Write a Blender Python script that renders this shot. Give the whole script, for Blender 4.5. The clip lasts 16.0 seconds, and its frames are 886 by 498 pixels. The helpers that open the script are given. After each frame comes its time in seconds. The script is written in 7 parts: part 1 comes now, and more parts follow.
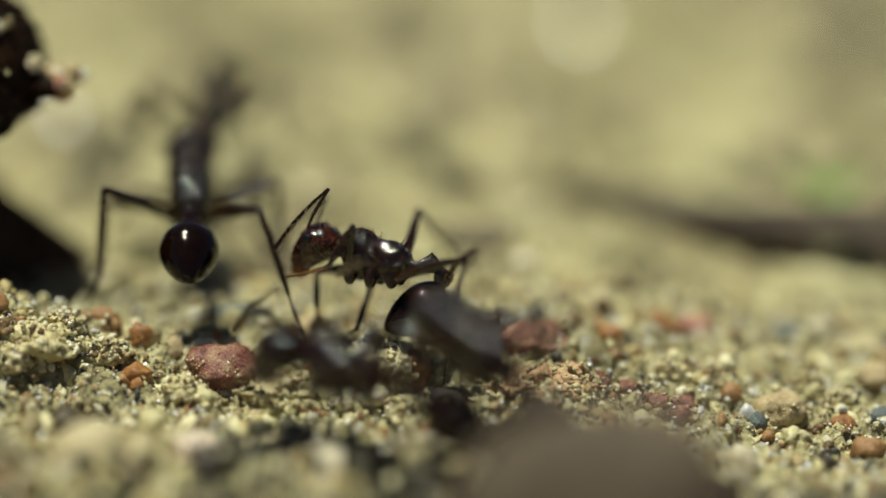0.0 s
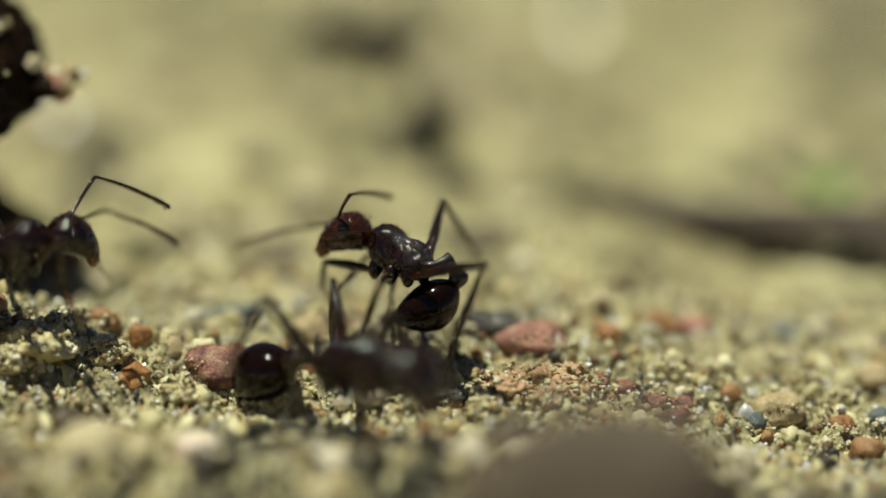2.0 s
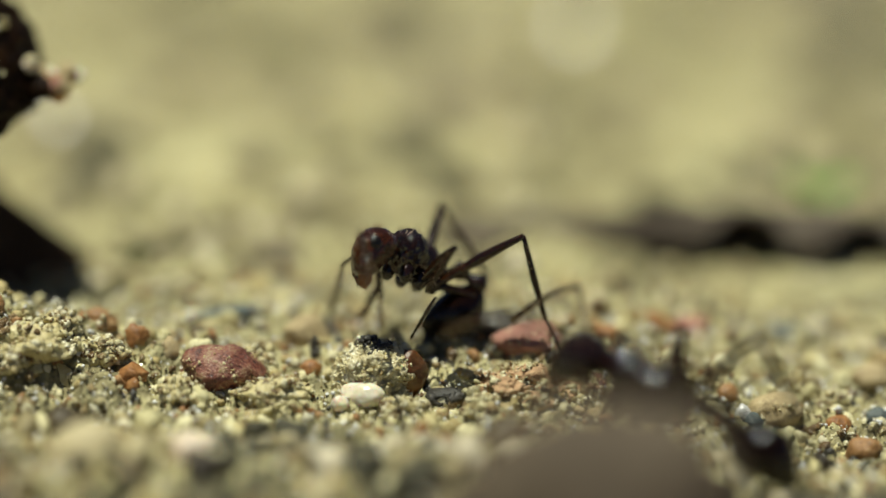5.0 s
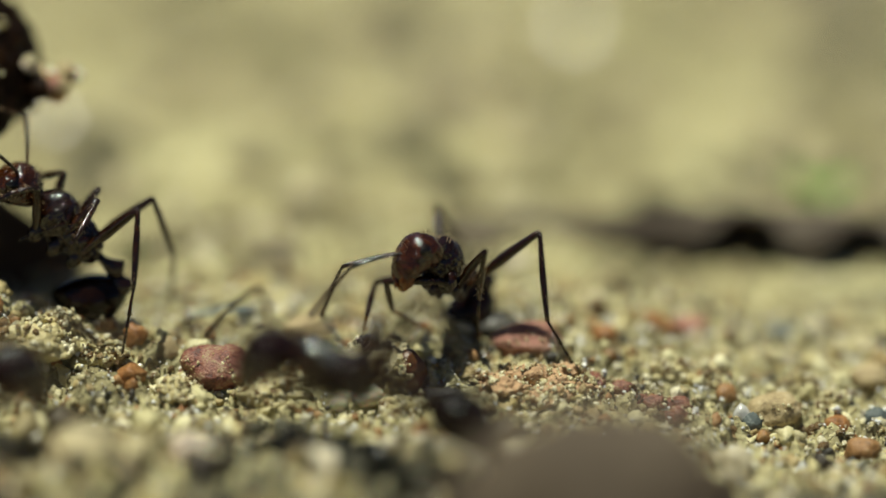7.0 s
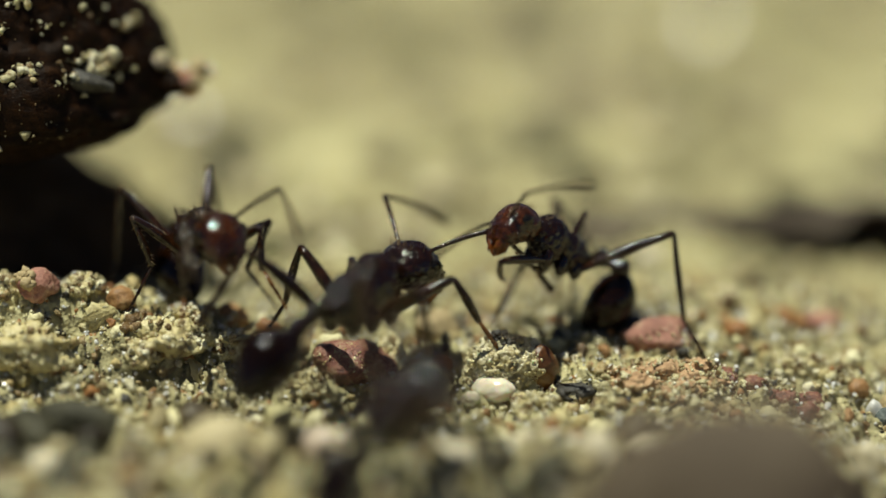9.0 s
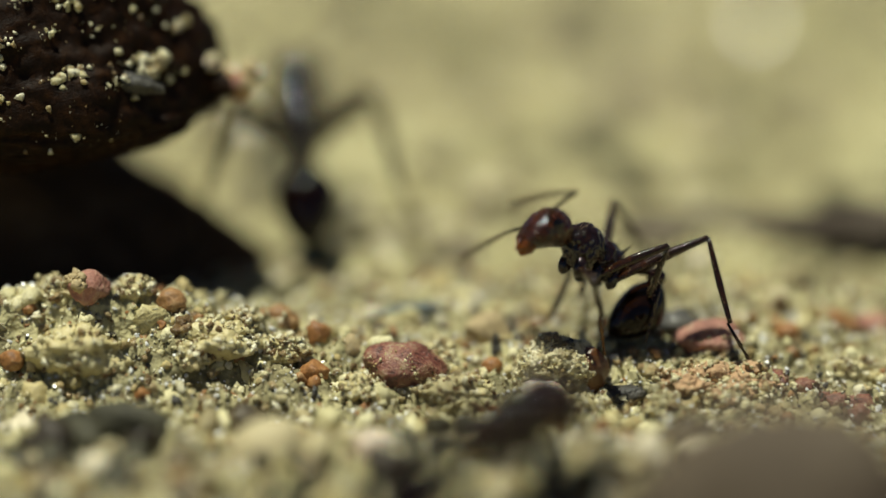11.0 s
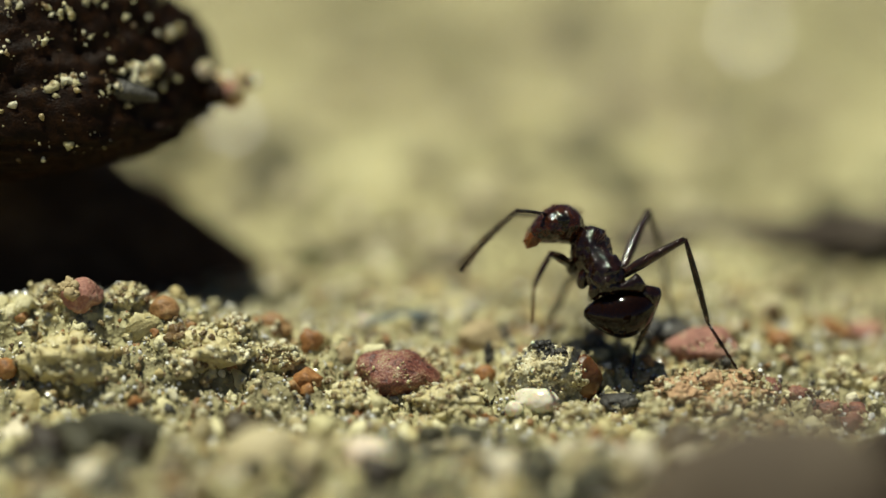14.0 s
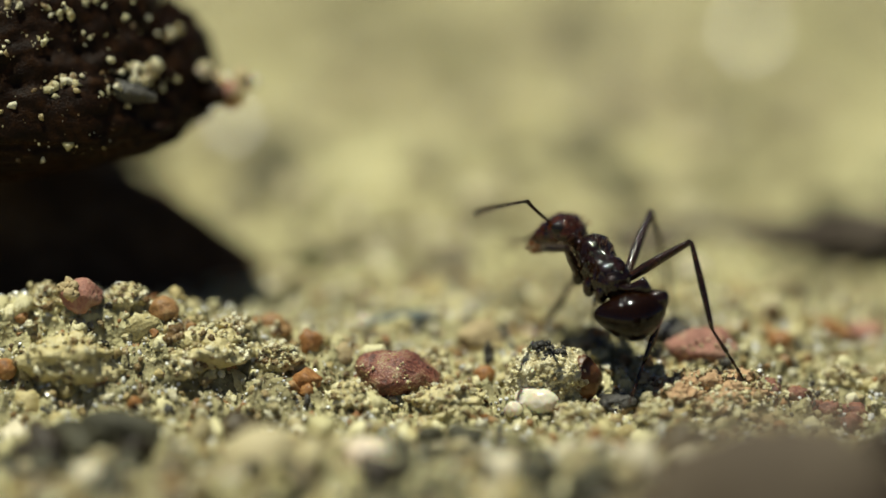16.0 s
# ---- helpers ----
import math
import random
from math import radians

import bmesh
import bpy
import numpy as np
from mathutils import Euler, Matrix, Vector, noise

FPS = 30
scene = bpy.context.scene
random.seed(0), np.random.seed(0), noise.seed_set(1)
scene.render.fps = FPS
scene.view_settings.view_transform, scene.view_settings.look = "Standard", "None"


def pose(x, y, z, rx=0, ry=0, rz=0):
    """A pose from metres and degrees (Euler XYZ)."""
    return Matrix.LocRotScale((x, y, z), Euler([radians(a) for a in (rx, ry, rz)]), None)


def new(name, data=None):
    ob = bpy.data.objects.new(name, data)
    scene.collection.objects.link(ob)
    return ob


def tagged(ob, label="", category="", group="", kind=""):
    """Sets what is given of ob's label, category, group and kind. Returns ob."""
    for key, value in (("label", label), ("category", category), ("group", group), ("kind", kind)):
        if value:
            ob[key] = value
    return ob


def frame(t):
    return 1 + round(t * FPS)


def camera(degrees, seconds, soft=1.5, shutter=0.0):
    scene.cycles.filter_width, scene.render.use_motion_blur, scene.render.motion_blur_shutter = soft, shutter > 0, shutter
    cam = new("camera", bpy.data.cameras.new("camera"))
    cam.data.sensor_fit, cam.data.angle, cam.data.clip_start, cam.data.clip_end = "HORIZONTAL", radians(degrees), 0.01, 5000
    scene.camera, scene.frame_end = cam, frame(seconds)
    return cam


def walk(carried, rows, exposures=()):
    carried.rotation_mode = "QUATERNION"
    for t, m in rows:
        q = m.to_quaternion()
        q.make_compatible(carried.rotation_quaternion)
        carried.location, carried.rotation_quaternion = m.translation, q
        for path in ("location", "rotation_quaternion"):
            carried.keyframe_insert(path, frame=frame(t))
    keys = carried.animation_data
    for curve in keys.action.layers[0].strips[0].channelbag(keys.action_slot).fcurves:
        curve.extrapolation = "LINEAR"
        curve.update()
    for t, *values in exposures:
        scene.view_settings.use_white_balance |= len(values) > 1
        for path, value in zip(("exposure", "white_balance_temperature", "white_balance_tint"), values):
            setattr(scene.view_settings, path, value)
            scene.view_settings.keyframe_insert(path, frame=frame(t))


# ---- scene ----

MM = 0.001


def mm(x, y, z, rx=0, ry=0, rz=0):
    """A pose from millimetres and degrees."""
    return pose(x * MM, y * MM, z * MM, rx, ry, rz)


# ---- camera: a macro lens on a stand, panned and tilted a little by its operator ----
cam = camera(9.96, 16.0)
cam.data.dof.use_dof = True
cam.data.dof.focus_distance = 0.1494
cam.data.dof.aperture_fstop = 12.0
AIM = pose(0.0, -0.141, 0.0513, 71.14, 0, 0)


def pan(tilt, turn):
    """The camera's aim, tilted up and turned left by that many degrees."""
    return AIM @ pose(0, 0, 0, tilt, turn, 0)


PATH = [
    (0, pan(-0.0064, 0.0191)),
    (0.5, pan(-0.0064, 0.0127)),
    (1.5, pan(-0.0032, 0.0096)),
    (2.5, pan(-0.0032, 0.0032)),
    (4.0, pan(0.0000, 0.0000)),
    (6.5, pan(0.0000, -0.0700)),
    (7.0, pan(0.0000, -0.0414)),
    (7.5, pan(-0.0064, 0.1019)),
    (8.0, pan(-0.0223, 0.4012)),
    (8.5, pan(-0.0318, 0.8915)),
    (9.0, pan(-0.0541, 1.4452)),
    (9.5, pan(-0.0764, 1.8652)),
    (9.7, pan(-0.0764, 1.9606)),
    (12.0, pan(0.0191, 2.0178)),
    (12.5, pan(0.0350, 1.9797)),
    (13, pan(0.0478, 1.9574)),
    (13.5, pan(0.0554, 1.9415)),
    (14.5, pan(0.0637, 1.9320)),
    (16.0, pan(0.0650, 1.9288)),
]
walk(cam, PATH)

# ---- light: a sun almost overhead and a blue sky ----
SUN_DIR = Vector((-0.20, 0.0, 1.0)).normalized()
world = bpy.data.worlds.new("sky")
scene.world = world
world.use_nodes = True
sky = world.node_tree.nodes.new("ShaderNodeTexSky")
sky.sky_type, sky.sun_disc = "NISHITA", False
sky.sun_elevation = math.asin(SUN_DIR.z)
sky.sun_rotation = math.atan2(SUN_DIR.x, SUN_DIR.y)
sky.air_density, sky.dust_density, sky.ozone_density = 0.5, 0.4, 0.3
background = world.node_tree.nodes["Background"]
world.node_tree.links.new(sky.outputs[0], background.inputs[0])
background.inputs[1].default_value = 0.05
sun = new("sun", bpy.data.lights.new("sun", "SUN"))
sun.data.energy, sun.data.angle, sun.data.color = 4.75, radians(0.53), (0.975, 0.985, 0.81)
sun.rotation_mode = "QUATERNION"
sun.rotation_quaternion = SUN_DIR.to_track_quat("Z", "Y")
sun.location = SUN_DIR * 1.0
scene.view_settings.exposure = 0.03

# ---- materials ----


def material(name, colours, scale, rough=0.8, bump=0.3, fine=6.0, gloss=0.5, vary=0.0, island=False, speck=None, coat=0.0, sheer=0.0, span=0.4, stain=None):
    """A grained surface: colours mixed by coarse and fine noise (scales in features per millimetre), with relief to suit."""
    m = bpy.data.materials.new(name)
    m.use_nodes = True
    n, link = m.node_tree.nodes, m.node_tree.links.new
    bsdf = n["Principled BSDF"]
    where = n.new("ShaderNodeTexCoord")
    coarse, grain = n.new("ShaderNodeTexNoise"), n.new("ShaderNodeTexNoise")
    coarse.inputs["Scale"].default_value, coarse.inputs["Detail"].default_value = scale / MM, 5
    grain.inputs["Scale"].default_value, grain.inputs["Detail"].default_value = scale * fine / MM, 3
    for tex in (coarse, grain):
        link(where.outputs["Object"], tex.inputs["Vector"])
    mixed = n.new("ShaderNodeMix")
    mixed.inputs[0].default_value = 0.4
    link(coarse.outputs["Fac"], mixed.inputs[2])
    link(grain.outputs["Fac"], mixed.inputs[3])
    factor = mixed.outputs[0]
    if vary:
        add = n.new("ShaderNodeMath")
        add.operation = "MULTIPLY_ADD"
        if island:
            source = n.new("ShaderNodeNewGeometry").outputs["Random Per Island"]
        else:
            source = n.new("ShaderNodeObjectInfo").outputs["Random"]
        shift = n.new("ShaderNodeMath")
        shift.operation = "SUBTRACT"
        link(source, shift.inputs[0])
        shift.inputs[1].default_value = 0.5
        link(shift.outputs[0], add.inputs[0])
        add.inputs[1].default_value = vary
        link(factor, add.inputs[2])
        factor = add.outputs[0]
    ramp = n.new("ShaderNodeValToRGB")
    while len(ramp.color_ramp.elements) < len(colours):
        ramp.color_ramp.elements.new(0.5)
    for k, (e, c) in enumerate(zip(ramp.color_ramp.elements, colours)):
        e.position = 0.5 - span / 2 + span * k / max(1, len(colours) - 1) if not vary else k / max(1, len(colours) - 1)
        e.color = (*c, 1)
    link(factor, ramp.inputs[0])
    colour = ramp.outputs[0]
    if speck:
        dots = n.new("ShaderNodeTexVoronoi")
        dots.inputs["Scale"].default_value = speck[0] / MM
        link(where.outputs["Object"], dots.inputs["Vector"])
        pick = n.new("ShaderNodeValToRGB")
        pick.color_ramp.interpolation = "CONSTANT"
        pick.color_ramp.elements[0].color, pick.color_ramp.elements[1].color = (0, 0, 0, 1), (1, 1, 1, 1)
        pick.color_ramp.elements[1].position = speck[2]
        link(dots.outputs["Color"], pick.inputs[0])
        over = n.new("ShaderNodeMix")
        over.data_type = "RGBA"
        link(pick.outputs[0], over.inputs[0])
        link(colour, over.inputs[6])
        over.inputs[7].default_value = (*speck[1], 1)
        colour = over.outputs[2]
    if stain:
        patch = n.new("ShaderNodeTexNoise")
        patch.inputs["Scale"].default_value, patch.inputs["Detail"].default_value = stain[0] / MM, 3
        link(where.outputs["Object"], patch.inputs["Vector"])
        level = n.new("ShaderNodeMapRange")
        for k, v in enumerate((0.36, 0.62, stain[1], stain[2])):
            level.inputs[k + 1].default_value = v
        link(patch.outputs["Fac"], level.inputs[0])
        wash = n.new("ShaderNodeMix")
        wash.data_type, wash.blend_type = "RGBA", "MULTIPLY"
        wash.inputs[0].default_value = 1.0
        link(colour, wash.inputs[6])
        link(level.outputs[0], wash.inputs[7])
        colour = wash.outputs[2]
    link(colour, bsdf.inputs["Base Color"])
    dull = n.new("ShaderNodeMapRange")
    swing = min(0.12, rough * 0.4)
    dull.inputs[3].default_value, dull.inputs[4].default_value = rough - swing, min(1.0, rough + swing)
    link(grain.outputs["Fac"], dull.inputs[0])
    link(dull.outputs[0], bsdf.inputs["Roughness"])
    bsdf.inputs["Specular IOR Level"].default_value = gloss
    bsdf.inputs["Coat Weight"].default_value = coat
    bsdf.inputs["Coat Roughness"].default_value = 0.12
    if sheer:
        bsdf.inputs["Subsurface Weight"].default_value = sheer
        bsdf.inputs["Subsurface Radius"].default_value = (1.0, 0.35, 0.12)
        bsdf.inputs["Subsurface Scale"].default_value = 0.4 * MM
    if bump:
        relief = n.new("ShaderNodeBump")
        relief.inputs["Strength"].default_value = bump
        relief.inputs["Distance"].default_value = 0.3 * MM / max(scale, 0.3)
        link(mixed.outputs[0], relief.inputs["Height"])
        link(relief.outputs[0], bsdf.inputs["Normal"])
    return m


SOIL = material("sandy_soil", [(0.12, 0.10, 0.052), (0.30, 0.265, 0.14), (0.44, 0.40, 0.215), (0.62, 0.575, 0.34)], 0.15, 0.9, 0.9, 16, 0.3, span=0.30, stain=(0.42, 0.66, 1.27))
GRIT = material("soil_grit", [(0.158, 0.0927, 0.0339), (0.452, 0.339, 0.164), (0.588, 0.52, 0.282), (0.678, 0.616, 0.362), (0.836, 0.78, 0.565)], 1.5, 0.28, 1.0, 13, 0.7, 1.2, True, stain=(0.9, 0.76, 1.2))
CRUMB = material("soil_crumb", [(0.226, 0.136, 0.0475), (0.475, 0.384, 0.169), (0.576, 0.52, 0.271), (0.791, 0.734, 0.475)], 2.2, 0.5, 1.0, 5, 0.5, 0.8, True)
CLAY = material("crumbled_clay", [(0.26, 0.19, 0.085), (0.50, 0.43, 0.24), (0.76, 0.72, 0.55)], 2.4, 0.45, 1.0, 5, 0.5)
OCHRE = material("ochre_stone", [(0.14, 0.065, 0.02), (0.32, 0.165, 0.06), (0.48, 0.33, 0.16)], 1.6, 0.6, 0.6, 5, 0.5)
ORANGE = material("orange_grain", [(0.12, 0.05, 0.018), (0.32, 0.14, 0.04), (0.48, 0.31, 0.14)], 2.2, 0.55, 0.7, 5, 0.5)
TAN = material("tan_stone", [(0.24, 0.17, 0.08), (0.44, 0.34, 0.18), (0.56, 0.47, 0.29)], 1.4, 0.7, 0.6, 6, 0.5)
REDSTONE = material("red_sandstone", [(0.030, 0.018, 0.012), (0.11, 0.036, 0.026), (0.23, 0.075, 0.05), (0.30, 0.17, 0.10), (0.44, 0.36, 0.22)], 2.0, 0.4, 1.0, 7, 0.5, span=0.30)
PINK = material("pink_stone", [(0.20, 0.085, 0.06), (0.37, 0.165, 0.118), (0.50, 0.35, 0.24)], 1.5, 0.7, 0.8, 6, 0.5)
QUARTZ = material("milky_quartz", [(0.60, 0.52, 0.37), (0.78, 0.71, 0.55), (0.88, 0.84, 0.74)], 1.2, 0.2, 0.3, 5, 0.6, sheer=0.3)
CRYSTAL = material("clear_crystal", [(0.50, 0.49, 0.45), (0.68, 0.68, 0.66)], 1.0, 0.14, 0.1, 4, 0.8)
CHARCOAL = material("black_grit", [(0.012, 0.011, 0.010), (0.04, 0.036, 0.03), (0.10, 0.09, 0.07)], 1.6, 0.5, 0.9, 6, 0.5)
SLATE = material("blue_grey_leaf", [(0.05, 0.062, 0.06), (0.10, 0.12, 0.115), (0.20, 0.215, 0.19)], 0.8, 0.6, 0.4, 8, 0.4)
BOULDER = material("brown_pebble", [(0.05, 0.036, 0.022), (0.135, 0.108, 0.07), (0.27, 0.23, 0.155)], 0.14, 0.75, 0.5, 10, 0.3)
BARK = material("dry_bark", [(0.03, 0.020, 0.013), (0.075, 0.057, 0.042), (0.18, 0.15, 0.115)], 0.5, 0.85, 0.9, 6, 0.3)
CLOD = material("dark_bark_clod", [(0.0030, 0.0012, 0.0004), (0.010, 0.0037, 0.0009), (0.036, 0.014, 0.0035)], 3.0, 0.5, 0.8, 6, 0.10)
# the deep shade beneath the clod, put into a dark brown colour
CAVESHADE = material("cave_shade", [(0.03, 0.017, 0.009), (0.06, 0.036, 0.02), (0.11, 0.07, 0.04)], 0.8, 0.9, 0.8, 6, 0.1)
AMBER = material("amber_brown_stone", [(0.05, 0.018, 0.005), (0.15, 0.06, 0.018), (0.30, 0.15, 0.05)], 1.2, 0.35, 0.4, 5, 0.5, sheer=0.35)
ROUNDED = material("smooth_brown_pebble", [(0.038, 0.024, 0.015), (0.09, 0.066, 0.044), (0.18, 0.145, 0.105)], 0.14, 0.75, 0.5, 10, 0.3)
GREEN = material("seedling_green", [(0.07, 0.22, 0.008), (0.14, 0.37, 0.016)], 0.6, 0.5, 0.2, 5, 0.4, sheer=0.2)
HEADSHELL = material("red_brown_shell", [(0.010, 0.0026, 0.0005), (0.030, 0.0075, 0.0012), (0.085, 0.022, 0.0035)], 4.0, 0.09, 0.5, 3, 0.58)
SHELL = material("dark_brown_shell", [(0.004, 0.0013, 0.0004), (0.010, 0.003, 0.0008), (0.028, 0.008, 0.002)], 4.5, 0.09, 0.6, 3, 0.62)
GLOSSSHELL = material("black_glossy_shell", [(0.003, 0.001, 0.0003), (0.006, 0.002, 0.0006), (0.013, 0.0042, 0.001)], 0.8, 0.08, 0.02, 12, 0.30)
LIMB = material("dark_leg_shell", [(0.006, 0.0022, 0.0007), (0.015, 0.005, 0.0013), (0.045, 0.015, 0.004)], 3.0, 0.11, 0.35, 4, 0.54)
FOOT = material("amber_leg_shell", [(0.085, 0.032, 0.008), (0.20, 0.09, 0.028)], 2.5, 0.25, 0.3, 6, 0.5)
JAW = material("amber_jaw_shell", [(0.04, 0.010, 0.002), (0.13, 0.035, 0.005), (0.32, 0.11, 0.018)], 2.6, 0.10, 0.6, 5, 0.5, sheer=0.15)
EYE = material("black_eye", [(0.004, 0.003, 0.002), (0.009, 0.007, 0.005)], 8.0, 0.12, 0.2, 4, 0.45)
HAIR = material("pale_bristle", [(0.16, 0.09, 0.035), (0.42, 0.30, 0.16)], 2.0, 0.3, 0.0, 4, 0.6)
RUBBLE = material("mixed_rubble", [(0.03, 0.02, 0.010), (0.13, 0.095, 0.045), (0.34, 0.28, 0.14), (0.46, 0.39, 0.21), (0.72, 0.64, 0.46)], 0.6, 0.5, 0.8, 5, 0.5, 1.4, True)
MUD = material("dark_mud", [(0.02, 0.018, 0.010), (0.05, 0.046, 0.026), (0.11, 0.10, 0.06)], 0.9, 0.7, 0.8, 5, 0.4)
BEIGE = material("beige_pebble", [(0.34, 0.27, 0.14), (0.50, 0.42, 0.24), (0.62, 0.55, 0.36)], 0.7, 0.6, 0.5, 6, 0.4)
ROSY = material("rosy_quartz", [(0.50, 0.34, 0.22), (0.78, 0.64, 0.50), (0.90, 0.84, 0.74)], 0.8, 0.3, 0.4, 6, 0.5)
CAKE = material("caked_soil", [(0.294, 0.198, 0.0791), (0.52, 0.435, 0.203), (0.678, 0.621, 0.362), (0.93, 0.904, 0.701)], 1.6, 0.4, 0.7, 6, 0.5, 0.7, True)
PEACH = material("pinkish_soil", [(0.30, 0.17, 0.085), (0.50, 0.32, 0.18), (0.60, 0.46, 0.28)], 0.9, 0.85, 0.9, 7, 0.4)
MOSS = material("mossy_crumb", [(0.04, 0.045, 0.012), (0.09, 0.09, 0.03)], 1.0, 0.9, 0.8, 6, 0.3)
BAST = material("inner_bark", [(0.012, 0.007, 0.004), (0.03, 0.018, 0.010), (0.07, 0.045, 0.027)], 0.6, 0.85, 0.8, 6, 0.3)
FACET = material("crystal_facet", [(0.60, 0.60, 0.58), (0.70, 0.70, 0.69)], 1.0, 0.32, 0.0, 4, 0.9)
# darker copy of the large pebble's brown, for its shaded end
SHADEDEND = material("shaded_pebble_end", [(0.022, 0.013, 0.008), (0.05, 0.032, 0.022), (0.10, 0.075, 0.055)], 0.25, 0.6, 0.5, 10, 0.3)
PALE = material("pale_crumbly_soil", [(0.30, 0.215, 0.095), (0.51, 0.435, 0.24), (0.66, 0.60, 0.38), (0.86, 0.82, 0.66)], 2.6, 0.3, 1.0, 5, 0.6, span=0.34)

# ---- building blocks ----


def part(name, bm, mat, parent, label="", smooth=True):
    """Links a bmesh as one mesh object, under a thing or a part (or none)."""
    me = bpy.data.meshes.new(name)
    if smooth:
        for f in bm.faces:
            f.smooth = True
    bm.to_mesh(me)
    bm.free()
    me.materials.append(mat)
    ob = new(name, me)
    ob.parent = parent
    return tagged(ob, label)


def lathe(bm, rings, around=12):
    """A closed tube along +x through rings of (x, half width y, half height z, centre y, centre z), in millimetres."""
    loops = []
    for x, ry, rz, cy, cz in rings:
        loops.append([bm.verts.new((x * MM, (cy + ry * math.cos(a)) * MM, (cz + rz * math.sin(a)) * MM))
                      for a in (2 * math.pi * k / around for k in range(around))])
    for a, b in zip(loops, loops[1:]):
        for k in range(around):
            bm.faces.new((a[k], a[(k + 1) % around], b[(k + 1) % around], b[k]))
    bm.faces.new(loops[0][::-1])
    bm.faces.new(loops[-1])
    return bm


def fine(rings, times=4):
    """The same rings with smooth ones set between them."""
    r = [rings[0]] + list(rings) + [rings[-1]]
    out = []
    for a, b, c, d in zip(r, r[1:], r[2:], r[3:]):
        for k in range(times):
            u = k / times
            out.append(tuple(0.5 * (2 * q + (s - p) * u + (2 * p - 5 * q + 4 * s - t) * u * u + (3 * q - p - 3 * s + t) * u ** 3) for p, q, s, t in zip(a, b, c, d)))
    return out + [rings[-1]]


def sculpt(bm, depth, pitch, seed=0):
    """Wrinkles a surface: ridges and pits of that depth (millimetres), so many to the millimetre."""
    bm.normal_update()
    for v in bm.verts:
        q = v.co / MM * pitch + Vector((seed, 0, 0))
        v.co += v.normal * depth * MM * (noise.noise(q) + 0.5 * noise.noise(q * 2.3))
    return bm


def warts(bm, count, r, seed):
    """Tiny polished knobs all over a surface."""
    rnd = random.Random(seed)
    bm.normal_update()
    for v in rnd.sample(list(bm.verts), count):
        size = r * rnd.uniform(0.6, 1.3)
        ball(bm, (v.co / MM) - v.normal * size * 0.35, size, (1, 1, 1), 1)
    return bm


def ball(bm, centre, r, stretch=(1, 1, 1), detail=2):
    """A ball of radius r, in millimetres."""
    m = Matrix.Translation(Vector(centre) * MM) @ Matrix.Diagonal((*[s * MM for s in stretch], 1))
    bmesh.ops.create_icosphere(bm, subdivisions=detail, radius=r, matrix=m)
    return bm


def spike(bm, root, tip, r):
    """A thin three-sided bristle from root to tip, in millimetres."""
    root, tip = Vector(root), Vector(tip)
    side = (tip - root).orthogonal().normalized()
    turn = (tip - root).normalized().cross(side)
    base = [bm.verts.new((root + r * (math.cos(a) * side + math.sin(a) * turn)) * MM) for a in (0, 2.1, 4.2)]
    top = bm.verts.new(tip * MM)
    for k in range(3):
        bm.faces.new((base[k], base[(k + 1) % 3], top))


def rough_stone(size, seed, rugged=0.22, detail=3, bite=0.5):
    """A bmesh stone of half axes size (millimetres): an uneven, slightly faceted lump standing on its base."""
    bm = bmesh.new()
    bmesh.ops.create_icosphere(bm, subdivisions=detail, radius=1.0)
    off = Vector((seed * 3.17, seed * 1.31, seed * 0.77))
    rnd = random.Random(seed)
    cuts = [(Vector((rnd.uniform(-1, 1), rnd.uniform(-1, 1), rnd.uniform(-0.4, 1))).normalized(), rnd.uniform(0.62, 0.92)) for _ in range(7)]
    for v in bm.verts:
        p = v.co.normalized()
        r = 1 + rugged * (noise.noise(p * 1.3 + off) * 1.4 + 0.5 * noise.noise(p * 3.1 + off) + 0.26 * noise.noise(p * 8 + off) + 0.12 * noise.noise(p * 19 + off))
        q = p * r
        for way, far in cuts:
            d = q.dot(way) - far
            if d > 0:
                q -= way * d * bite
        v.co = Vector((q.x * size[0], q.y * size[1], (q.z + 0.55) * size[2])) * MM
    return bm


def stone(name, x, y, size, mat, label, seed, rugged=0.22, sink=0.25, turn=0, lift=0.1, group=""):
    """A stone that rests, slightly sunk, on the ground at (x, y) millimetres."""
    ob = part(name, rough_stone(size, seed, rugged, 4 if max(size) > 0.6 else 3), mat, None)
    z = ground_height(x, y) + lift - sink * size[2]
    ob.matrix_basis = mm(x, y, z, 0, 0, turn)
    return tagged(ob, label, "stone", group)


def ico_shape(detail):
    """Vertices and triangles of a unit ball, as arrays."""
    ico = bmesh.new()
    bmesh.ops.create_icosphere(ico, subdivisions=detail, radius=1.0)
    out = np.array([v.co[:] for v in ico.verts]), np.array([[v.index for v in f.verts] for f in ico.faces])
    ico.free()
    return out


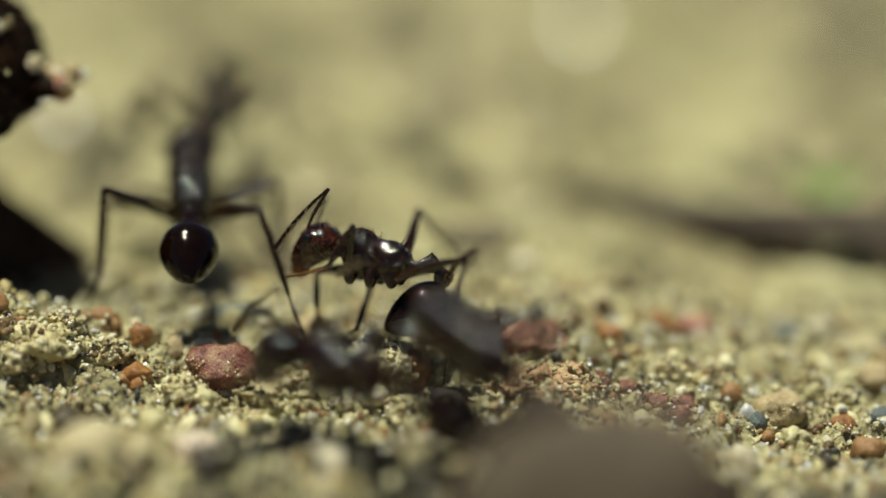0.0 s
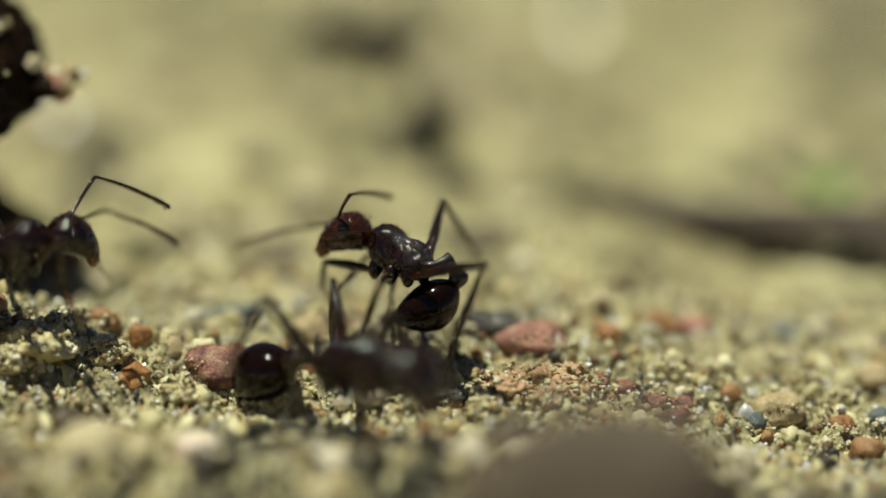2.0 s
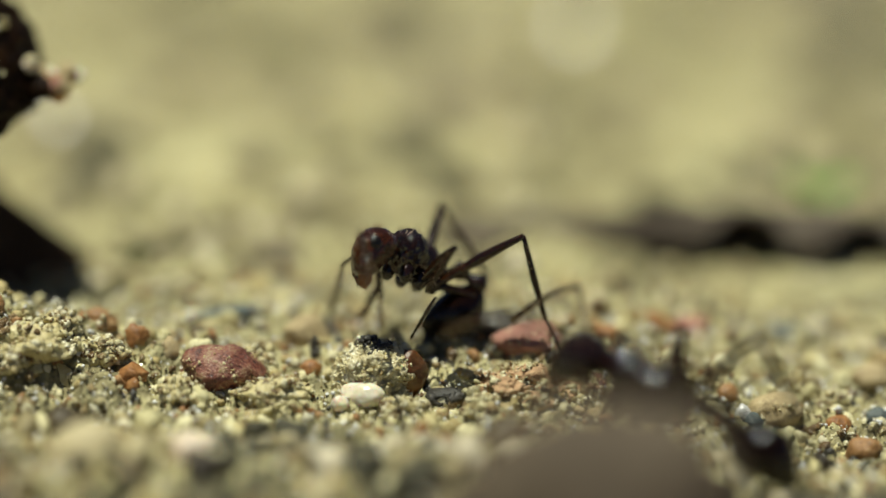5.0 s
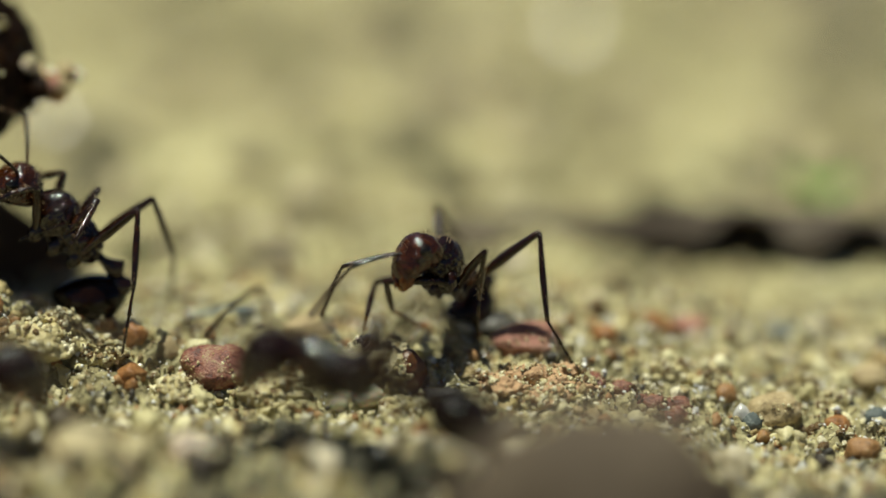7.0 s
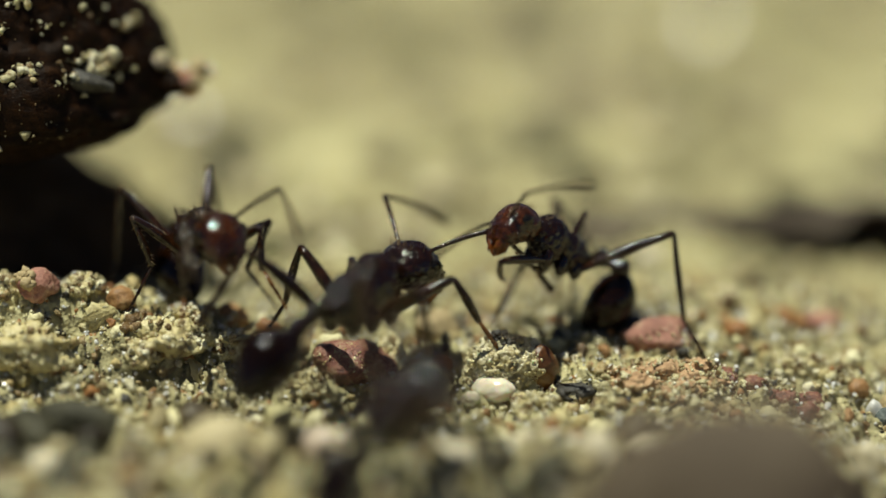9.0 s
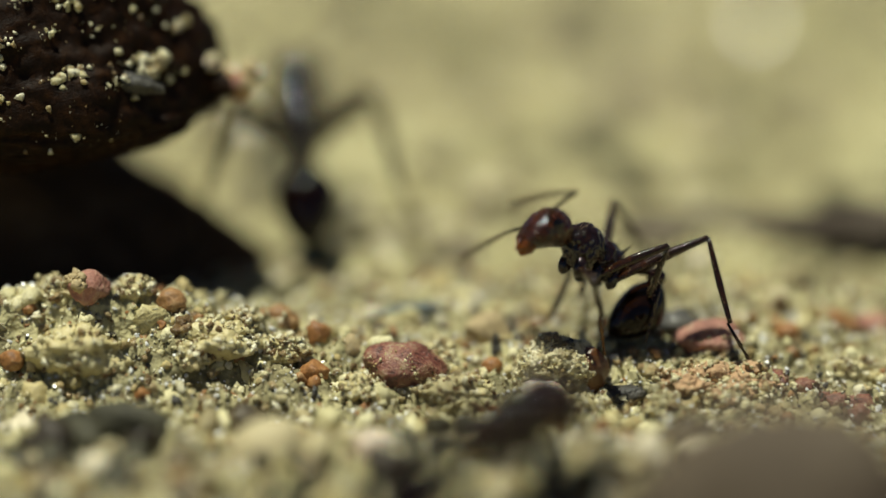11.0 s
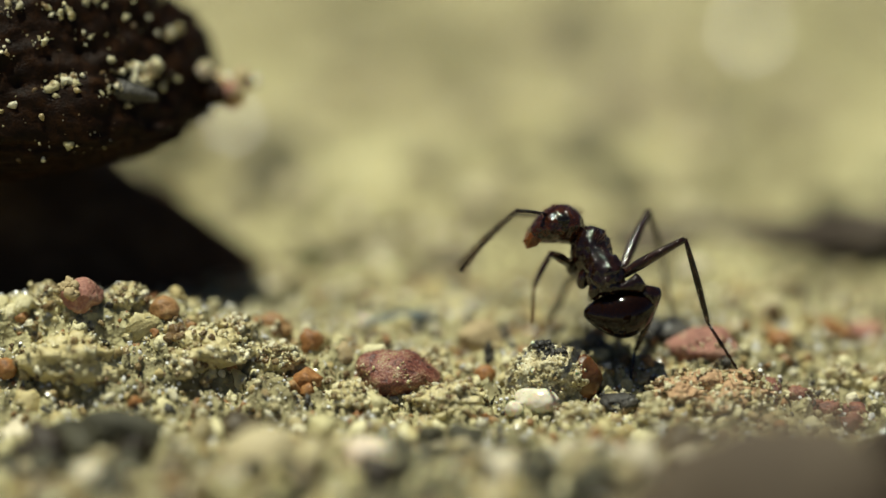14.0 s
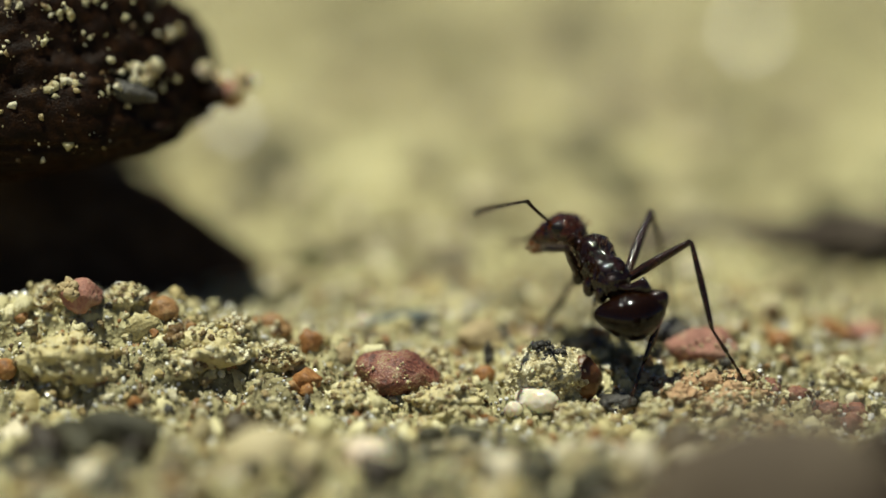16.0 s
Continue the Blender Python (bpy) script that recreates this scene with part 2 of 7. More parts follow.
def grains(name, spots, radii, mat, parent, label, seed, detail=1, rough=0.22, flat=1.0):
    """Many uneven grains at spots (millimetres) as one mesh."""
    shape, tris = ico_shape(detail)
    rng = np.random.RandomState(seed)
    count = len(radii)
    spin = rng.standard_normal((count, 3, 3))
    spin = np.linalg.qr(spin)[0]
    lump = shape[None] * (1 + rough * rng.standard_normal((count, len(shape), 1))) * rng.uniform(0.6, 1.25, (count, 1, 3))
    lump = np.matmul(lump, spin) * np.array(radii)[:, None, None] * (1, 1, flat)
    v = (lump + np.array(spots)[:, None, :]).reshape(-1, 3) * MM
    f = (tris[None] + (np.arange(count) * len(shape))[:, None, None]).reshape(-1, 3)
    me = bpy.data.meshes.new(name)
    me.from_pydata(v.tolist(), [], f.tolist())
    me.polygons.foreach_set("use_smooth", [True] * len(me.polygons))
    me.materials.append(mat)
    ob = new(name, me)
    ob.parent = parent
    return tagged(ob, label, kind="stuff")


# ---- ground ----


def bell(x, y, cx, cy, wx, wy):
    return math.exp(-((x - cx) / wx) ** 2 - ((y - cy) / wy) ** 2)


def ground_height(x, y):
    """The soil's height in millimetres, without its crumbs."""
    far = min(1.0, max(0.0, (y - 6) / 20))
    u = min(1.0, max(0.0, (x - 3.5) / 8.0))
    h = -0.95 + 0.95 * math.tanh(y / 4.0) - 1.2 * u * u * (3 - 2 * u) * (1 - far)
    h += 2.4 * bell(x, y, -15.5, 0.3, 6.2, 2.2) - 0.7 * bell(x, y, -18, 7, 6, 3)
    h += (0.6 + 0.35 * noise.noise(Vector((x * 0.25, 5, 1)))) * math.exp(-((y + 6.4) / 2.5) ** 2)
    h += 0.30 * noise.noise(Vector((x * 0.22, y * 0.22, 3.1))) / (1 + 0.02 * abs(x))
    h += far * 1.3 * noise.noise(Vector((x * 0.075, y * 0.075, 8.7)))
    h -= 1.5 * bell(x, y, -15.0, -0.75, 0.50, 0.32) + 0.8 * bell(x, y, -12.6, -1.75, 0.55, 0.26) + 0.7 * bell(x, y, -10.9, -2.6, 0.7, 0.3)
    return h


def crumbs(x, y):
    """The fine relief of the soil's surface, in millimetres: lumps with narrow gaps between them, and a rough skin."""
    p = Vector((x, y, 0.0))
    near = 1.0 if y < 5 else max(0.35, 1 - (y - 5) / 10)
    bend = Vector((noise.noise(p * 1.1), noise.noise(p * 1.1 + Vector((9, 0, 0))), 0)) * 0.5
    a = noise.noise(p * 0.75) * 0.34 + abs(noise.noise((p + bend) * 1.35 + Vector((4, 1, 2)))) * 0.66 + abs(noise.noise((p + bend) * 3.1)) * 0.36
    gap = max(0.0, 0.14 - abs(noise.noise((p + bend) * 1.35 + Vector((4, 1, 2))))) * 0.9
    return near * (a - gap + abs(noise.noise(p * 6.3)) * 0.20 + noise.noise(p * 12) * 0.07 - 0.12)


def spread(lo, hi, step, limit, growth):
    """Coordinates that are even between lo and hi and widen outwards to the limit."""
    out = list(np.arange(lo, hi, step))
    d, v = step, lo
    while v > -limit:
        d *= growth
        v -= d
        out.insert(0, v)
    d, v = step, out[-1]
    while v < limit:
        d *= growth
        v += d
        out.append(v)
    return out


def build_ground():
    xs, ys = spread(-19.5, 15.5, 0.085, 420, 1.12), spread(-12, 7.0, 0.09, 420, 1.05)
    verts = [(x * MM, y * MM, (ground_height(x, y) + crumbs(x, y)) * MM) for y in ys for x in xs]
    w = len(xs)
    faces = [(j * w + i, j * w + i + 1, (j + 1) * w + i + 1, (j + 1) * w + i) for j in range(len(ys) - 1) for i in range(w - 1)]
    me = bpy.data.meshes.new("ground")
    me.from_pydata(verts, [], faces)
    me.materials.append(SOIL)
    me.polygons.foreach_set("use_smooth", [True] * len(me.polygons))
    return tagged(new("ground", me), "pale sandy soil with a crumbly uneven surface", "ground", kind="structure")


build_ground()


def build_grit(name, count, box, sizes, mat, label, seed, detail=1, power=2.2, sink=0.7, cluster=0.0):
    """Loose grains, strewn thickly over the soil in a box x0, x1, y0, y1 of millimetres."""
    rnd = random.Random(seed)
    spots, radii = [], []
    while len(radii) < count:
        x, y = rnd.uniform(box[0], box[1]), rnd.uniform(box[2], box[3])
        if cluster and noise.noise(Vector((x * 0.30, y * 0.14, seed))) < cluster - 0.15 * rnd.random():
            continue
        s = sizes[0] * (sizes[1] / sizes[0]) ** (rnd.random() ** power)
        spots.append((x, y, ground_height(x, y) + crumbs(x, y) + s * rnd.uniform(-sink, 0.35)))
        radii.append(s)
    ob = grains(name, spots, radii, mat, None, "", seed, detail, 0.30 if detail == 1 else 0.24)
    return tagged(ob, label, "grit", kind="stuff")

build_grit("soil_grit", 6500, (-19.5, 14.5, -9.5, 8), (0.04, 0.15), GRIT, "loose sand grains and tiny soil crumbs on the ground", 5)
build_grit("coarse_grit", 2600, (-19.5, 14.5, -5, 6), (0.08, 0.26), GRIT, "coarse damp sand grains on the ground", 25, 2)
build_grit("soil_crumb", 1500, (-19.5, 14.5, -13, 7), (0.12, 0.40), CRUMB, "yellowish crumbs of dry soil strewn over the ground", 7, 2, 2.2, 0.8)
build_grit("fine_grit", 15000, (-19.5, 14.5, -4, 4), (0.022, 0.07), GRIT, "fine sand among the soil crumbs", 15)
build_grit("quartz_grit", 3000, (-19.5, 14.5, -12, 6), (0.04, 0.15), CRYSTAL, "glinting clear quartz grains among the soil", 8)
build_grit("dark_grit", 1400, (-19.5, 14.5, -9.5, 7), (0.05, 0.24), CHARCOAL, "dark grains among the pale soil", 9)
build_grit("ochre_grit", 900, (-19.5, 14.5, -9.5, 7), (0.05, 0.24), OCHRE, "rusty brown grains among the pale soil", 10, 2)
build_grit("orange_grit", 260, (-19.5, 14.5, -6, 7), (0.06, 0.24), ORANGE, "bright orange-brown grains among the pale soil", 12, 2)
build_grit("dark_rubble", 220, (-19, 14, -9.5, -3), (0.2, 0.6), MUD, "dark muddy crumbs on the near soil", 13, 2, 1.4, 0.5, 0.02)
build_grit("near_rubble", 300, (-19, 14, -10, -3.2), (0.16, 0.70), RUBBLE, "mixed pale and dark rubble on the near soil", 11, 2, 1.3, 1.0)
build_grit("middle_rubble", 240, (-19, 16, 3.5, 13), (0.14, 0.45), RUBBLE, "mixed pale and dark crumbs behind the ants", 17, 2, 1.6, 0.7)
build_grit("far_grit", 2500, (-24, 22, 8, 45), (0.10, 0.30), CRUMB, "small soil crumbs strewn over the far ground", 6, 1, 1.5, 0.3)
build_grit("far_rubble", 230, (-24, 22, 12, 45), (0.30, 0.85), MUD, "scattered dark crumbs on the far ground", 18, 2, 1.3, 0.5, 0.17)
build_grit("far_pale_rubble", 300, (-24, 22, 12, 45), (0.30, 0.8), CLAY, "scattered pale crumbs on the far ground", 19, 2, 1.3, 0.5, 0.10)


def crust(body):
    """Pale crumbs of soil and small crystals that cling to the face of the clod."""
    spots = [(6.5, 1.3, 0.75, 110), (6.9, 1.5, 0.35, 60), (4.3, 1.5, 0.4, 24), (3.9, 2.7, 0.25, 7), (4.4, 3.5, 0.3, 10), (5.2, 3.8, 0.35, 14), (7.3, 4.0, 0.4, 14),
             (2.3, 2.4, 0.6, 16), (7.6, 2.3, 0.4, 12), (2.3, 1.0, 0.3, 6), (3.2, 3.6, 0.6, 12), (5.5, 3.0, 1.4, 14), (4.5, 0.2, 1.6, 10)]
    rnd = random.Random(12)
    tree = [(v.co / MM) for v in body.data.vertices if v.co.y < 0 and v.co.x > -0.006]
    net = np.array([q[:] for q in tree])
    for k, (cx, cz, wide, count) in enumerate(spots):
        where, radii = [], []
        for _ in range(count * 9):
            x, z = rnd.gauss(cx, wide * 0.6), rnd.gauss(cz, wide * 0.28)
            if noise.noise(Vector((x * 1.8, z * 2.6, 4))) < 0.02:
                continue
            q = net[np.argmin((net[:, 0] - x) ** 2 + (net[:, 2] - z) ** 2 + 0.02 * net[:, 1])]
            where.append(q + (rnd.uniform(-0.12, 0.12), rnd.uniform(-0.06, 0.02), rnd.uniform(-0.12, 0.12)))
            radii.append(0.020 + 0.13 * rnd.random() ** 4)
        if radii:
            grains("crust_patch", where, radii, GRIT if wide > 0.3 else CAKE, body, "pale soil crumbs stuck to the bark", 40 + k, 1, 0.3)
    for x, z, r, mat in ((9.5, 0.6, 0.40, PINK), (9.8, 0.9, 0.32, TAN), (8.9, 1.0, 0.28, ROSY), (9.6, 0.2, 0.44, ORANGE), (9.9, 0.7, 0.34, OCHRE), (9.2, 0.9, 0.26, TAN), (10.1, 0.6, 0.26, QUARTZ), (9.0, 1.3, 0.22, CLAY), (9.3, 0.75, 0.34, OCHRE), (9.7, 0.5, 0.30, TAN), (9.45, 1.0, 0.22, QUARTZ), (9.1, 0.3, 0.5, CLOD)):
        near = min(tree, key=lambda q: (q.x - x) ** 2 + (q.z - z) ** 2 + (q.y + 1.0) ** 2)
        bm = rough_stone((r, r, r * 0.9), int(x * 100), 0.25, 2)
        bit = part("clinging_crystal", bm, mat, body)
        bit.matrix_basis = mm(near.x + 0.45 + 0.9 * (x - 9.4), near.y - 0.1, near.z - r * 0.5)
    # a flake of charred bark in a bed of pale crumbs
    bm = bmesh.new()
    bmesh.ops.create_icosphere(bm, subdivisions=3, radius=1.0)
    for v in bm.verts:
        p = v.co.normalized()
        v.co = Vector((p.x * 0.85, p.y * 0.28, p.z * 0.30)) * (1 + 0.4 * noise.noise(p * 2.5)) * MM
    near = min(tree, key=lambda q: (q.x - 6.2) ** 2 + (q.z - 1.2) ** 2 + 0.02 * q.y)
    flake = part("charred_flake", bm, CHARCOAL, body)
    flake.matrix_basis = mm(near.x, near.y - 0.05, near.z, 0, 12, 0)


def build_rock():
    """A big dark clod of bark that stands beyond the left of the burrow's mouth and overhangs it."""
    rock = new("bark_clod")
    tagged(rock, "dark brown crusty bark clod overhanging the soil", "bark")
    bm = bmesh.new()
    bmesh.ops.create_icosphere(bm, subdivisions=6, radius=1.0)
    for v in bm.verts:
        p = v.co.normalized()
        # a lens that bulges to the right, with a flat underside, and a foot away from the view
        r = 1 + 0.10 * noise.noise(p * 1.6) + 0.05 * noise.noise(p * 5) + 0.030 * noise.noise(p * 14) + 0.020 * noise.noise(Vector((p.x * 26, p.y * 33, p.z * 48))) + 0.008 * noise.noise(p * 75)
        q = Vector((p.x * 9.0, p.y * 5.0, p.z * 5.2)) * r
        if q.z < 0:
            q.z *= 0.42 + 0.18 * max(0.0, -p.x)
            foot = max(0.0, min(1.0, (-q.x - 3.0) / 3.0))
            q.z -= foot * 6.5 * abs(p.z) ** 0.5
        v.co = q * MM
    body = part("clod_body", bm, CLOD, rock)
    # an added dark mass under the overhang, standing for the shade on the soil
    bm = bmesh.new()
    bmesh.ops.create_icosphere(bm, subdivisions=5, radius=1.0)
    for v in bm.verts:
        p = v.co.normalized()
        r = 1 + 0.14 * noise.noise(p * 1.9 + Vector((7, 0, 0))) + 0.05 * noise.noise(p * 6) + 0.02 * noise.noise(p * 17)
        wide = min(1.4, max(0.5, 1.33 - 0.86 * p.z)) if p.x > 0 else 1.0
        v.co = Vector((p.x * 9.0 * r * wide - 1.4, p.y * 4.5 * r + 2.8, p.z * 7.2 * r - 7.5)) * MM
    part("cave_shade_fill", bm, CAVESHADE, rock, "dark mass added to stand for the shade under the clod")
    rock.matrix_basis = mm(-20.65, 6.0, 6.25)
    crust(body)
    return rock


rock = build_rock()

# ---- ants ----
# Ant space: x ahead, y to the ant's left, z up; the origin lies at the rear end of the middle body.
NECK, TAIL = (2.25, 0.0, 0.42), (0.0, 0.0, 0.0)
COXAE = {"front": (1.72, 0.40, -0.46), "mid": (1.05, 0.40, -0.50), "hind": (0.40, 0.36, -0.44)}
LEGS = {"front": (1.95, 1.45, 1.45), "mid": (2.3, 1.8, 1.75), "hind": (3.1, 2.65, 2.1)}
STOUT = {leg: tuple(0.84 * v for v in lengths) for leg, lengths in LEGS.items()}
SOCKET = (2.95, 0.30, 0.62)
SCAPE, WHIP = 1.75, 2.4


def limb_mesh(length, r0, r1, r2, bow, hairs, seed, around=8):
    """A leg segment along +x: thickest near a third of its length, slightly bowed, with short bristles."""
    bm = bmesh.new()
    rings = []
    for k in range(11):
        u = k / 10
        r = r0 + (r1 - r0) * math.sin(math.pi * min(1, u * 1.45) / 2) if u < 0.5 else r1 + (r2 - r1) * ((u - 0.5) / 0.5) ** 1.3
        rings.append((length * u, r, r, 0.0, bow * math.sin(math.pi * u)))
    lathe(bm, rings, around)
    rnd = random.Random(seed)
    for k in range(hairs):
        u, a = rnd.uniform(0.12, 0.97), rnd.uniform(0, 6.28)
        root = Vector((length * u, 0.8 * r2 * math.cos(a), bow * math.sin(math.pi * u) + 0.8 * r2 * math.sin(a)))
        skin = len(bm.faces)
        spike(bm, root, root + Vector((0.09, 0.14 * math.cos(a), 0.14 * math.sin(a))), 0.010)
        bm.faces.ensure_lookup_table()
        for f in bm.faces[skin:]:
            f.material_index = 1
    return bm


def tarsus_mesh(length):
    """Five short foot joints along +x with two claws."""
    bm = bmesh.new()
    x, rings = 0.0, []
    for k, share in enumerate((0.42, 0.18, 0.14, 0.10, 0.16)):
        r, e = 0.060 - 0.005 * k, share * length
        rings += [(x, r * 0.7, r * 0.7, 0, 0), (x + e * 0.7, r * 0.9, r * 0.9, 0, 0), (x + e * 0.93, r * 1.25, r * 1.25, 0, 0)]
        x += e
    lathe(bm, rings + [(x, 0.02, 0.02, 0, 0)], 7)
    for k in range(14):
        u, a = 0.1 + 0.06 * k, 2.4 * k
        spike(bm, (length * u, 0, 0), (length * u + 0.07, 0.10 * math.cos(a), 0.10 * math.sin(a)), 0.007)
    for s in (-1, 1):
        spike(bm, (x - 0.03, 0, 0), (x + 0.12, 0.06 * s, -0.07), 0.02)
    return bm


def build_ant(label, group, seed=1, tuck=55, face=None, legs=None):
    """An ant in its parts; returns its root and the parts by name."""
    legs = legs or LEGS
    root = tagged(new("ant"), label, "ant", group)
    p = {"legs": legs}
    # middle body: humped in front, waisted, with two short spines behind
    bm = bmesh.new()
    lathe(bm, fine([(-0.06, 0.15, 0.15, 0, -0.02), (0.05, 0.33, 0.33, 0, 0.0), (0.24, 0.46, 0.49, 0, 0.02), (0.50, 0.52, 0.60, 0, 0.04), (0.76, 0.53, 0.63, 0, 0.06),
               (0.93, 0.49, 0.58, 0, 0.07), (1.02, 0.48, 0.56, 0, 0.08), (1.14, 0.48, 0.60, 0, 0.13), (1.38, 0.57, 0.70, 0, 0.17), (1.64, 0.60, 0.73, 0, 0.19),
               (1.86, 0.54, 0.63, 0, 0.23), (2.04, 0.42, 0.46, 0, 0.29), (2.18, 0.28, 0.28, 0, 0.36), (2.30, 0.18, 0.18, 0, 0.41), (2.38, 0.15, 0.15, 0, 0.43)], 6), 64)
    sculpt(bm, 0.070, 5.5, seed)
    warts(bm, 130, 0.044, seed)
    for side in (-1, 1):
        spike(bm, (0.34, 0.22 * side, 0.42), (0.04, 0.30 * side, 0.84), 0.09)
    p["mesosoma"] = part("mesosoma", bm, SHELL, root, "dark red-brown ribbed middle body")
    for leg, c in COXAE.items():
        for side, s in (("l", 1), ("r", -1)):
            b = bmesh.new()
            ball(b, (c[0] + 0.02, s * (c[1] - 0.04), c[2] + 0.06), 0.23, (0.95, 0.9, 1.5))
            part("coxa", b, SHELL, root)
    # head: egg-shaped, joined at the nape, with jaws, eyes and a brow of bristles
    bm = bmesh.new()
    lathe(bm, fine([(x * 1.06, w * 1.05, h * 1.0, 0, z + 0.12 * math.sin(math.pi * x / 1.5)) for x, w, h, z in (
        (-0.02, 0.15, 0.15, 0), (0.03, 0.30, 0.29, 0.02), (0.12, 0.46, 0.42, 0.05), (0.26, 0.58, 0.51, 0.06), (0.44, 0.65, 0.57, 0.06), (0.66, 0.67, 0.58, 0.05),
        (0.88, 0.65, 0.55, 0.02), (1.08, 0.60, 0.49, -0.03), (1.26, 0.52, 0.41, -0.09), (1.40, 0.43, 0.30, -0.15), (1.47, 0.36, 0.20, -0.18), (1.50, 0.22, 0.10, -0.19))], 6), 56)
    sculpt(bm, 0.040, 6.0, seed + 3)
    warts(bm, 130, 0.038, seed)
    head = p["head"] = part("head", bm, face or SHELL, root, "glossy red-brown head" if face else "glossy black-brown head")
    for s in (-1, 1):
        b = bmesh.new()
        ball(b, (0.74, 0.655 * s, 0.28), 0.17, (1.15, 0.6, 1.0), 3)
        part("eye", b, EYE, head, "small black compound eye")
        b = bmesh.new()
        lathe(b, [(0, 0.12, 0.13, 0, 0), (0.10, 0.13, 0.19, -0.02 * s, 0), (0.20, 0.10, 0.19, -0.06 * s, -0.02), (0.30, 0.06, 0.15, -0.13 * s, -0.05), (0.38, 0.02, 0.05, -0.20 * s, -0.12)], 10)
        sculpt(b, 0.03, 9, seed)
        for k in range(4):
            spike(b, (0.20 + 0.03 * k, -0.08 * s, -0.12 + 0.06 * k), (0.36 + 0.03 * k, -0.20 * s, -0.22 + 0.08 * k), 0.035)
        jaw = part("mandible", b, JAW, head, "toothed amber-red jaw")
        jaw.matrix_basis = mm(1.34, 0.27 * s, -0.24, 0, 34, 4 * s) @ Matrix.Scale(1.15, 4)
        b = bmesh.new()
        lathe(b, [(0, 0.03, 0.03, 0, 0), (0.12, 0.022, 0.022, 0, -0.08), (0.24, 0.012, 0.012, 0, -0.2)], 6)
        palp = part("palp", b, FOOT, head)
        palp.matrix_basis = mm(1.30, 0.10 * s, -0.34)
    bm = bmesh.new()
    rnd = random.Random(seed)
    for k in range(64):
        x, y = rnd.uniform(0.05, 1.25), rnd.uniform(-0.45, 0.45)
        z = 0.15 + 0.55 * math.sqrt(max(0.05, 1 - (y / 0.72) ** 2)) * (1 - 0.5 * ((x - 0.6) / 0.8) ** 2)
        spike(bm, (x, y, z - 0.05), (x - 0.04 + rnd.uniform(-0.06, 0.06), y * 1.15, z + rnd.uniform(0.10, 0.24)), 0.008)
    part("bristle", bm, HAIR, head, "sparse pale bristles", False)
    bm = bmesh.new()
    for k in range(48):
        x, y = rnd.uniform(1.0, 2.1), rnd.uniform(-0.3, 0.3)
        z = 0.20 + 0.70 * math.sqrt(1 - (y / 0.62) ** 2) * (1 - 0.9 * (x - 1.6) ** 2)
        spike(bm, (x, y, z - 0.05), (x - 0.03, y * 1.2, z + rnd.uniform(0.10, 0.22)), 0.008)
    part("bristle", bm, HAIR, p["mesosoma"], "sparse pale bristles", False)
    # waist of two knots
    bm = bmesh.new()
    lathe(bm, [(0.08, 0.13, 0.13, 0, 0), (-0.22, 0.12, 0.12, 0, 0.02), (-0.46, 0.17, 0.22, 0, 0.11), (-0.60, 0.21, 0.32, 0, 0.17), (-0.74, 0.20, 0.27, 0, 0.12), (-0.94, 0.13, 0.14, 0, 0.03)][::-1], 14)
    p["petiole"] = part("petiole", bm, SHELL, root, "knotted waist joint")
    bm = bmesh.new()
    lathe(bm, [(0.05, 0.13, 0.13, 0, 0), (-0.10, 0.20, 0.22, 0, 0.05), (-0.26, 0.27, 0.31, 0, 0.09), (-0.42, 0.27, 0.29, 0, 0.07), (-0.58, 0.18, 0.18, 0, 0)][::-1], 14)
    p["postpetiole"] = part("postpetiole", bm, SHELL, root, "rounded second waist joint")
    # hind body: four smooth plates that narrow to a point
    bm = bmesh.new()
    rings = []
    for k in range(49):
        u = k / 48
        r = 0.06 + 0.68 * math.sin(math.pi * u ** 0.86) ** 0.72 if 0 < k < 48 else 0.05
        groove = sum(math.exp(-((u - at) / 0.012) ** 2) for at in (0.60, 0.80))
        r *= 1 - 0.025 * groove
        rings.append((0.05 - 2.15 * u, r * 1.0, r * 0.98, 0, 0.16 * math.sin(math.pi * u)))
    lathe(bm, rings[::-1], 40)
    for k in range(30):
        u = rnd.uniform(0.2, 1.9)
        a = rnd.uniform(0, 6.28)
        r = 0.66 * math.sin(math.pi * min(1, 0.12 + u / 2.3)) ** 0.6
        spike(bm, (-u, r * math.cos(a), 0.06 + r * math.sin(a)), (-u - 0.08, (r + 0.08) * math.cos(a), 0.06 + (r + 0.08) * math.sin(a)), 0.007)
    p["gaster"] = part("gaster", bm, GLOSSSHELL, root, "smooth glossy black-brown hind body")
    for side, s in (("l", 1), ("r", -1)):
        bm = limb_mesh(SCAPE, 0.045, 0.055, 0.07, 0.06, 8, seed + 7)
        scape = p["scape_" + side] = part("antenna", bm, LIMB, root, "elbowed feeler")
        scape.data.materials.append(HAIR)
        bm = bmesh.new()
        rings = []
        for k in range(11):
            e, r = WHIP / 11, 0.046 + 0.0032 * k
            rings += [(e * (k + f), r * g, r * g, 0, -0.0033 * (k + f) ** 2) for f, g in ((0.0, 0.72), (0.35, 1.0), (0.8, 1.05))]
        lathe(bm, rings + [(WHIP, 0.03, 0.03, 0, -0.40)], 9)
        body = len(bm.faces)
        for k in range(90):
            u, a = rnd.random() ** 0.6, rnd.uniform(0, 6.28)
            z = -0.0033 * (11 * u) ** 2
            r = 0.05 + 0.03 * u
            root_at = Vector((WHIP * u * 0.96, r * math.cos(a), z + r * math.sin(a)))
            spike(bm, root_at, root_at + Vector((0.09, 0.05 * math.cos(a), 0.06 * math.sin(a) - 0.04 * u)), 0.015)
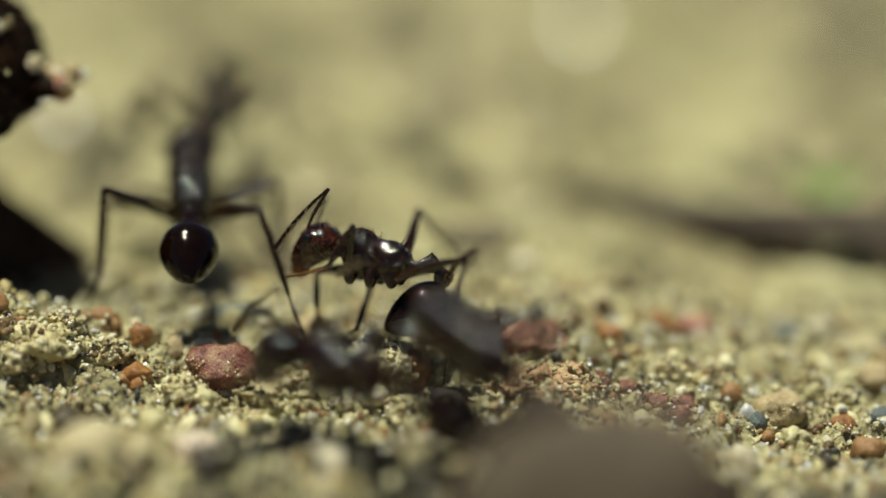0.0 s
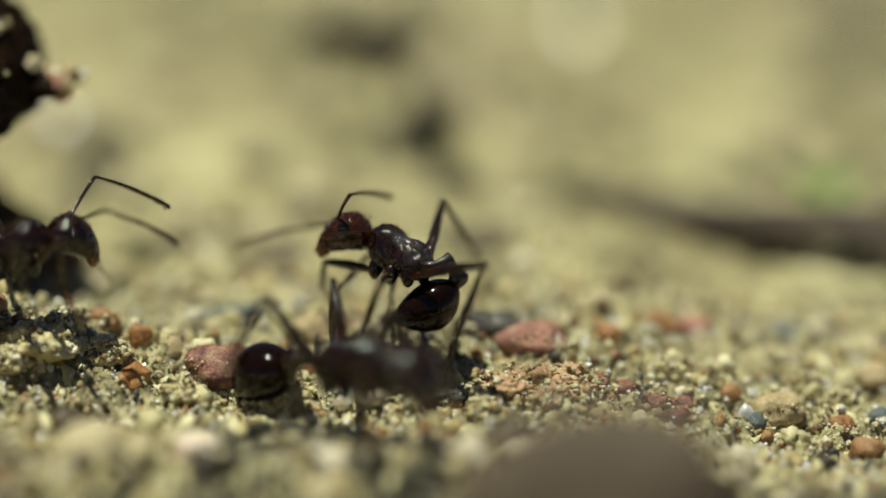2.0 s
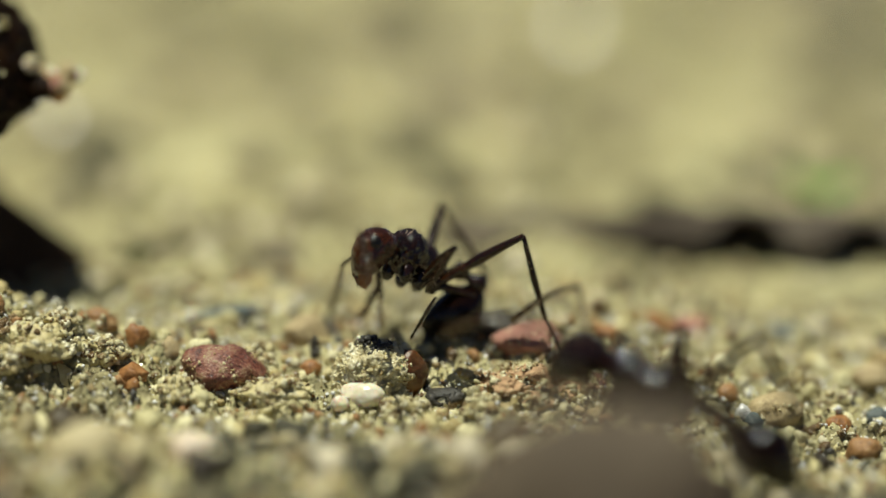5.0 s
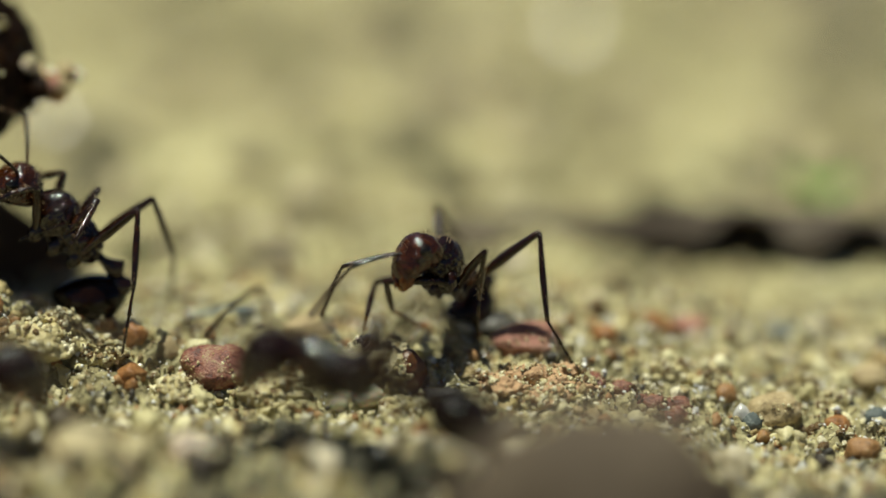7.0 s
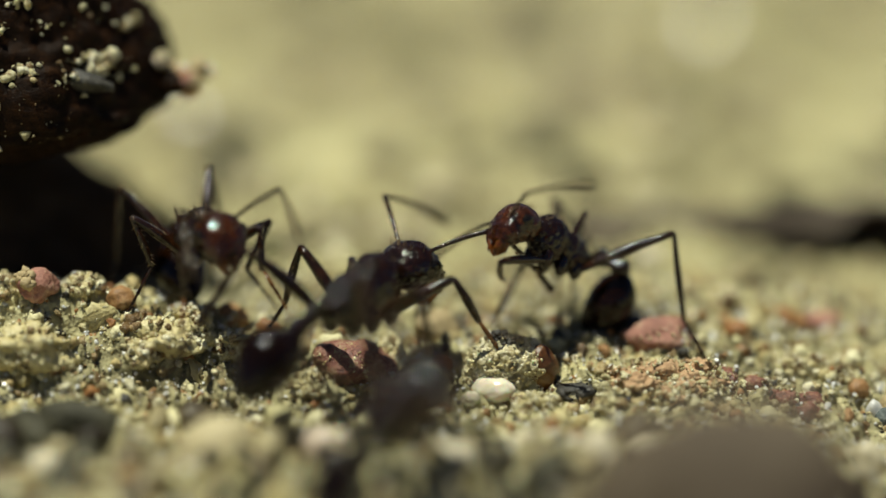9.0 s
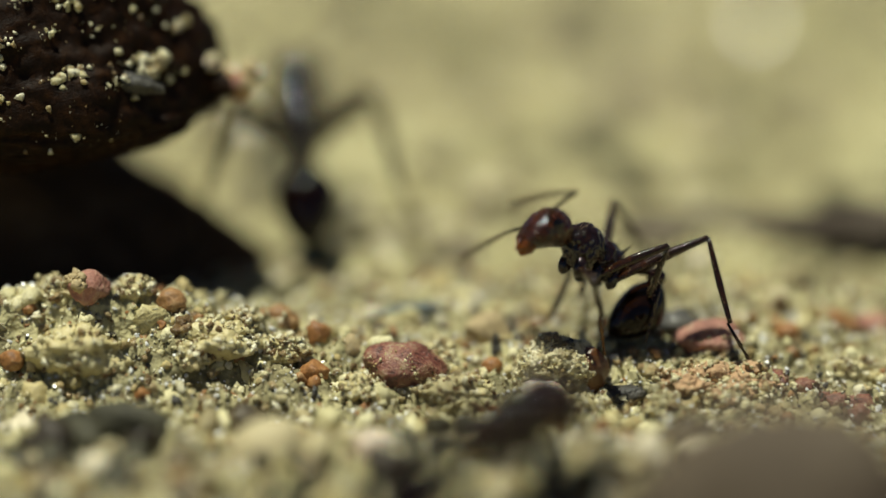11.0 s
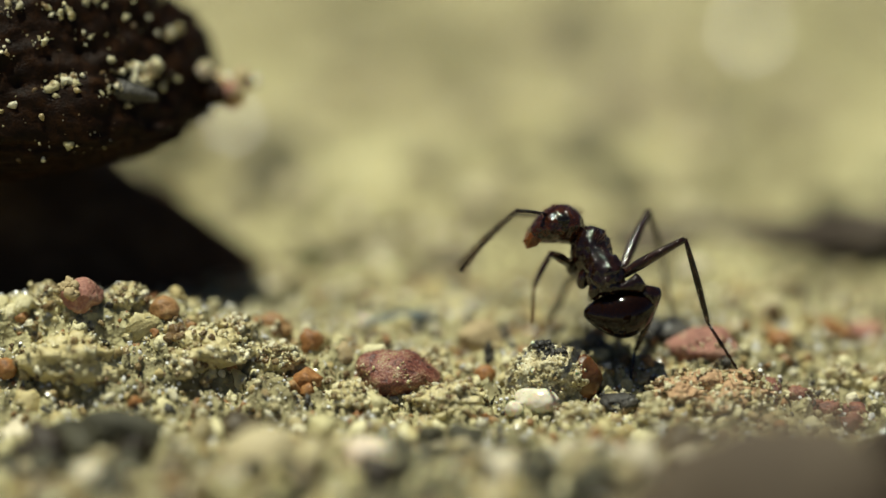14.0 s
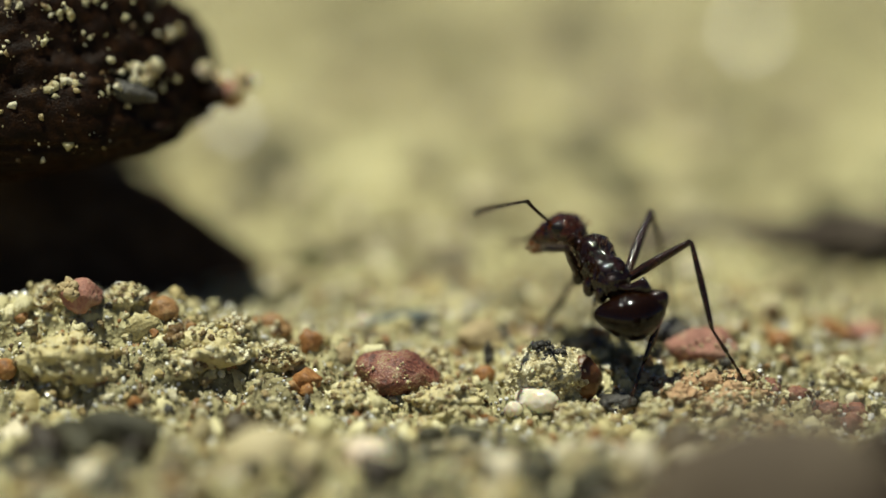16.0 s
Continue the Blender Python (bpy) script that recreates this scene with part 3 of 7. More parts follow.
        p["whip_" + side] = part("flagellum", bm, LIMB, scape, "beaded end of the feeler with fine pale hairs")
        p["whip_" + side].data.materials.append(HAIR)
        for f in p["whip_" + side].data.polygons[body:]:
            f.material_index = 1
        for leg, (q, t, h) in legs.items():
            big = 1.0 if leg == "hind" else 0.92
            femur = p[leg + "_femur_" + side] = part("leg", limb_mesh(q, 0.09 * big, 0.165 * big, 0.09, 0.05, 14, seed + 3), LIMB, root)
            p[leg + "_tibia_" + side] = part("tibia", limb_mesh(t, 0.065, 0.105, 0.07, 0.02, 36, seed + 4), LIMB, femur)
            for limb in (femur, p[leg + "_tibia_" + side]):
                limb.data.materials.append(HAIR)
            p[leg + "_tarsus_" + side] = part("tarsus", tarsus_mesh(h), FOOT if leg == "front" else LIMB, femur)
    rest(p, tuck=tuck)
    return root, p


def along(a, b, up=(0, 0, 1)):
    """A pose at a whose x axis points to b, and whose z axis stays near up."""
    x = (Vector(b) - Vector(a)).normalized()
    y = Vector(up).cross(x)
    y = y.normalized() if y.length > 1e-4 else x.orthogonal().normalized()
    z = x.cross(y)
    m = Matrix((x, y, z)).transposed().to_4x4()
    m.translation = Vector(a) * MM
    return m


def leg_poses(leg, side, foot, legs):
    """Femur, tibia and tarsus poses (tibia and tarsus in the femur's space) that set the foot down at a point of ant space."""
    s = 1 if side == "l" else -1
    c = Vector(COXAE[leg])
    c.y *= s
    f, t, h = legs[leg]
    foot = Vector(foot)
    flat = Vector((foot.x - c.x, foot.y - c.y, 0)).normalized()
    ankle = foot - flat * h * 0.55 + Vector((0, 0, h * 0.83))
    d = ankle - c
    far = min(d.length, (f + t) * 0.985)
    d = d.normalized()
    ankle = c + d * far
    a = math.acos(max(-1, min(1, (f * f + far * far - t * t) / (2 * f * far))))
    out = Vector((0.75 * flat.x, 0.75 * flat.y, 1.0))
    up = (out - d * out.dot(d)).normalized()
    knee = c + (d * math.cos(a) + up * math.sin(a)) * f
    toe = ankle + (foot - ankle).normalized() * h
    mf, mt, mh = along(c, knee), along(knee, ankle), along(ankle, toe)
    inv = mf.inverted()
    return mf, inv @ mt, inv @ mh


HOME = {"front": (3.5, 2.2), "mid": (0.9, 3.0), "hind": (-2.4, 3.0)}


def rest(p, height=2.15, tuck=55):
    """A plain standing pose."""
    p["head"].matrix_basis = mm(*NECK, 0, 22, 0)
    p["petiole"].matrix_basis = mm(0, 0, 0, 0, -8, 0)
    p["postpetiole"].matrix_basis = mm(-0.82, 0, -0.10, 0, -40 * min(1, tuck / 55), 0)
    p["gaster"].matrix_basis = mm(-1.26 - 0.12 * (1 - min(1, tuck / 55)), 0, -0.12 - 0.34 * min(1, tuck / 55), 0, -tuck, 0)
    for side, s in (("l", 1), ("r", -1)):
        a = Vector((SOCKET[0], s * SOCKET[1], SOCKET[2]))
        b = a + Vector((0.55, 0.75 * s, 0.55)).normalized() * SCAPE
        c = b + Vector((0.9, 0.1 * s, -0.55))
        m = along(a, b)
        p["scape_" + side].matrix_basis = m
        p["whip_" + side].matrix_basis = m.inverted() @ along(b, c)
        for leg, (x, y) in HOME.items():
            for joint, m in zip(("_femur_", "_tibia_", "_tarsus_"), leg_poses(leg, side, (x, s * y, -height), p["legs"])):
                p[leg + joint + side].matrix_basis = m


def stride(p, start, stop, pace, reach=0.7, height=1.75, step=0.1, seed=0, wide=1.0):
    """Keys a running gait between two times: three legs swing while three push; the feelers feel about. height: one number, or (seconds, height) rows."""
    levels = height if isinstance(height, list) else [(0.0, height)]
    n = max(2, round((stop - start) / step))
    for side, s in (("l", 1), ("r", -1)):
        for leg, (x, y) in HOME.items():
            shift = 0.0 if (leg == "mid") == (side == "l") else 0.5
            rows = ([], [], [])
            for k in range(n + 1):
                t = start + (stop - start) * k / n
                u = (pace * t + shift) % 1.0
                ahead = reach * (1 - 4 * abs(u - 0.5))
                lift = 0.45 * max(0.0, math.sin(2 * math.pi * u))
                low = float(np.interp(t, [q[0] for q in levels], [q[1] for q in levels]))
                for row, m in zip(rows, leg_poses(leg, side, (x + ahead, s * y * wide, -low + lift), p["legs"])):
                    row.append((t, m))
            for joint, row in zip(("_femur_", "_tibia_", "_tarsus_"), rows):
                walk(p[leg + joint + side], full(row))
        rows = ([], [])
        for k in range(0, n + 1, 2):
            t = start + (stop - start) * k / n
            a = Vector((SOCKET[0], s * SOCKET[1], SOCKET[2]))
            w = 0.25 * math.sin(5 * t + s + seed)
            b = a + Vector((0.60 + w * 0.5, (0.70 + w) * s, 0.45 + w)).normalized() * SCAPE
            c = b + Vector((0.9, (0.1 - w) * s, -0.5 + w))
            m = along(a, b)
            rows[0].append((t, m))
            rows[1].append((t, m.inverted() @ along(b, c)))
        walk(p["scape_" + side], full(rows[0]))
        walk(p["whip_" + side], full(rows[1]))


def full(rows):
    """Rows that hold their ends from the clip's start to its end."""
    rows = list(rows)
    if rows[0][0] > 0.05:
        rows.insert(0, (0.0, rows[0][1]))
    if rows[-1][0] < 15.95:
        rows.append((16.0, rows[-1][1]))
    return rows


# ---- stones and litter on the soil ----
def crusty(ob, count, r, mat, seed, label="soil crumbs stuck to the stone", low=0.1):
    """Crumbs that cling to a stone in patches, as one part of it."""
    rnd = random.Random(seed)
    spots = [v.co / MM for v in ob.data.vertices if v.normal.z > low - 0.3 and noise.noise(v.co / MM * 1.7 + Vector((seed, 2, 0))) > 0.06]
    where = [rnd.choice(spots) + Vector((rnd.gauss(0, 0.05), rnd.gauss(0, 0.05), 0)) for _ in range(count * 3 if spots else 0)]
    if where:
        return grains("clinging_crumb", where, [r * (0.2 + 0.9 * rnd.random() ** 2) for _ in where], mat, ob, label, seed, 1, 0.28)


def clod(x, y, size, seed, label, count=320, sink=0.2, group="", mat=None):
    """A crumbly clod: a ragged core with many small grains caked on it."""
    rnd = random.Random(seed)
    bm = rough_stone(size, seed, 0.42, 5, 0.3)
    for v in bm.verts:
        q = v.co / MM
        v.co += v.normal * (abs(noise.noise(q * 3.3)) * 0.16 + abs(noise.noise(q * 8)) * 0.07) * MM
    ob = part("soil_clod", bm, mat or CAKE, None)
    spots = [v.co / MM for v in ob.data.vertices if v.normal.z > -0.3]
    where = [rnd.choice(spots) + Vector((rnd.gauss(0, 0.04), rnd.gauss(0, 0.04), rnd.gauss(0, 0.03))) for _ in range(count)]
    grains("clinging_crumb", where, [0.03 + 0.10 * rnd.random() ** 2 for _ in where], GRIT, ob, "damp sand grains caked on the clod", seed, 1, 0.28)
    ob.matrix_basis = mm(x, y, ground_height(x, y) + 0.1 - sink * size[2])
    return tagged(ob, label, "soil", group)


def clump_stone(name, x, y, size, mat, label, seed, rugged, sink):
    """A finely meshed stone, for one that is seen from very near."""
    ob = part(name, rough_stone(size, seed, rugged, 6), mat, None)
    ob.matrix_basis = mm(x, y, ground_height(x, y) + 0.1 - sink * size[2])
    return tagged(ob, label, "stone")


def build_stones():
    red = stone("red_stone", -6.5, -0.35, (1.30, 0.9, 0.78), REDSTONE, "rounded dark red sandstone pebble with sandy crust", 3, 0.24, 0.25)
    crusty(red, 70, 0.05, CRUMB, 31, "soil crumbs stuck to the stone", -0.2)
    clump = stone("brown_stone", -15.7, -0.05, (0.62, 0.5, 0.50), PINK, "pinkish brown pebble with pale crumbs on its top", 4, 0.2, -0.4, 20)
    crusty(clump, 16, 0.17, TAN, 32, "pale soil crumbs stuck to the stone", 0.6)
    stone("ochre_stone", -13.25, 0.15, (0.46, 0.40, 0.42), OCHRE, "small round ochre pebble lying on crumbly soil", 5, 0.24, 0.2)
    tan = stone("tan_stone", -10.2, 1.3, (0.62, 0.5, 0.45), OCHRE, "tan pebble with a darker side on crumbly soil", 6, 0.2, 0.2)
    crusty(tan, 10, 0.1, CLAY, 33)
    stone("ochre_stone", -9.0, 0.5, (0.36, 0.32, 0.42), ORANGE, "small rough orange-brown pebble", 7, 0.45, 0.1)
    stone("tan_stone", -8.1, 0.4, (0.40, 0.36, 0.36), TAN, "small tan pebble beside a red stone", 8, 0.2, 0.2)
    stone("orange_stone", -9.05, -1.0, (0.44, 0.36, 0.34), ORANGE, "small bright orange pebble half sunk in soil", 9, 0.38, 0.35)
    stone("orange_stone", -17.5, -0.1, (0.25, 0.22, 0.22), ORANGE, "tiny bright orange grain on the soil", 10, 0.15, 0.2)
    stone("red_stone", -17.9, -1.4, (0.40, 0.35, 0.36), ORANGE, "small rust red pebble on the soil", 11, 0.15, 0.2)
    stone("white_grain", -7.5, 3.0, (0.24, 0.22, 0.24), QUARTZ, "single bright white quartz grain on the soil", 12, 0.12, -0.3)
    stone("beige_stone", -4.0, 1.9, (0.72, 0.6, 0.62), TAN, "smooth beige pebble on the soil", 13, 0.12, 0.2)
    stone("black_splinter", -3.75, 1.1, (0.15, 0.2, 0.46), CHARCOAL, "upright black splinter beside a beige pebble", 14, 0.25, 0.1)
    stone("orange_stone", -3.8, 0.2, (0.34, 0.3, 0.26), ORANGE, "small orange pebble beside a black splinter", 15, 0.15, 0.3)
    crumb = clump_stone("crumbly_pebble", -2.05, -0.25, (1.36, 0.95, 0.98), PALE, "pale crumbly soil pebble with black specks on top", 16, 0.20, 0.22)
    for v in crumb.data.vertices:
        q = v.co / MM
        v.co += v.normal * (abs(noise.noise(q * 2.2)) * 0.26 + abs(noise.noise(q * 5)) * 0.18 + abs(noise.noise(q * 10)) * 0.10 + noise.noise(q * 19) * 0.03 - 0.16) * MM
    crusty(crumb, 160, 0.07, CAKE, 34, "sand grains stuck to the pebble", -0.6)
    crusty(crumb, 40, 0.08, CRUMB, 36, "coarse grains stuck to the pebble", -0.6)
    crusty(crumb, 12, 0.09, QUARTZ, 29, "white quartz grains stuck to the pebble", -0.2)
    rnd = random.Random(2)
    top = [v.co / MM for v in crumb.data.vertices if v.normal.z > 0.35 and abs(v.co.x / MM - 0.15) < 0.36 and abs(v.co.y / MM + 0.1) < 0.35]
    where = [rnd.choice(top) + Vector((rnd.gauss(0, 0.07), rnd.gauss(0, 0.07), 0.02)) for _ in range(130)]
    grains("black_speck", where, [0.025 + 0.08 * rnd.random() ** 2 for _ in where], CHARCOAL, crumb, "black grit on the pebble", 3, 1, 0.3)
    side = part("brown_side", rough_stone((0.60, 0.52, 0.74), 17, 0.16, 4), AMBER, crumb, "smooth amber-brown stone set in the pebble")
    side.matrix_basis = mm(1.02, 0.0, 0.12, 0, 8, 0)
    stone("milky_stone", -2.3, -1.15, (0.72, 0.42, 0.42), QUARTZ, "milky white oval quartz pebble", 18, 0.08, 0.15, -22)
    stone("white_grain", -2.95, -1.55, (0.28, 0.25, 0.26), QUARTZ, "small white quartz grain beside a milky pebble", 19, 0.15, 0.2)
    black = stone("black_crumb", 0.15, -1.1, (0.55, 0.4, 0.30), CHARCOAL, "jagged black crumb on pale soil", 20, 0.45, 0.25)
    crusty(black, 14, 0.09, CHARCOAL, 35)
    pinky = stone("pink_stone", 2.6, 1.35, (1.05, 0.6, 0.62), PINK, "flat pink stone half covered by soil", 21, 0.3, 0.2, -8)
    crusty(pinky, 30, 0.07, GRIT, 28)
    for k, (x, y, a) in enumerate(((2.0, -1.1, 0.62), (2.7, -0.55, 0.70), (3.3, -1.0, 0.55), (3.7, -0.35, 0.60), (1.5, -0.6, 0.42), (4.2, -0.8, 0.45), (2.9, -1.5, 0.42), (2.1, -0.2, 0.36))):
        clod(x, y, (a, a * 0.75, a * 0.68), 140 + k, "pinkish crumbly lump of packed soil", 150, 0.3, "pinkish lumps of soil", PEACH)
    rnd = random.Random(77)
    for k in range(15):
        u = k / 14
        x, y, r = 3.9 + 4.0 * u + rnd.gauss(0, 0.12), 0.0 - 1.5 * u ** 1.5 + rnd.gauss(0, 0.18), rnd.uniform(0.2, 0.42)
        chip = stone("red_chip", x, y, (r * 1.15, r * 0.8, r * 0.75), REDSTONE if k % 4 else ORANGE, "dark red chip in a row across the soil", 41 + k, 0.4, 0.3, k * 37, group="red chips in a row")
        crusty(chip, 14, 0.06, GRIT, 41 + k)
    big = stone("beige_stone", 9.9, -0.3, (0.82, 0.62, 0.66), TAN, "angular beige sandstone pebble", 51, 0.2, 0.25, 10)
    crusty(big, 30, 0.06, GRIT, 38)
    stone("crystal_grain", 8.95, -0.8, (0.30, 0.28, 0.36), CRYSTAL, "clear glinting crystal grain", 52, 0.25, 0.15)
    stone("dark_stone", 9.2, -0.95, (0.36, 0.3, 0.28), SLATE, "small dark grey pebble beside a crystal", 53, 0.2, 0.2)
    stone("red_stone", 11.75, -0.8, (0.44, 0.4, 0.42), ORANGE, "small reddish brown pebble on gritty soil", 54, 0.18, 0.2)
    stone("brown_stone", 12.4, -2.1, (0.55, 0.45, 0.45), OCHRE, "brown pebble on gritty soil", 55, 0.18, 0.2)
    stone("tan_stone", 12.9, 1.75, (0.60, 0.5, 0.45), TAN, "tan pebble with an orange tinge on gritty soil", 56, 0.2, 0.2)
    stone("brown_stone", 8.5, 0.3, (0.34, 0.3, 0.34), OCHRE, "small brown pebble on gritty soil", 57, 0.2, 0.2)
    stone("slate_stone", 12.9, -0.3, (0.42, 0.36, 0.34), SLATE, "small blue-grey pebble on gritty soil", 58, 0.2, 0.2)
    stone("orange_stone", 6.4, 3.5, (0.55, 0.5, 0.35), ORANGE, "pale orange pebble on the soil", 59, 0.15, 0.2)
    stone("orange_stone", 4.95, 2.35, (0.42, 0.4, 0.34), ORANGE, "pale orange pebble on the soil", 60, 0.15, 0.2)
    stone("orange_stone", 7.6, 3.9, (0.6, 0.5, 0.3), PINK, "pinkish flat pebble on the soil", 61, 0.15, 0.2)
    stone("slate_stone", 10.4, 4.4, (0.80, 0.5, 0.30), SLATE, "flat dark grey flake on the soil", 62, 0.25, 0.2)
    stone("dark_crumb", 1.4, 2.6, (1.0, 0.6, 0.36), CHARCOAL, "dark crumbly flake beside a pink stone", 63, 0.35, 0.3, -12)
    stone("crystal_grain", 1.55, 2.2, (0.16, 0.16, 0.18), CRYSTAL, "clear glinting crystal grain", 64, 0.2, -0.6)
    stone("beige_stone", -9.95, -6.4, (1.3, 0.9, 0.95), BEIGE, "smooth beige pebble standing out of the soil", 65, 0.1, 0.25)
    stone("white_stone", -6.9, -5.8, (0.85, 0.65, 0.60), ROSY, "pinkish white pebble on the soil", 66, 0.1, 0.2)
    stone("white_grain", -6.6, -6.1, (0.32, 0.3, 0.4), QUARTZ, "white quartz grain on a pinkish pebble", 67, 0.1, -0.6)
    # dark lump added where the soil only has a shadowed hollow
    stone("dark_stone", -14.1, -4.2, (1.5, 0.8, 0.8), MUD, "dark flake standing for a shadowed hollow in the soil", 68, 0.25, 0.2, -25)
    clod(-16.0, -1.5, (1.3, 0.8, 0.75), 69, "yellowish crumbly clod of soil")
    clod(-11.9, -0.6, (1.2, 0.8, 0.5), 70, "yellowish crumbly clod of soil", 320, 0.55)
    clod(-4.9, -1.35, (1.0, 0.6, 0.45), 71, "flat crumbly clod of soil beside a red stone")
    for k, (x, y) in enumerate(((-14.4, 0.4), (-11.2, 0.2), (-12.6, -1.2), (-7.6, -1.4), (-5.4, 0.6), (-16.8, 0.5), (-9.9, -0.4), (-1.2, -1.9), (1.2, -1.9), (8.0, 1.0), (10.8, 1.2), (6.8, 0.9), (11.6, 0.4))):
        clod(x, y, (0.42 + 0.05 * (k % 4), 0.4, 0.36), 80 + k, "small crumbly lump of soil", 305, 0.3, "lumps of soil")
    # crystal facets far behind that face halfway between the sun and the view
    for x, y, r in ((4.75, 30.6, 0.27), (-12.7, 20.6, 0.20)):
        z = ground_height(x, y) + 0.75
        face = (Vector((-x, -141 - y, 51.3 - z)).normalized() + SUN_DIR).normalized()
        bm = bmesh.new()
        bmesh.ops.create_cone(bm, cap_ends=True, segments=6, radius1=r * 1.3 * MM, radius2=r * MM, depth=r * MM)
        grain = part("crystal_grain", bm, FACET, None, "", False)
        grain.matrix_basis = mm(x, y, z) @ face.to_track_quat("Z", "Y").to_matrix().to_4x4()
        tagged(grain, "glinting crystal grain on the far soil", "crystal")
        stone("soil_lump", x, y, (0.6, 0.5, 0.42), CLAY, "lump of soil that carries a crystal grain", 130 + int(x), 0.2, 0.1)
    for k, (x, y, a, b, mat) in enumerate(((0.1, 22.4, 1.0, 1.6, BOULDER), (-2.0, 30.4, 1.2, 1.4, BOULDER), (1.1, 9.6, 1.4, 1.0, BOULDER), (-9.5, 7.8, 0.8, 0.7, MOSS), (-5.0, 8.3, 0.8, 0.7, BOULDER), (15.0, 34.0, 3.6, 2.6, BOULDER), (17.5, 30.0, 2.4, 2.0, MOSS), (13.0, 26.0, 1.1, 0.9, BOULDER), (6.5, 25.5, 1.3, 1.0, BOULDER), (-6.0, 16.0, 0.8, 0.7, BOULDER), (-17.0, 30.0, 1.6, 1.2, BOULDER), (-9.0, 26.0, 1.2, 1.0, BOULDER))):
        stone("dark_crumb", x, y, (a, b, 0.45), mat, "dark flat crumb lying on the far soil", 110 + k, 0.3, 0.45)
    # added dark lump: gives the large pebble's right end its shading
    stone("boulder_shaded_end", 7.1, -19.8, (1.9, 1.6, 3.9), SHADEDEND, "dark lump standing for the shaded end of the large pebble", 121, 0.14, 0.0)
    stone("smooth_boulder", 4.0, -17.0, (4.2, 3.0, 4.25), ROUNDED, "large smooth brown pebble", 120, 0.14, 0.0)


build_stones()


def build_leaf():
    """A narrow blue-grey dry leaf, lying flat and slightly curled."""
    bm = bmesh.new()
    rows = []
    for i in range(25):
        u = i / 24
        w = 0.25 * math.sin(math.pi * (0.06 + 0.9 * u)) ** 0.6
        mid = Vector((3.8 * u - 1.9, 0.25 * math.sin(3 * u), 0.20 + 0.10 * math.sin(5 * u)))
        rows.append([[bm.verts.new((mid + Vector((0, v * w, 0.25 * w * v * v + h))) * MM) for v in (-1, -0.5, 0, 0.5, 1)] for h in (0.0, 0.05)])
    for a, b in zip(rows, rows[1:]):
        for k in range(4):
            bm.faces.new((a[1][k], b[1][k], b[1][k + 1], a[1][k + 1]))
            bm.faces.new((a[0][k], a[0][k + 1], b[0][k + 1], b[0][k]))
        bm.faces.new((a[0][0], b[0][0], b[1][0], a[1][0]))
        bm.faces.new((a[0][4], a[1][4], b[1][4], b[0][4]))
    leaf = part("dry_leaf", bm, SLATE, None)
    leaf.matrix_basis = mm(-5.6, 3.0, ground_height(-5.6, 3.0) + 0.05, 12, 0, 6)
    return tagged(leaf, "narrow blue-grey dry leaf lying on the soil", "leaf")


build_leaf()


def bark_layer(outer, inner):
    """One layer of a curled strip of bark: a gutter with a wavy lip, along x."""
    bm = bmesh.new()
    n, around = 90, 24
    shells = []
    for i in range(n + 1):
        u = i / n
        x = -8.5 + 21 * u
        r = 0.20 + 1.0 * min(1, u * 1.7) ** 0.8
        r *= 1 + 0.10 * noise.noise(Vector((x * 0.8, 1, 4))) + 0.04 * noise.noise(Vector((x * 3, 2, 4)))
        lip = 1.0 if x < -0.65 else (0.5 - 0.5 * math.cos(1.7 * (x - 1.2))) ** 1.4
        lip += 0.10 * noise.noise(Vector((x * 2.4, 8, 1)))
        cy, cz = 0.25 * math.sin(x * 0.4), 0.14 * math.sin(x * 0.5 + 1)
        loops = []
        for thick in (outer, inner):
            loop = []
            for k in range(around + 1):
                a = radians(-75 + (195 + 90 * lip) * k / around)
                q = r * thick * (1 + 0.05 * noise.noise(Vector((x * 1.5, a * 2, 1))) + 0.05 * noise.noise(Vector((x * 0.7, a * 7, 3))))
                loop.append(bm.verts.new(Vector((x, cy + q * math.cos(a), cz + q * math.sin(a))) * MM))
            loops.append(loop)
        shells.append(loops)
    for a, b in zip(shells, shells[1:]):
        for k in range(around):
            bm.faces.new((a[0][k], a[0][k + 1], b[0][k + 1], b[0][k]))
            bm.faces.new((a[1][k], b[1][k], b[1][k + 1], a[1][k + 1]))
        bm.faces.new((a[0][0], b[0][0], b[1][0], a[1][0]))
        bm.faces.new((a[0][around], a[1][around], b[1][around], b[0][around]))
    for end in (shells[0], shells[-1]):
        for k in range(around):
            bm.faces.new((end[0][k], end[0][k + 1], end[1][k + 1], end[1][k]))
    return bm


def build_bark_strip():
    """A curled strip of dry bark with a darker inner layer."""
    strip = tagged(new("bark_strip"), "curled grey-brown strip of dry bark on the soil", "bark")
    part("outer_bark", bark_layer(1.0, 0.935), BARK, strip)
    part("inner_bark", bark_layer(0.925, 0.86), BAST, strip, "dark inner side of the bark")
    return strip


bark_strip = build_bark_strip()


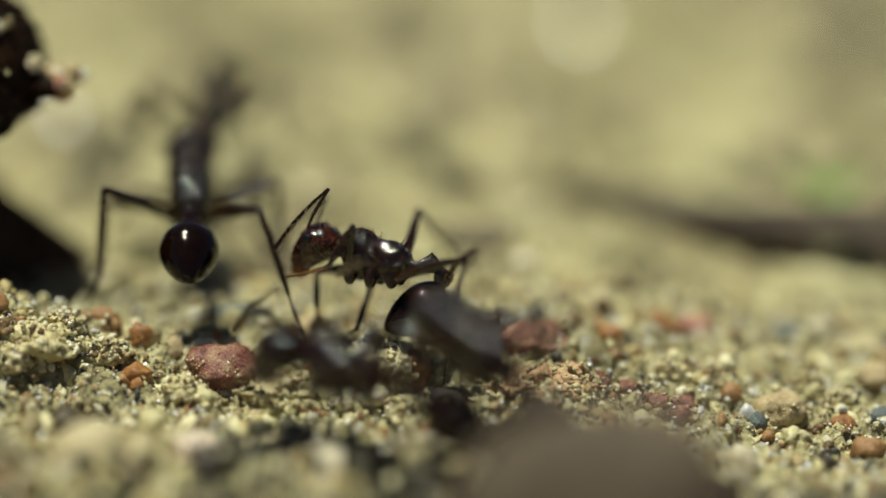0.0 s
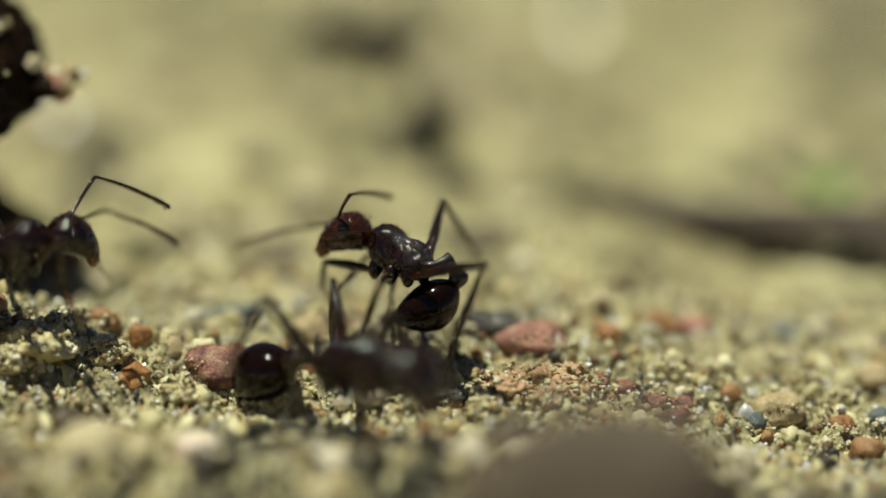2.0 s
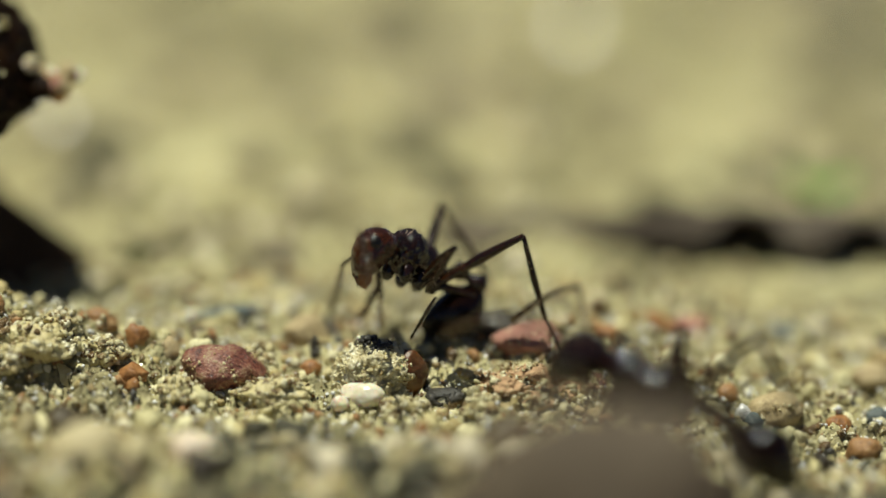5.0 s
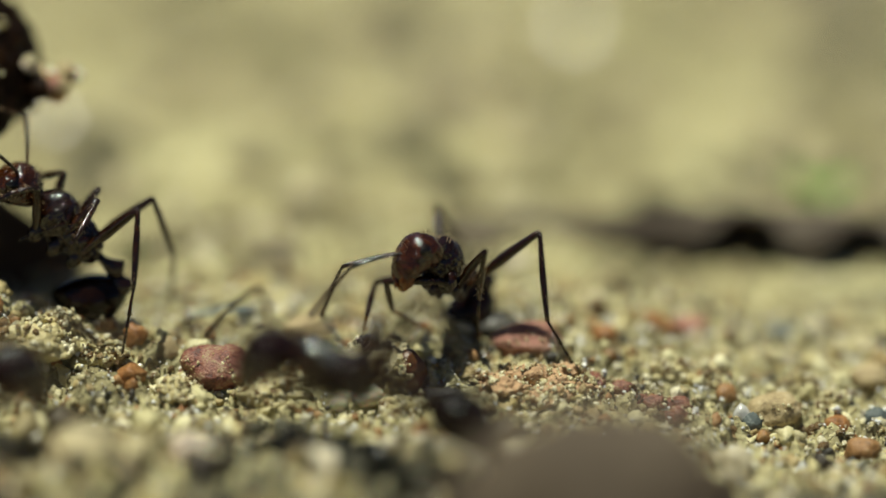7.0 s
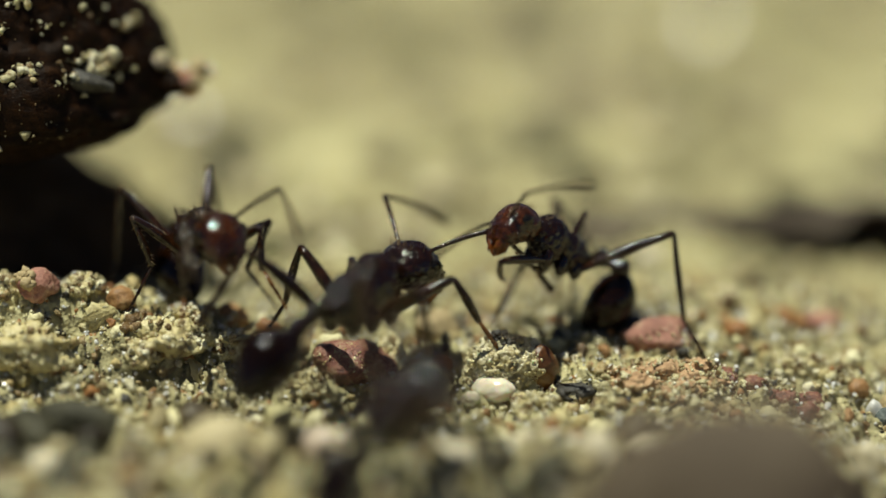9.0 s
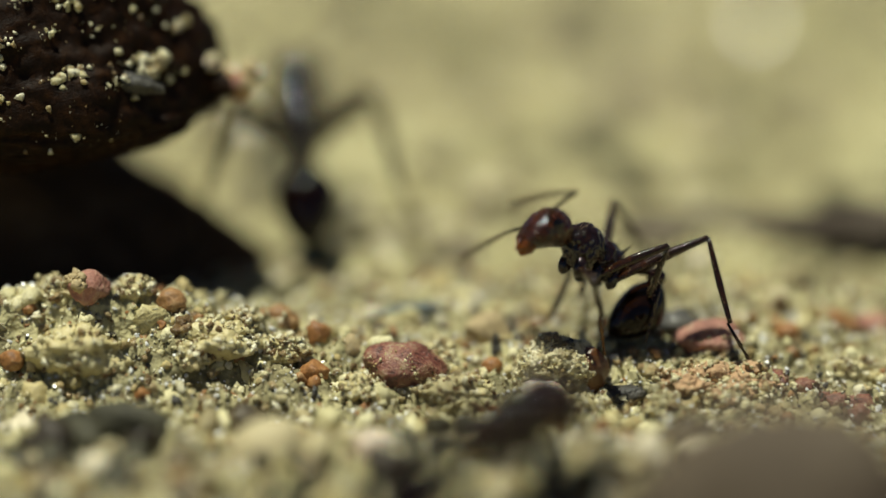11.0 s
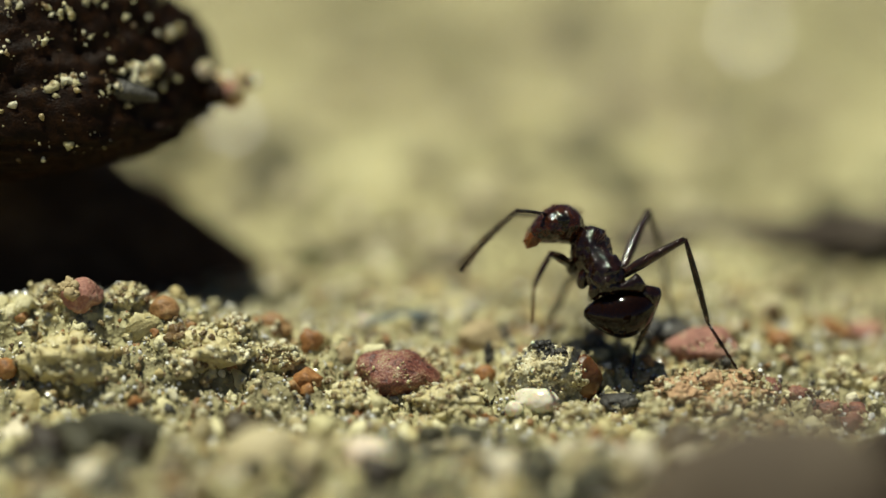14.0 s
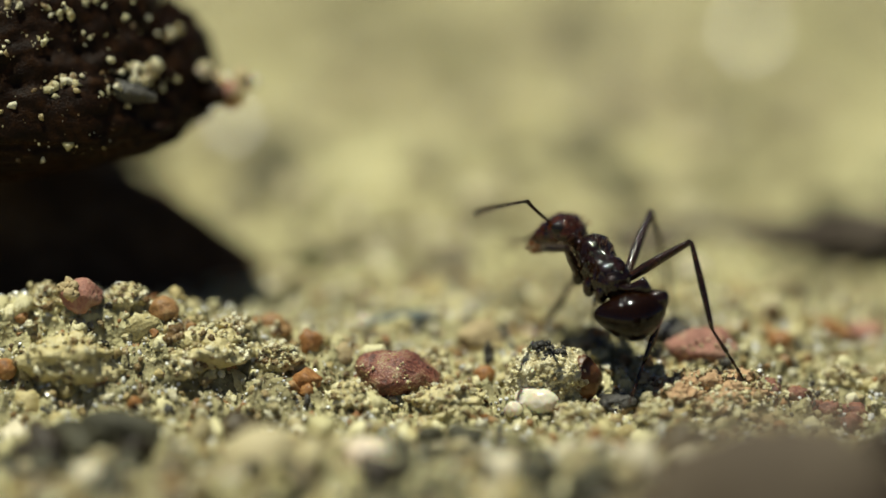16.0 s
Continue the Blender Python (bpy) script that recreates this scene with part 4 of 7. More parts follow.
def build_seedling():
    """A tiny green sprout with two rounded leaves."""
    z = ground_height(12.25, 15.2)
    sprout = tagged(new("seedling"), "tiny bright green seedling in bare soil", "plant")
    sprout.matrix_basis = mm(12.25, 15.2, z) @ Matrix.Scale(0.85, 4)
    bm = bmesh.new()
    lathe(bm, [(0, 0.14, 0.14, 0, 0), (0.5, 0.12, 0.12, 0.03, 0), (1.0, 0.10, 0.10, 0, 0)], 8)
    stem = part("stem", bm, GREEN, sprout)
    stem.matrix_basis = mm(0, 0, -0.2, 0, -90, 0)
    for s, tilt in ((-1, 35), (1, 20)):
        bm = bmesh.new()
        ball(bm, (0.7, 0, 0), 0.8, (1, 0.75, 0.22), 3)
        leaf = part("leaf", bm, GREEN, sprout)
        leaf.matrix_basis = mm(0, 0, 0.75, 0, -tilt, 90 - 80 * s)


build_seedling()


def build_flakes():
    """Flat quartz flakes that lie tilted on the soil and glint."""
    rnd = random.Random(21)
    verts, faces = [], []
    for k in range(2600):
        x, y = rnd.uniform(-19, 14), rnd.uniform(-4, 4) if k % 3 else rnd.uniform(-11, 8)
        r = 0.015 + 0.05 * rnd.random() ** 2 + (0.03 if y < -5 else 0)
        m = mm(x, y, ground_height(x, y) + crumbs(x, y) + 0.08, rnd.gauss(34, 16), rnd.gauss(-7, 16), rnd.gauss(0, 20))
        b = len(verts)
        for s, z in ((1.3, 0.0), (1.0, 0.6 * r)):
            verts += [m @ Vector((r * s * math.cos(1.257 * a) * MM, r * s * math.sin(1.257 * a) * MM, z * MM)) for a in range(5)]
        faces += [[b + 5 + a for a in range(5)]] + [[b + a, b + (a + 1) % 5, b + 5 + (a + 1) % 5, b + 5 + a] for a in range(5)]
    me = bpy.data.meshes.new("quartz_flake")
    me.from_pydata(verts, [], faces)
    me.materials.append(FACET)
    return tagged(new("quartz_flake", me), "flat glinting quartz flakes among the soil crumbs", "grit", kind="stuff")


build_flakes()


def move_main_ant(ant, p):
    """The cleaning ant: it shifts its feet, rears up and draws its feelers and front legs through its jaws."""
    walk(ant, [
        (0, mm(-1.03, 0.04, 2.60, 9, 1, 156)), (0.5, mm(-0.84, -0.04, 2.80, 9, 7, 151)), (1, mm(-0.92, -0.05, 2.72, 9, 7, 151)),
        (1.5, mm(-0.67, -0.18, 2.68, 8, -1, 140)), (2, mm(-0.50, -0.26, 2.71, 7, 2, 136)), (2.5, mm(-0.41, -0.21, 2.52, 8, 1, 143)),
        (3, mm(-0.65, -0.26, 2.62, 8, 2, 137)), (3.5, mm(-0.40, -0.22, 2.84, 7, 1, 134)), (3.75, mm(-0.32, 0.42, 2.28, 11, -9, -180)),
        (4, mm(-0.23, 1.06, 1.73, 7, -19, -133)), (6.5, mm(0.25, 1.92, 1.88, 9, -36, -141)), (7, mm(0.46, 2.06, 1.42, 3, -33, -107)),
        (7.5, mm(0.30, 1.74, 1.51, 9, -31, -146)), (8, mm(0.42, 2.10, 1.48, 4, -29, -110)), (8.5, mm(0.35, 2.13, 1.63, 5, -28, -117)),
        (9, mm(0.29, 2.03, 1.95, 8, -29, -139)), (9.5, mm(0.22, 1.95, 1.92, 9, -29, -146)), (12, mm(-0.15, 1.04, 1.97, 9, -30, -145)),
        (12.5, mm(-0.05, 1.04, 1.98, 9, -31, -144)), (13, mm(-0.11, 0.99, 2.03, 10, -32, -149)), (13.5, mm(0.10, 0.89, 1.94, 11, -38, -154)),
        (13.75, mm(0.05, 0.31, 2.08, 13, -27, 161)), (14, mm(0, -0.28, 2.22, 6, -19, 120)), (14.5, mm(0.17, -0.19, 2.34, 5, -25, 111)),
        (15, mm(0.29, -0.11, 2.26, 5, -31, 111)), (15.5, mm(0.29, -0.28, 2.25, 4, -22, 106)), (16, mm(0.17, -0.41, 2.28, 6, -8, 119)),
    ])
    walk(p["front_femur_l"], [
        (0, mm(1.72, 0.40, -0.46, 0, -59, 115)), (0.5, mm(1.72, 0.40, -0.46, 1, -23, 114)), (1, mm(1.72, 0.40, -0.46, 4, -29, 108)),
        (1.5, mm(1.72, 0.40, -0.46, -3, -36, 122)), (1.75, mm(1.72, 0.40, -0.46, 28, -25, 55)), (2, mm(1.72, 0.40, -0.46, 33, 3, 4)),
        (2.5, mm(1.72, 0.40, -0.46, 18, -6, -55)), (3, mm(1.72, 0.40, -0.46, 16, -8, -43)), (3.17, mm(1.72, 0.40, -0.46, 21, -28, 9)),
        (3.33, mm(1.72, 0.40, -0.46, 4, -43, 72)), (3.5, mm(1.72, 0.40, -0.46, -21, -35, 141)), (3.75, mm(1.72, 0.40, -0.46, -32, -41, -157)),
        (4, mm(1.72, 0.40, -0.46, -43, -36, -94)), (6.5, mm(1.72, 0.40, -0.46, -53, 18, -116)), (7, mm(1.72, 0.40, -0.46, -36, 6, -75)),
        (7.25, mm(1.72, 0.40, -0.46, -4, 32, -4)), (7.5, mm(1.72, 0.40, -0.46, 32, 9, 69)), (7.75, mm(1.72, 0.40, -0.46, 6, 36, 1)),
        (8, mm(1.72, 0.40, -0.46, -31, 20, -74)), (8.5, mm(1.72, 0.40, -0.46, 12, 16, 4)), (9, mm(1.72, 0.40, -0.46, 11, 17, 0)),
        (9.5, mm(1.72, 0.40, -0.46, 20, -0, 57)), (12, mm(1.72, 0.40, -0.46, 21, 19, 75)), (12.17, mm(1.72, 0.40, -0.46, 23, -3, 128)),
        (12.33, mm(1.72, 0.40, -0.46, 6, -18, -175)), (12.5, mm(1.72, 0.40, -0.46, -17, -12, -117)), (13, mm(1.72, 0.40, -0.46, -14, -0, -132)),
        (13.5, mm(1.72, 0.40, -0.46, -13, 4, -119)), (13.75, mm(1.72, 0.40, -0.46, -17, -20, -176)), (14, mm(1.72, 0.40, -0.46, 5, -35, 116)),
        (14.5, mm(1.72, 0.40, -0.46, 4, -33, 118)), (15, mm(1.72, 0.40, -0.46, 10, -39, 106)), (15.5, mm(1.72, 0.40, -0.46, -20, -52, 152)),
        (16, mm(1.72, 0.40, -0.46, 2, -46, 126)),
    ])
    walk(p["front_femur_r"], [
        (0, mm(1.72, -0.40, -0.46, -0, 8, -22)), (0.5, mm(1.72, -0.40, -0.46, -1, -7, -28)), (1, mm(1.72, -0.40, -0.46, -0, -12, -32)),
        (1.5, mm(1.72, -0.40, -0.46, 0, 7, -35)), (2, mm(1.72, -0.40, -0.46, 2, 0, -25)), (2.5, mm(1.72, -0.40, -0.46, 2, -4, -31)),
        (3, mm(1.72, -0.40, -0.46, -1, 11, 0)), (3.5, mm(1.72, -0.40, -0.46, 10, 17, 68)), (3.75, mm(1.72, -0.40, -0.46, 14, -0, 145)),
        (4, mm(1.72, -0.40, -0.46, -2, -8, -137)), (6.5, mm(1.72, -0.40, -0.46, -3, -0, -132)), (7, mm(1.72, -0.40, -0.46, -3, -3, -115)),
        (7.5, mm(1.72, -0.40, -0.46, -3, 10, -117)), (8, mm(1.72, -0.40, -0.46, -4, 13, -122)), (8.5, mm(1.72, -0.40, -0.46, -6, 8, -132)),
        (9, mm(1.72, -0.40, -0.46, -5, 13, -129)), (9.5, mm(1.72, -0.40, -0.46, -6, 5, -133)), (12, mm(1.72, -0.40, -0.46, -7, 0, -139)),
        (12.5, mm(1.72, -0.40, -0.46, -7, -1, -142)), (13, mm(1.72, -0.40, -0.46, -7, 5, -140)), (13.5, mm(1.72, -0.40, -0.46, -3, -8, -107)),
        (13.75, mm(1.72, -0.40, -0.46, -21, 19, -62)), (14, mm(1.72, -0.40, -0.46, -11, 51, -9)), (14.5, mm(1.72, -0.40, -0.46, 36, 64, 50)),
        (15, mm(1.72, -0.40, -0.46, 56, 67, 73)), (15.5, mm(1.72, -0.40, -0.46, 44, 48, 57)), (16, mm(1.72, -0.40, -0.46, -6, 32, -2)),
    ])
    walk(p["front_tarsus_l"], [
        (0, mm(0.98, -0.68, -0.83, -48, -18, -124)), (0.5, mm(2.61, -0.09, -1.29, -19, 19, -160)), (1, mm(2.03, 0.11, -1.44, -23, 3, -162)),
        (1.5, mm(1.67, -0.30, -1.39, -24, 8, -167)), (2, mm(2.67, -1.19, -0.41, -40, 26, -107)), (2.25, mm(2.10, -0.49, -0.89, -37, 48, -65)),
        (2.5, mm(1.52, 0.21, -1.37, -4, 59, 1)), (3, mm(2.11, -0.17, -1.43, 9, 81, 3)), (3.17, mm(1.88, -0.18, -1.40, -49, 60, -104)),
        (3.33, mm(1.65, -0.19, -1.37, -31, 37, -141)), (3.5, mm(1.41, -0.19, -1.33, -3, 25, -178)), (3.75, mm(1.51, 0.18, -1.32, 42, 31, 150)),
        (4, mm(1.61, 0.55, -1.30, -92, 124, -51)), (5.25, mm(1.56, 0.30, -1.34, -6, 72, 14)), (6.5, mm(1.50, 0.06, -1.38, -33, 36, -37)),
        (6.75, mm(1.63, -0.34, -1.30, -89, 61, -104)), (7, mm(1.75, -0.74, -1.23, 38, 146, 12)), (7.17, mm(1.47, -0.53, -1.15, 84, 144, 1)),
        (7.33, mm(1.18, -0.31, -1.07, -47, 45, 175)), (7.5, mm(0.90, -0.09, -0.99, 10, 53, -179)), (7.75, mm(0.98, -0.10, -1.07, -12, 41, -145)),
        (8, mm(1.07, -0.10, -1.15, -37, 38, -111)), (8.5, mm(0.87, -0.91, 0.35, -11, 12, -135)), (9, mm(0.99, -1.03, -0.37, -12, 3, -138)),
        (9.5, mm(0.84, 0.06, -0.92, -15, 42, 169)), (12, mm(1.41, 0.45, -1.27, -36, 62, 141)), (12.17, mm(1.63, 0.01, -1.23, -39, 57, 82)),
        (12.33, mm(1.85, -0.42, -1.20, -33, 53, 30)), (12.5, mm(2.08, -0.86, -1.16, -24, 52, -19)), (13, mm(3.31, -0.02, -0.49, -22, 28, -5)),
        (13.5, mm(3.19, -0.01, -0.75, -14, 24, -3)), (13.67, mm(3.06, 0.11, -0.88, -14, 37, 52)), (13.83, mm(2.92, 0.22, -1.00, 1, 44, 117)),
        (14, mm(2.79, 0.34, -1.13, 15, 37, -179)), (14.5, mm(2.34, 0.46, -1.32, 23, 30, -167)), (15, mm(2.19, 0.60, -1.30, 19, 28, -163)),
        (15.5, mm(2.73, 1.14, -0.45, 26, 34, 173)), (16, mm(3.15, -0.35, -0.74, 50, -15, -147)),
    ])
    walk(p["front_tarsus_r"], [
        (0, mm(1.23, 0.74, -1.01, 8, 36, -47)), (0.17, mm(1.12, 0.69, -0.95, -6, 36, -108)), (0.33, mm(1.02, 0.65, -0.89, -12, 27, -165)),
        (0.5, mm(0.92, 0.60, -0.83, -7, 17, 143)), (1, mm(1.29, 1.29, 0.08, -5, -21, 145)), (1.5, mm(1.01, 0.61, -0.92, -17, 18, 149)),
        (2, mm(1.17, 1.01, -0.70, -11, 3, 145)), (2.5, mm(1.75, 0.52, -1.34, -9, 13, 154)), (3, mm(1.41, 1.25, -0.51, -11, 19, 146)),
        (3.5, mm(2.00, -0.86, -1.17, 42, 54, -141)), (3.67, mm(1.63, -0.43, -1.08, 13, 68, 138)), (3.83, mm(1.26, 0, -0.99, -18, 55, 54)),
        (4, mm(0.90, 0.44, -0.90, -10, 37, 4)), (6.5, mm(2.21, 0.12, -1.42, -4, 16, 11)), (7, mm(1.50, 0.73, -1.17, -16, 12, -48)),
        (7.5, mm(1.39, 0.13, -1.33, -3, -1, -0)), (8, mm(1.61, 0.86, -1.11, -1, 4, -20)), (8.5, mm(1.48, 0.69, -1.19, -2, 2, -7)),
        (9, mm(1.82, 0.43, -1.38, -1, 3, -5)), (9.17, mm(1.94, 0.42, -1.38, -16, 14, 49)), (9.33, mm(2.06, 0.41, -1.38, -16, 31, 106)),
        (9.5, mm(2.17, 0.40, -1.37, 3, 40, 174)), (10.75, mm(2.11, 0.40, -1.38, -24, 44, 102)), (12, mm(2.05, 0.40, -1.39, -38, 27, 39)),
        (12.5, mm(2.01, 0.45, -1.38, -39, 26, 38)), (13, mm(2.19, 0.33, -1.39, -42, 10, 38)), (13.25, mm(2.42, 0.41, -1.28, 14, 20, 104)),
        (13.5, mm(2.65, 0.48, -1.17, 50, -22, 155)), (13.75, mm(2.60, 0.65, -1.10, 4, 5, 153)), (14, mm(2.55, 0.82, -1.03, -48, 21, 132)),
        (14.17, mm(2.69, 0.75, -0.96, -36, -18, 89)), (14.33, mm(2.84, 0.68, -0.88, 6, -33, 27)), (14.5, mm(2.99, 0.61, -0.81, 40, -7, -28)),
        (15, mm(3.08, 0.59, -0.69, 44, -9, -30)), (15.5, mm(2.91, 0.32, -1.04, 33, -3, -36)), (15.67, mm(2.76, 0.51, -1.03, 15, -12, 20)),
        (15.83, mm(2.61, 0.70, -1.03, -3, -2, 76)), (16, mm(2.46, 0.89, -1.02, -5, 18, 130)),
    ])
    walk(p["front_tibia_l"], [
        (0, mm(1.95, 0, 0, -88, 35, -145)), (0.5, mm(1.95, 0, 0, 49, 62, -8)), (1, mm(1.95, 0, 0, 106, 85, 55)), (1.5, mm(1.95, 0, 0, 108, 106, 46)),
        (1.75, mm(1.95, 0, 0, -75, 42, -91)), (2, mm(1.95, 0, 0, -98, 17, -59)), (2.25, mm(1.95, 0, 0, -115, 62, -49)),
        (2.5, mm(1.95, 0, 0, -112, 109, -26)), (3, mm(1.95, 0, 0, -119, 81, -47)), (3.17, mm(1.95, 0, 0, 72, 108, 89)),
        (3.33, mm(1.95, 0, 0, 94, 113, 54)), (3.5, mm(1.95, 0, 0, 117, 113, 20)), (3.75, mm(1.95, 0, 0, -34, 60, 161)),
        (4, mm(1.95, 0, 0, -4, 64, 122)), (6.5, mm(1.95, 0, 0, -125, 108, -7)), (7, mm(1.95, 0, 0, -17, 122, 75)),
        (7.25, mm(1.95, 0, 0, 11, 136, 40)), (7.5, mm(1.95, 0, 0, 42, 137, 5)), (7.75, mm(1.95, 0, 0, -6, 133, 9)), (8, mm(1.95, 0, 0, -59, 128, 7)),
        (8.25, mm(1.95, 0, 0, 8, 155, 44)), (8.5, mm(1.95, 0, 0, 50, -166, 40)), (9, mm(1.95, 0, 0, 54, 165, 47)),
        (9.5, mm(1.95, 0, 0, 62, 140, -3)), (12, mm(1.95, 0, 0, 34, 119, -40)), (12.17, mm(1.95, 0, 0, 25, 129, 10)),
        (12.33, mm(1.95, 0, 0, 9, 132, 54)), (12.5, mm(1.95, 0, 0, -7, 127, 98)), (13, mm(1.95, 0, 0, -135, 20, -1)),
        (13.5, mm(1.95, 0, 0, -129, 31, -0)), (13.75, mm(1.95, 0, 0, -165, 38, 15)), (14, mm(1.95, 0, 0, 156, 51, 22)),
        (14.5, mm(1.95, 0, 0, -2, 115, -131)), (15, mm(1.95, 0, 0, 9, 116, -112)), (15.5, mm(1.95, 0, 0, -132, 18, 56)),
        (16, mm(1.95, 0, 0, 171, 31, -16)),
    ])
    walk(p["front_tibia_r"], [
        (0, mm(1.95, 0, 0, -7, 44, 134)), (0.5, mm(1.95, 0, 0, 5, 35, 150)), (1, mm(1.95, 0, 0, -14, -3, 117)), (1.5, mm(1.95, 0, 0, -25, 39, 147)),
        (2, mm(1.95, 0, 0, -26, 29, 128)), (2.5, mm(1.95, 0, 0, -45, 68, 111)), (3, mm(1.95, 0, 0, -32, 21, 113)),
        (3.25, mm(1.95, 0, 0, -10, 67, 152)), (3.5, mm(1.95, 0, 0, 97, 54, -87)), (3.75, mm(1.95, 0, 0, -78, 138, 32)),
        (4, mm(1.95, 0, 0, -63, 142, -23)), (6.5, mm(1.95, 0, 0, -19, 79, 25)), (7, mm(1.95, 0, 0, 89, 54, 122)),
        (7.5, mm(1.95, 0, 0, -54, 113, -13)), (8, mm(1.95, 0, 0, 77, 50, 112)), (8.5, mm(1.95, 0, 0, 81, 55, 124)), (9, mm(1.95, 0, 0, 66, 72, 106)),
        (9.5, mm(1.95, 0, 0, 18, 71, 61)), (12, mm(1.95, 0, 0, 28, 74, 76)), (12.5, mm(1.95, 0, 0, 31, 72, 83)), (13, mm(1.95, 0, 0, 5, 74, 55)),
        (13.5, mm(1.95, 0, 0, 22, 54, 34)), (13.75, mm(1.95, 0, 0, 99, 54, 50)), (14, mm(1.95, 0, 0, 168, 46, 54)),
        (14.5, mm(1.95, 0, 0, 164, 34, 30)), (15, mm(1.95, 0, 0, 161, 28, 28)), (15.5, mm(1.95, 0, 0, 166, 46, 18)),
        (16, mm(1.95, 0, 0, 3, 135, -120)),
    ])
    walk(p["gaster"], [
        (0, mm(-0.76, -0.73, -0.68, 10, -141, 33)), (0.5, mm(-0.77, -0.68, -0.67, 14, -146, 37)), (1, mm(-0.60, -0.80, -0.59, 14, -145, 36)),
        (1.5, mm(-0.50, -0.94, -0.61, 5, -144, 50)), (2, mm(-0.37, -0.95, -0.70, 7, -149, 52)), (2.5, mm(-0.39, -0.89, -0.70, 5, -151, 61)),
        (3, mm(-0.71, -0.89, -0.56, 8, -140, 53)), (3.5, mm(-0.63, -0.75, -0.82, 6, -143, 56)), (3.73, mm(-0.93, -0.11, -0.56, 13, -138, 0)),
        (4, mm(-1.22, 0.54, -0.30, 23, -140, -57)), (6.5, mm(-1.05, 0.89, 0.00, 50, -126, -73)), (7, mm(-1.14, 0.78, 0.08, -134, -43, 80)),
        (7.5, mm(-1.16, 0.75, -0.07, 33, -134, -52)), (8, mm(-0.53, 1.35, -0.25, 37, -141, -88)), (8.5, mm(-0.70, 1.32, -0.11, 39, -135, -85)),
        (9, mm(-1.06, 0.97, -0.07, 53, -119, -82)), (9.5, mm(-1.34, 0.31, -0.04, 44, -122, -65)), (12, mm(-0.96, 0.79, -0.15, 20, -120, -19)),
        (12.5, mm(-0.94, 0.78, -0.19, 16, -133, -15)), (13, mm(-1.09, 0.62, -0.09, 17, -132, -15)), (13.5, mm(-1.04, 0.66, -0.08, 33, -134, -41)),
        (13.73, mm(-0.76, -0.29, -0.24, -2, -137, 22)), (14, mm(-0.47, -1.23, -0.39, -15, -159, 67)), (14.5, mm(-0.15, -1.14, -0.76, -23, -168, 75)),
        (15, mm(-0.27, -1.16, -0.68, 151, -14, -104)), (15.5, mm(-0.16, -1.14, -0.74, 159, -11, -100)), (16, mm(-0.84, -1.11, -0.37, -5, -166, 65)),
    ])
    walk(p["head"], [
        (0, mm(2.25, 0, 0.42, 8, 22, -1)), (0.5, mm(2.25, 0, 0.42, 8, 13, 24)), (1, mm(2.25, 0, 0.42, 8, 3, 2)), (1.5, mm(2.25, 0, 0.42, 11, 6, 22)),
        (2, mm(2.25, 0, 0.42, 11, 5, 33)), (2.5, mm(2.25, 0, 0.42, 12, 21, 30)), (3, mm(2.25, 0, 0.42, 11, 6, 27)),
        (3.5, mm(2.25, 0, 0.42, 14, 10, 48)), (3.75, mm(2.25, 0, 0.42, 25, 39, 13)), (4, mm(2.25, 0, 0.42, 4, 66, -46)),
        (6.5, mm(2.25, 0, 0.42, 6, 26, 0)), (7, mm(2.25, 0, 0.42, -11, 38, -51)), (7.5, mm(2.25, 0, 0.42, 7, 48, -1)),
        (8, mm(2.25, 0, 0.42, 21, 46, -52)), (8.5, mm(2.25, 0, 0.42, -4, 31, -38)), (9, mm(2.25, 0, 0.42, 5, 26, -5)),
        (9.5, mm(2.25, 0, 0.42, 9, 21, 7)), (12, mm(2.25, 0, 0.42, 0, 18, -21)), (12.5, mm(2.25, 0, 0.42, -1, 17, -24)),
        (13, mm(2.25, 0, 0.42, 6, 42, -4)), (13.5, mm(2.25, 0, 0.42, -11, 41, -38)), (13.75, mm(2.25, 0, 0.42, 24, 32, 24)),
        (14, mm(2.25, 0, 0.42, 34, 3, 69)), (14.5, mm(2.25, 0, 0.42, 42, -17, 94)), (15, mm(2.25, 0, 0.42, 48, -10, 91)),
        (15.5, mm(2.25, 0, 0.42, 30, 43, 46)), (16, mm(2.25, 0, 0.42, 19, 5, 40)),
    ])
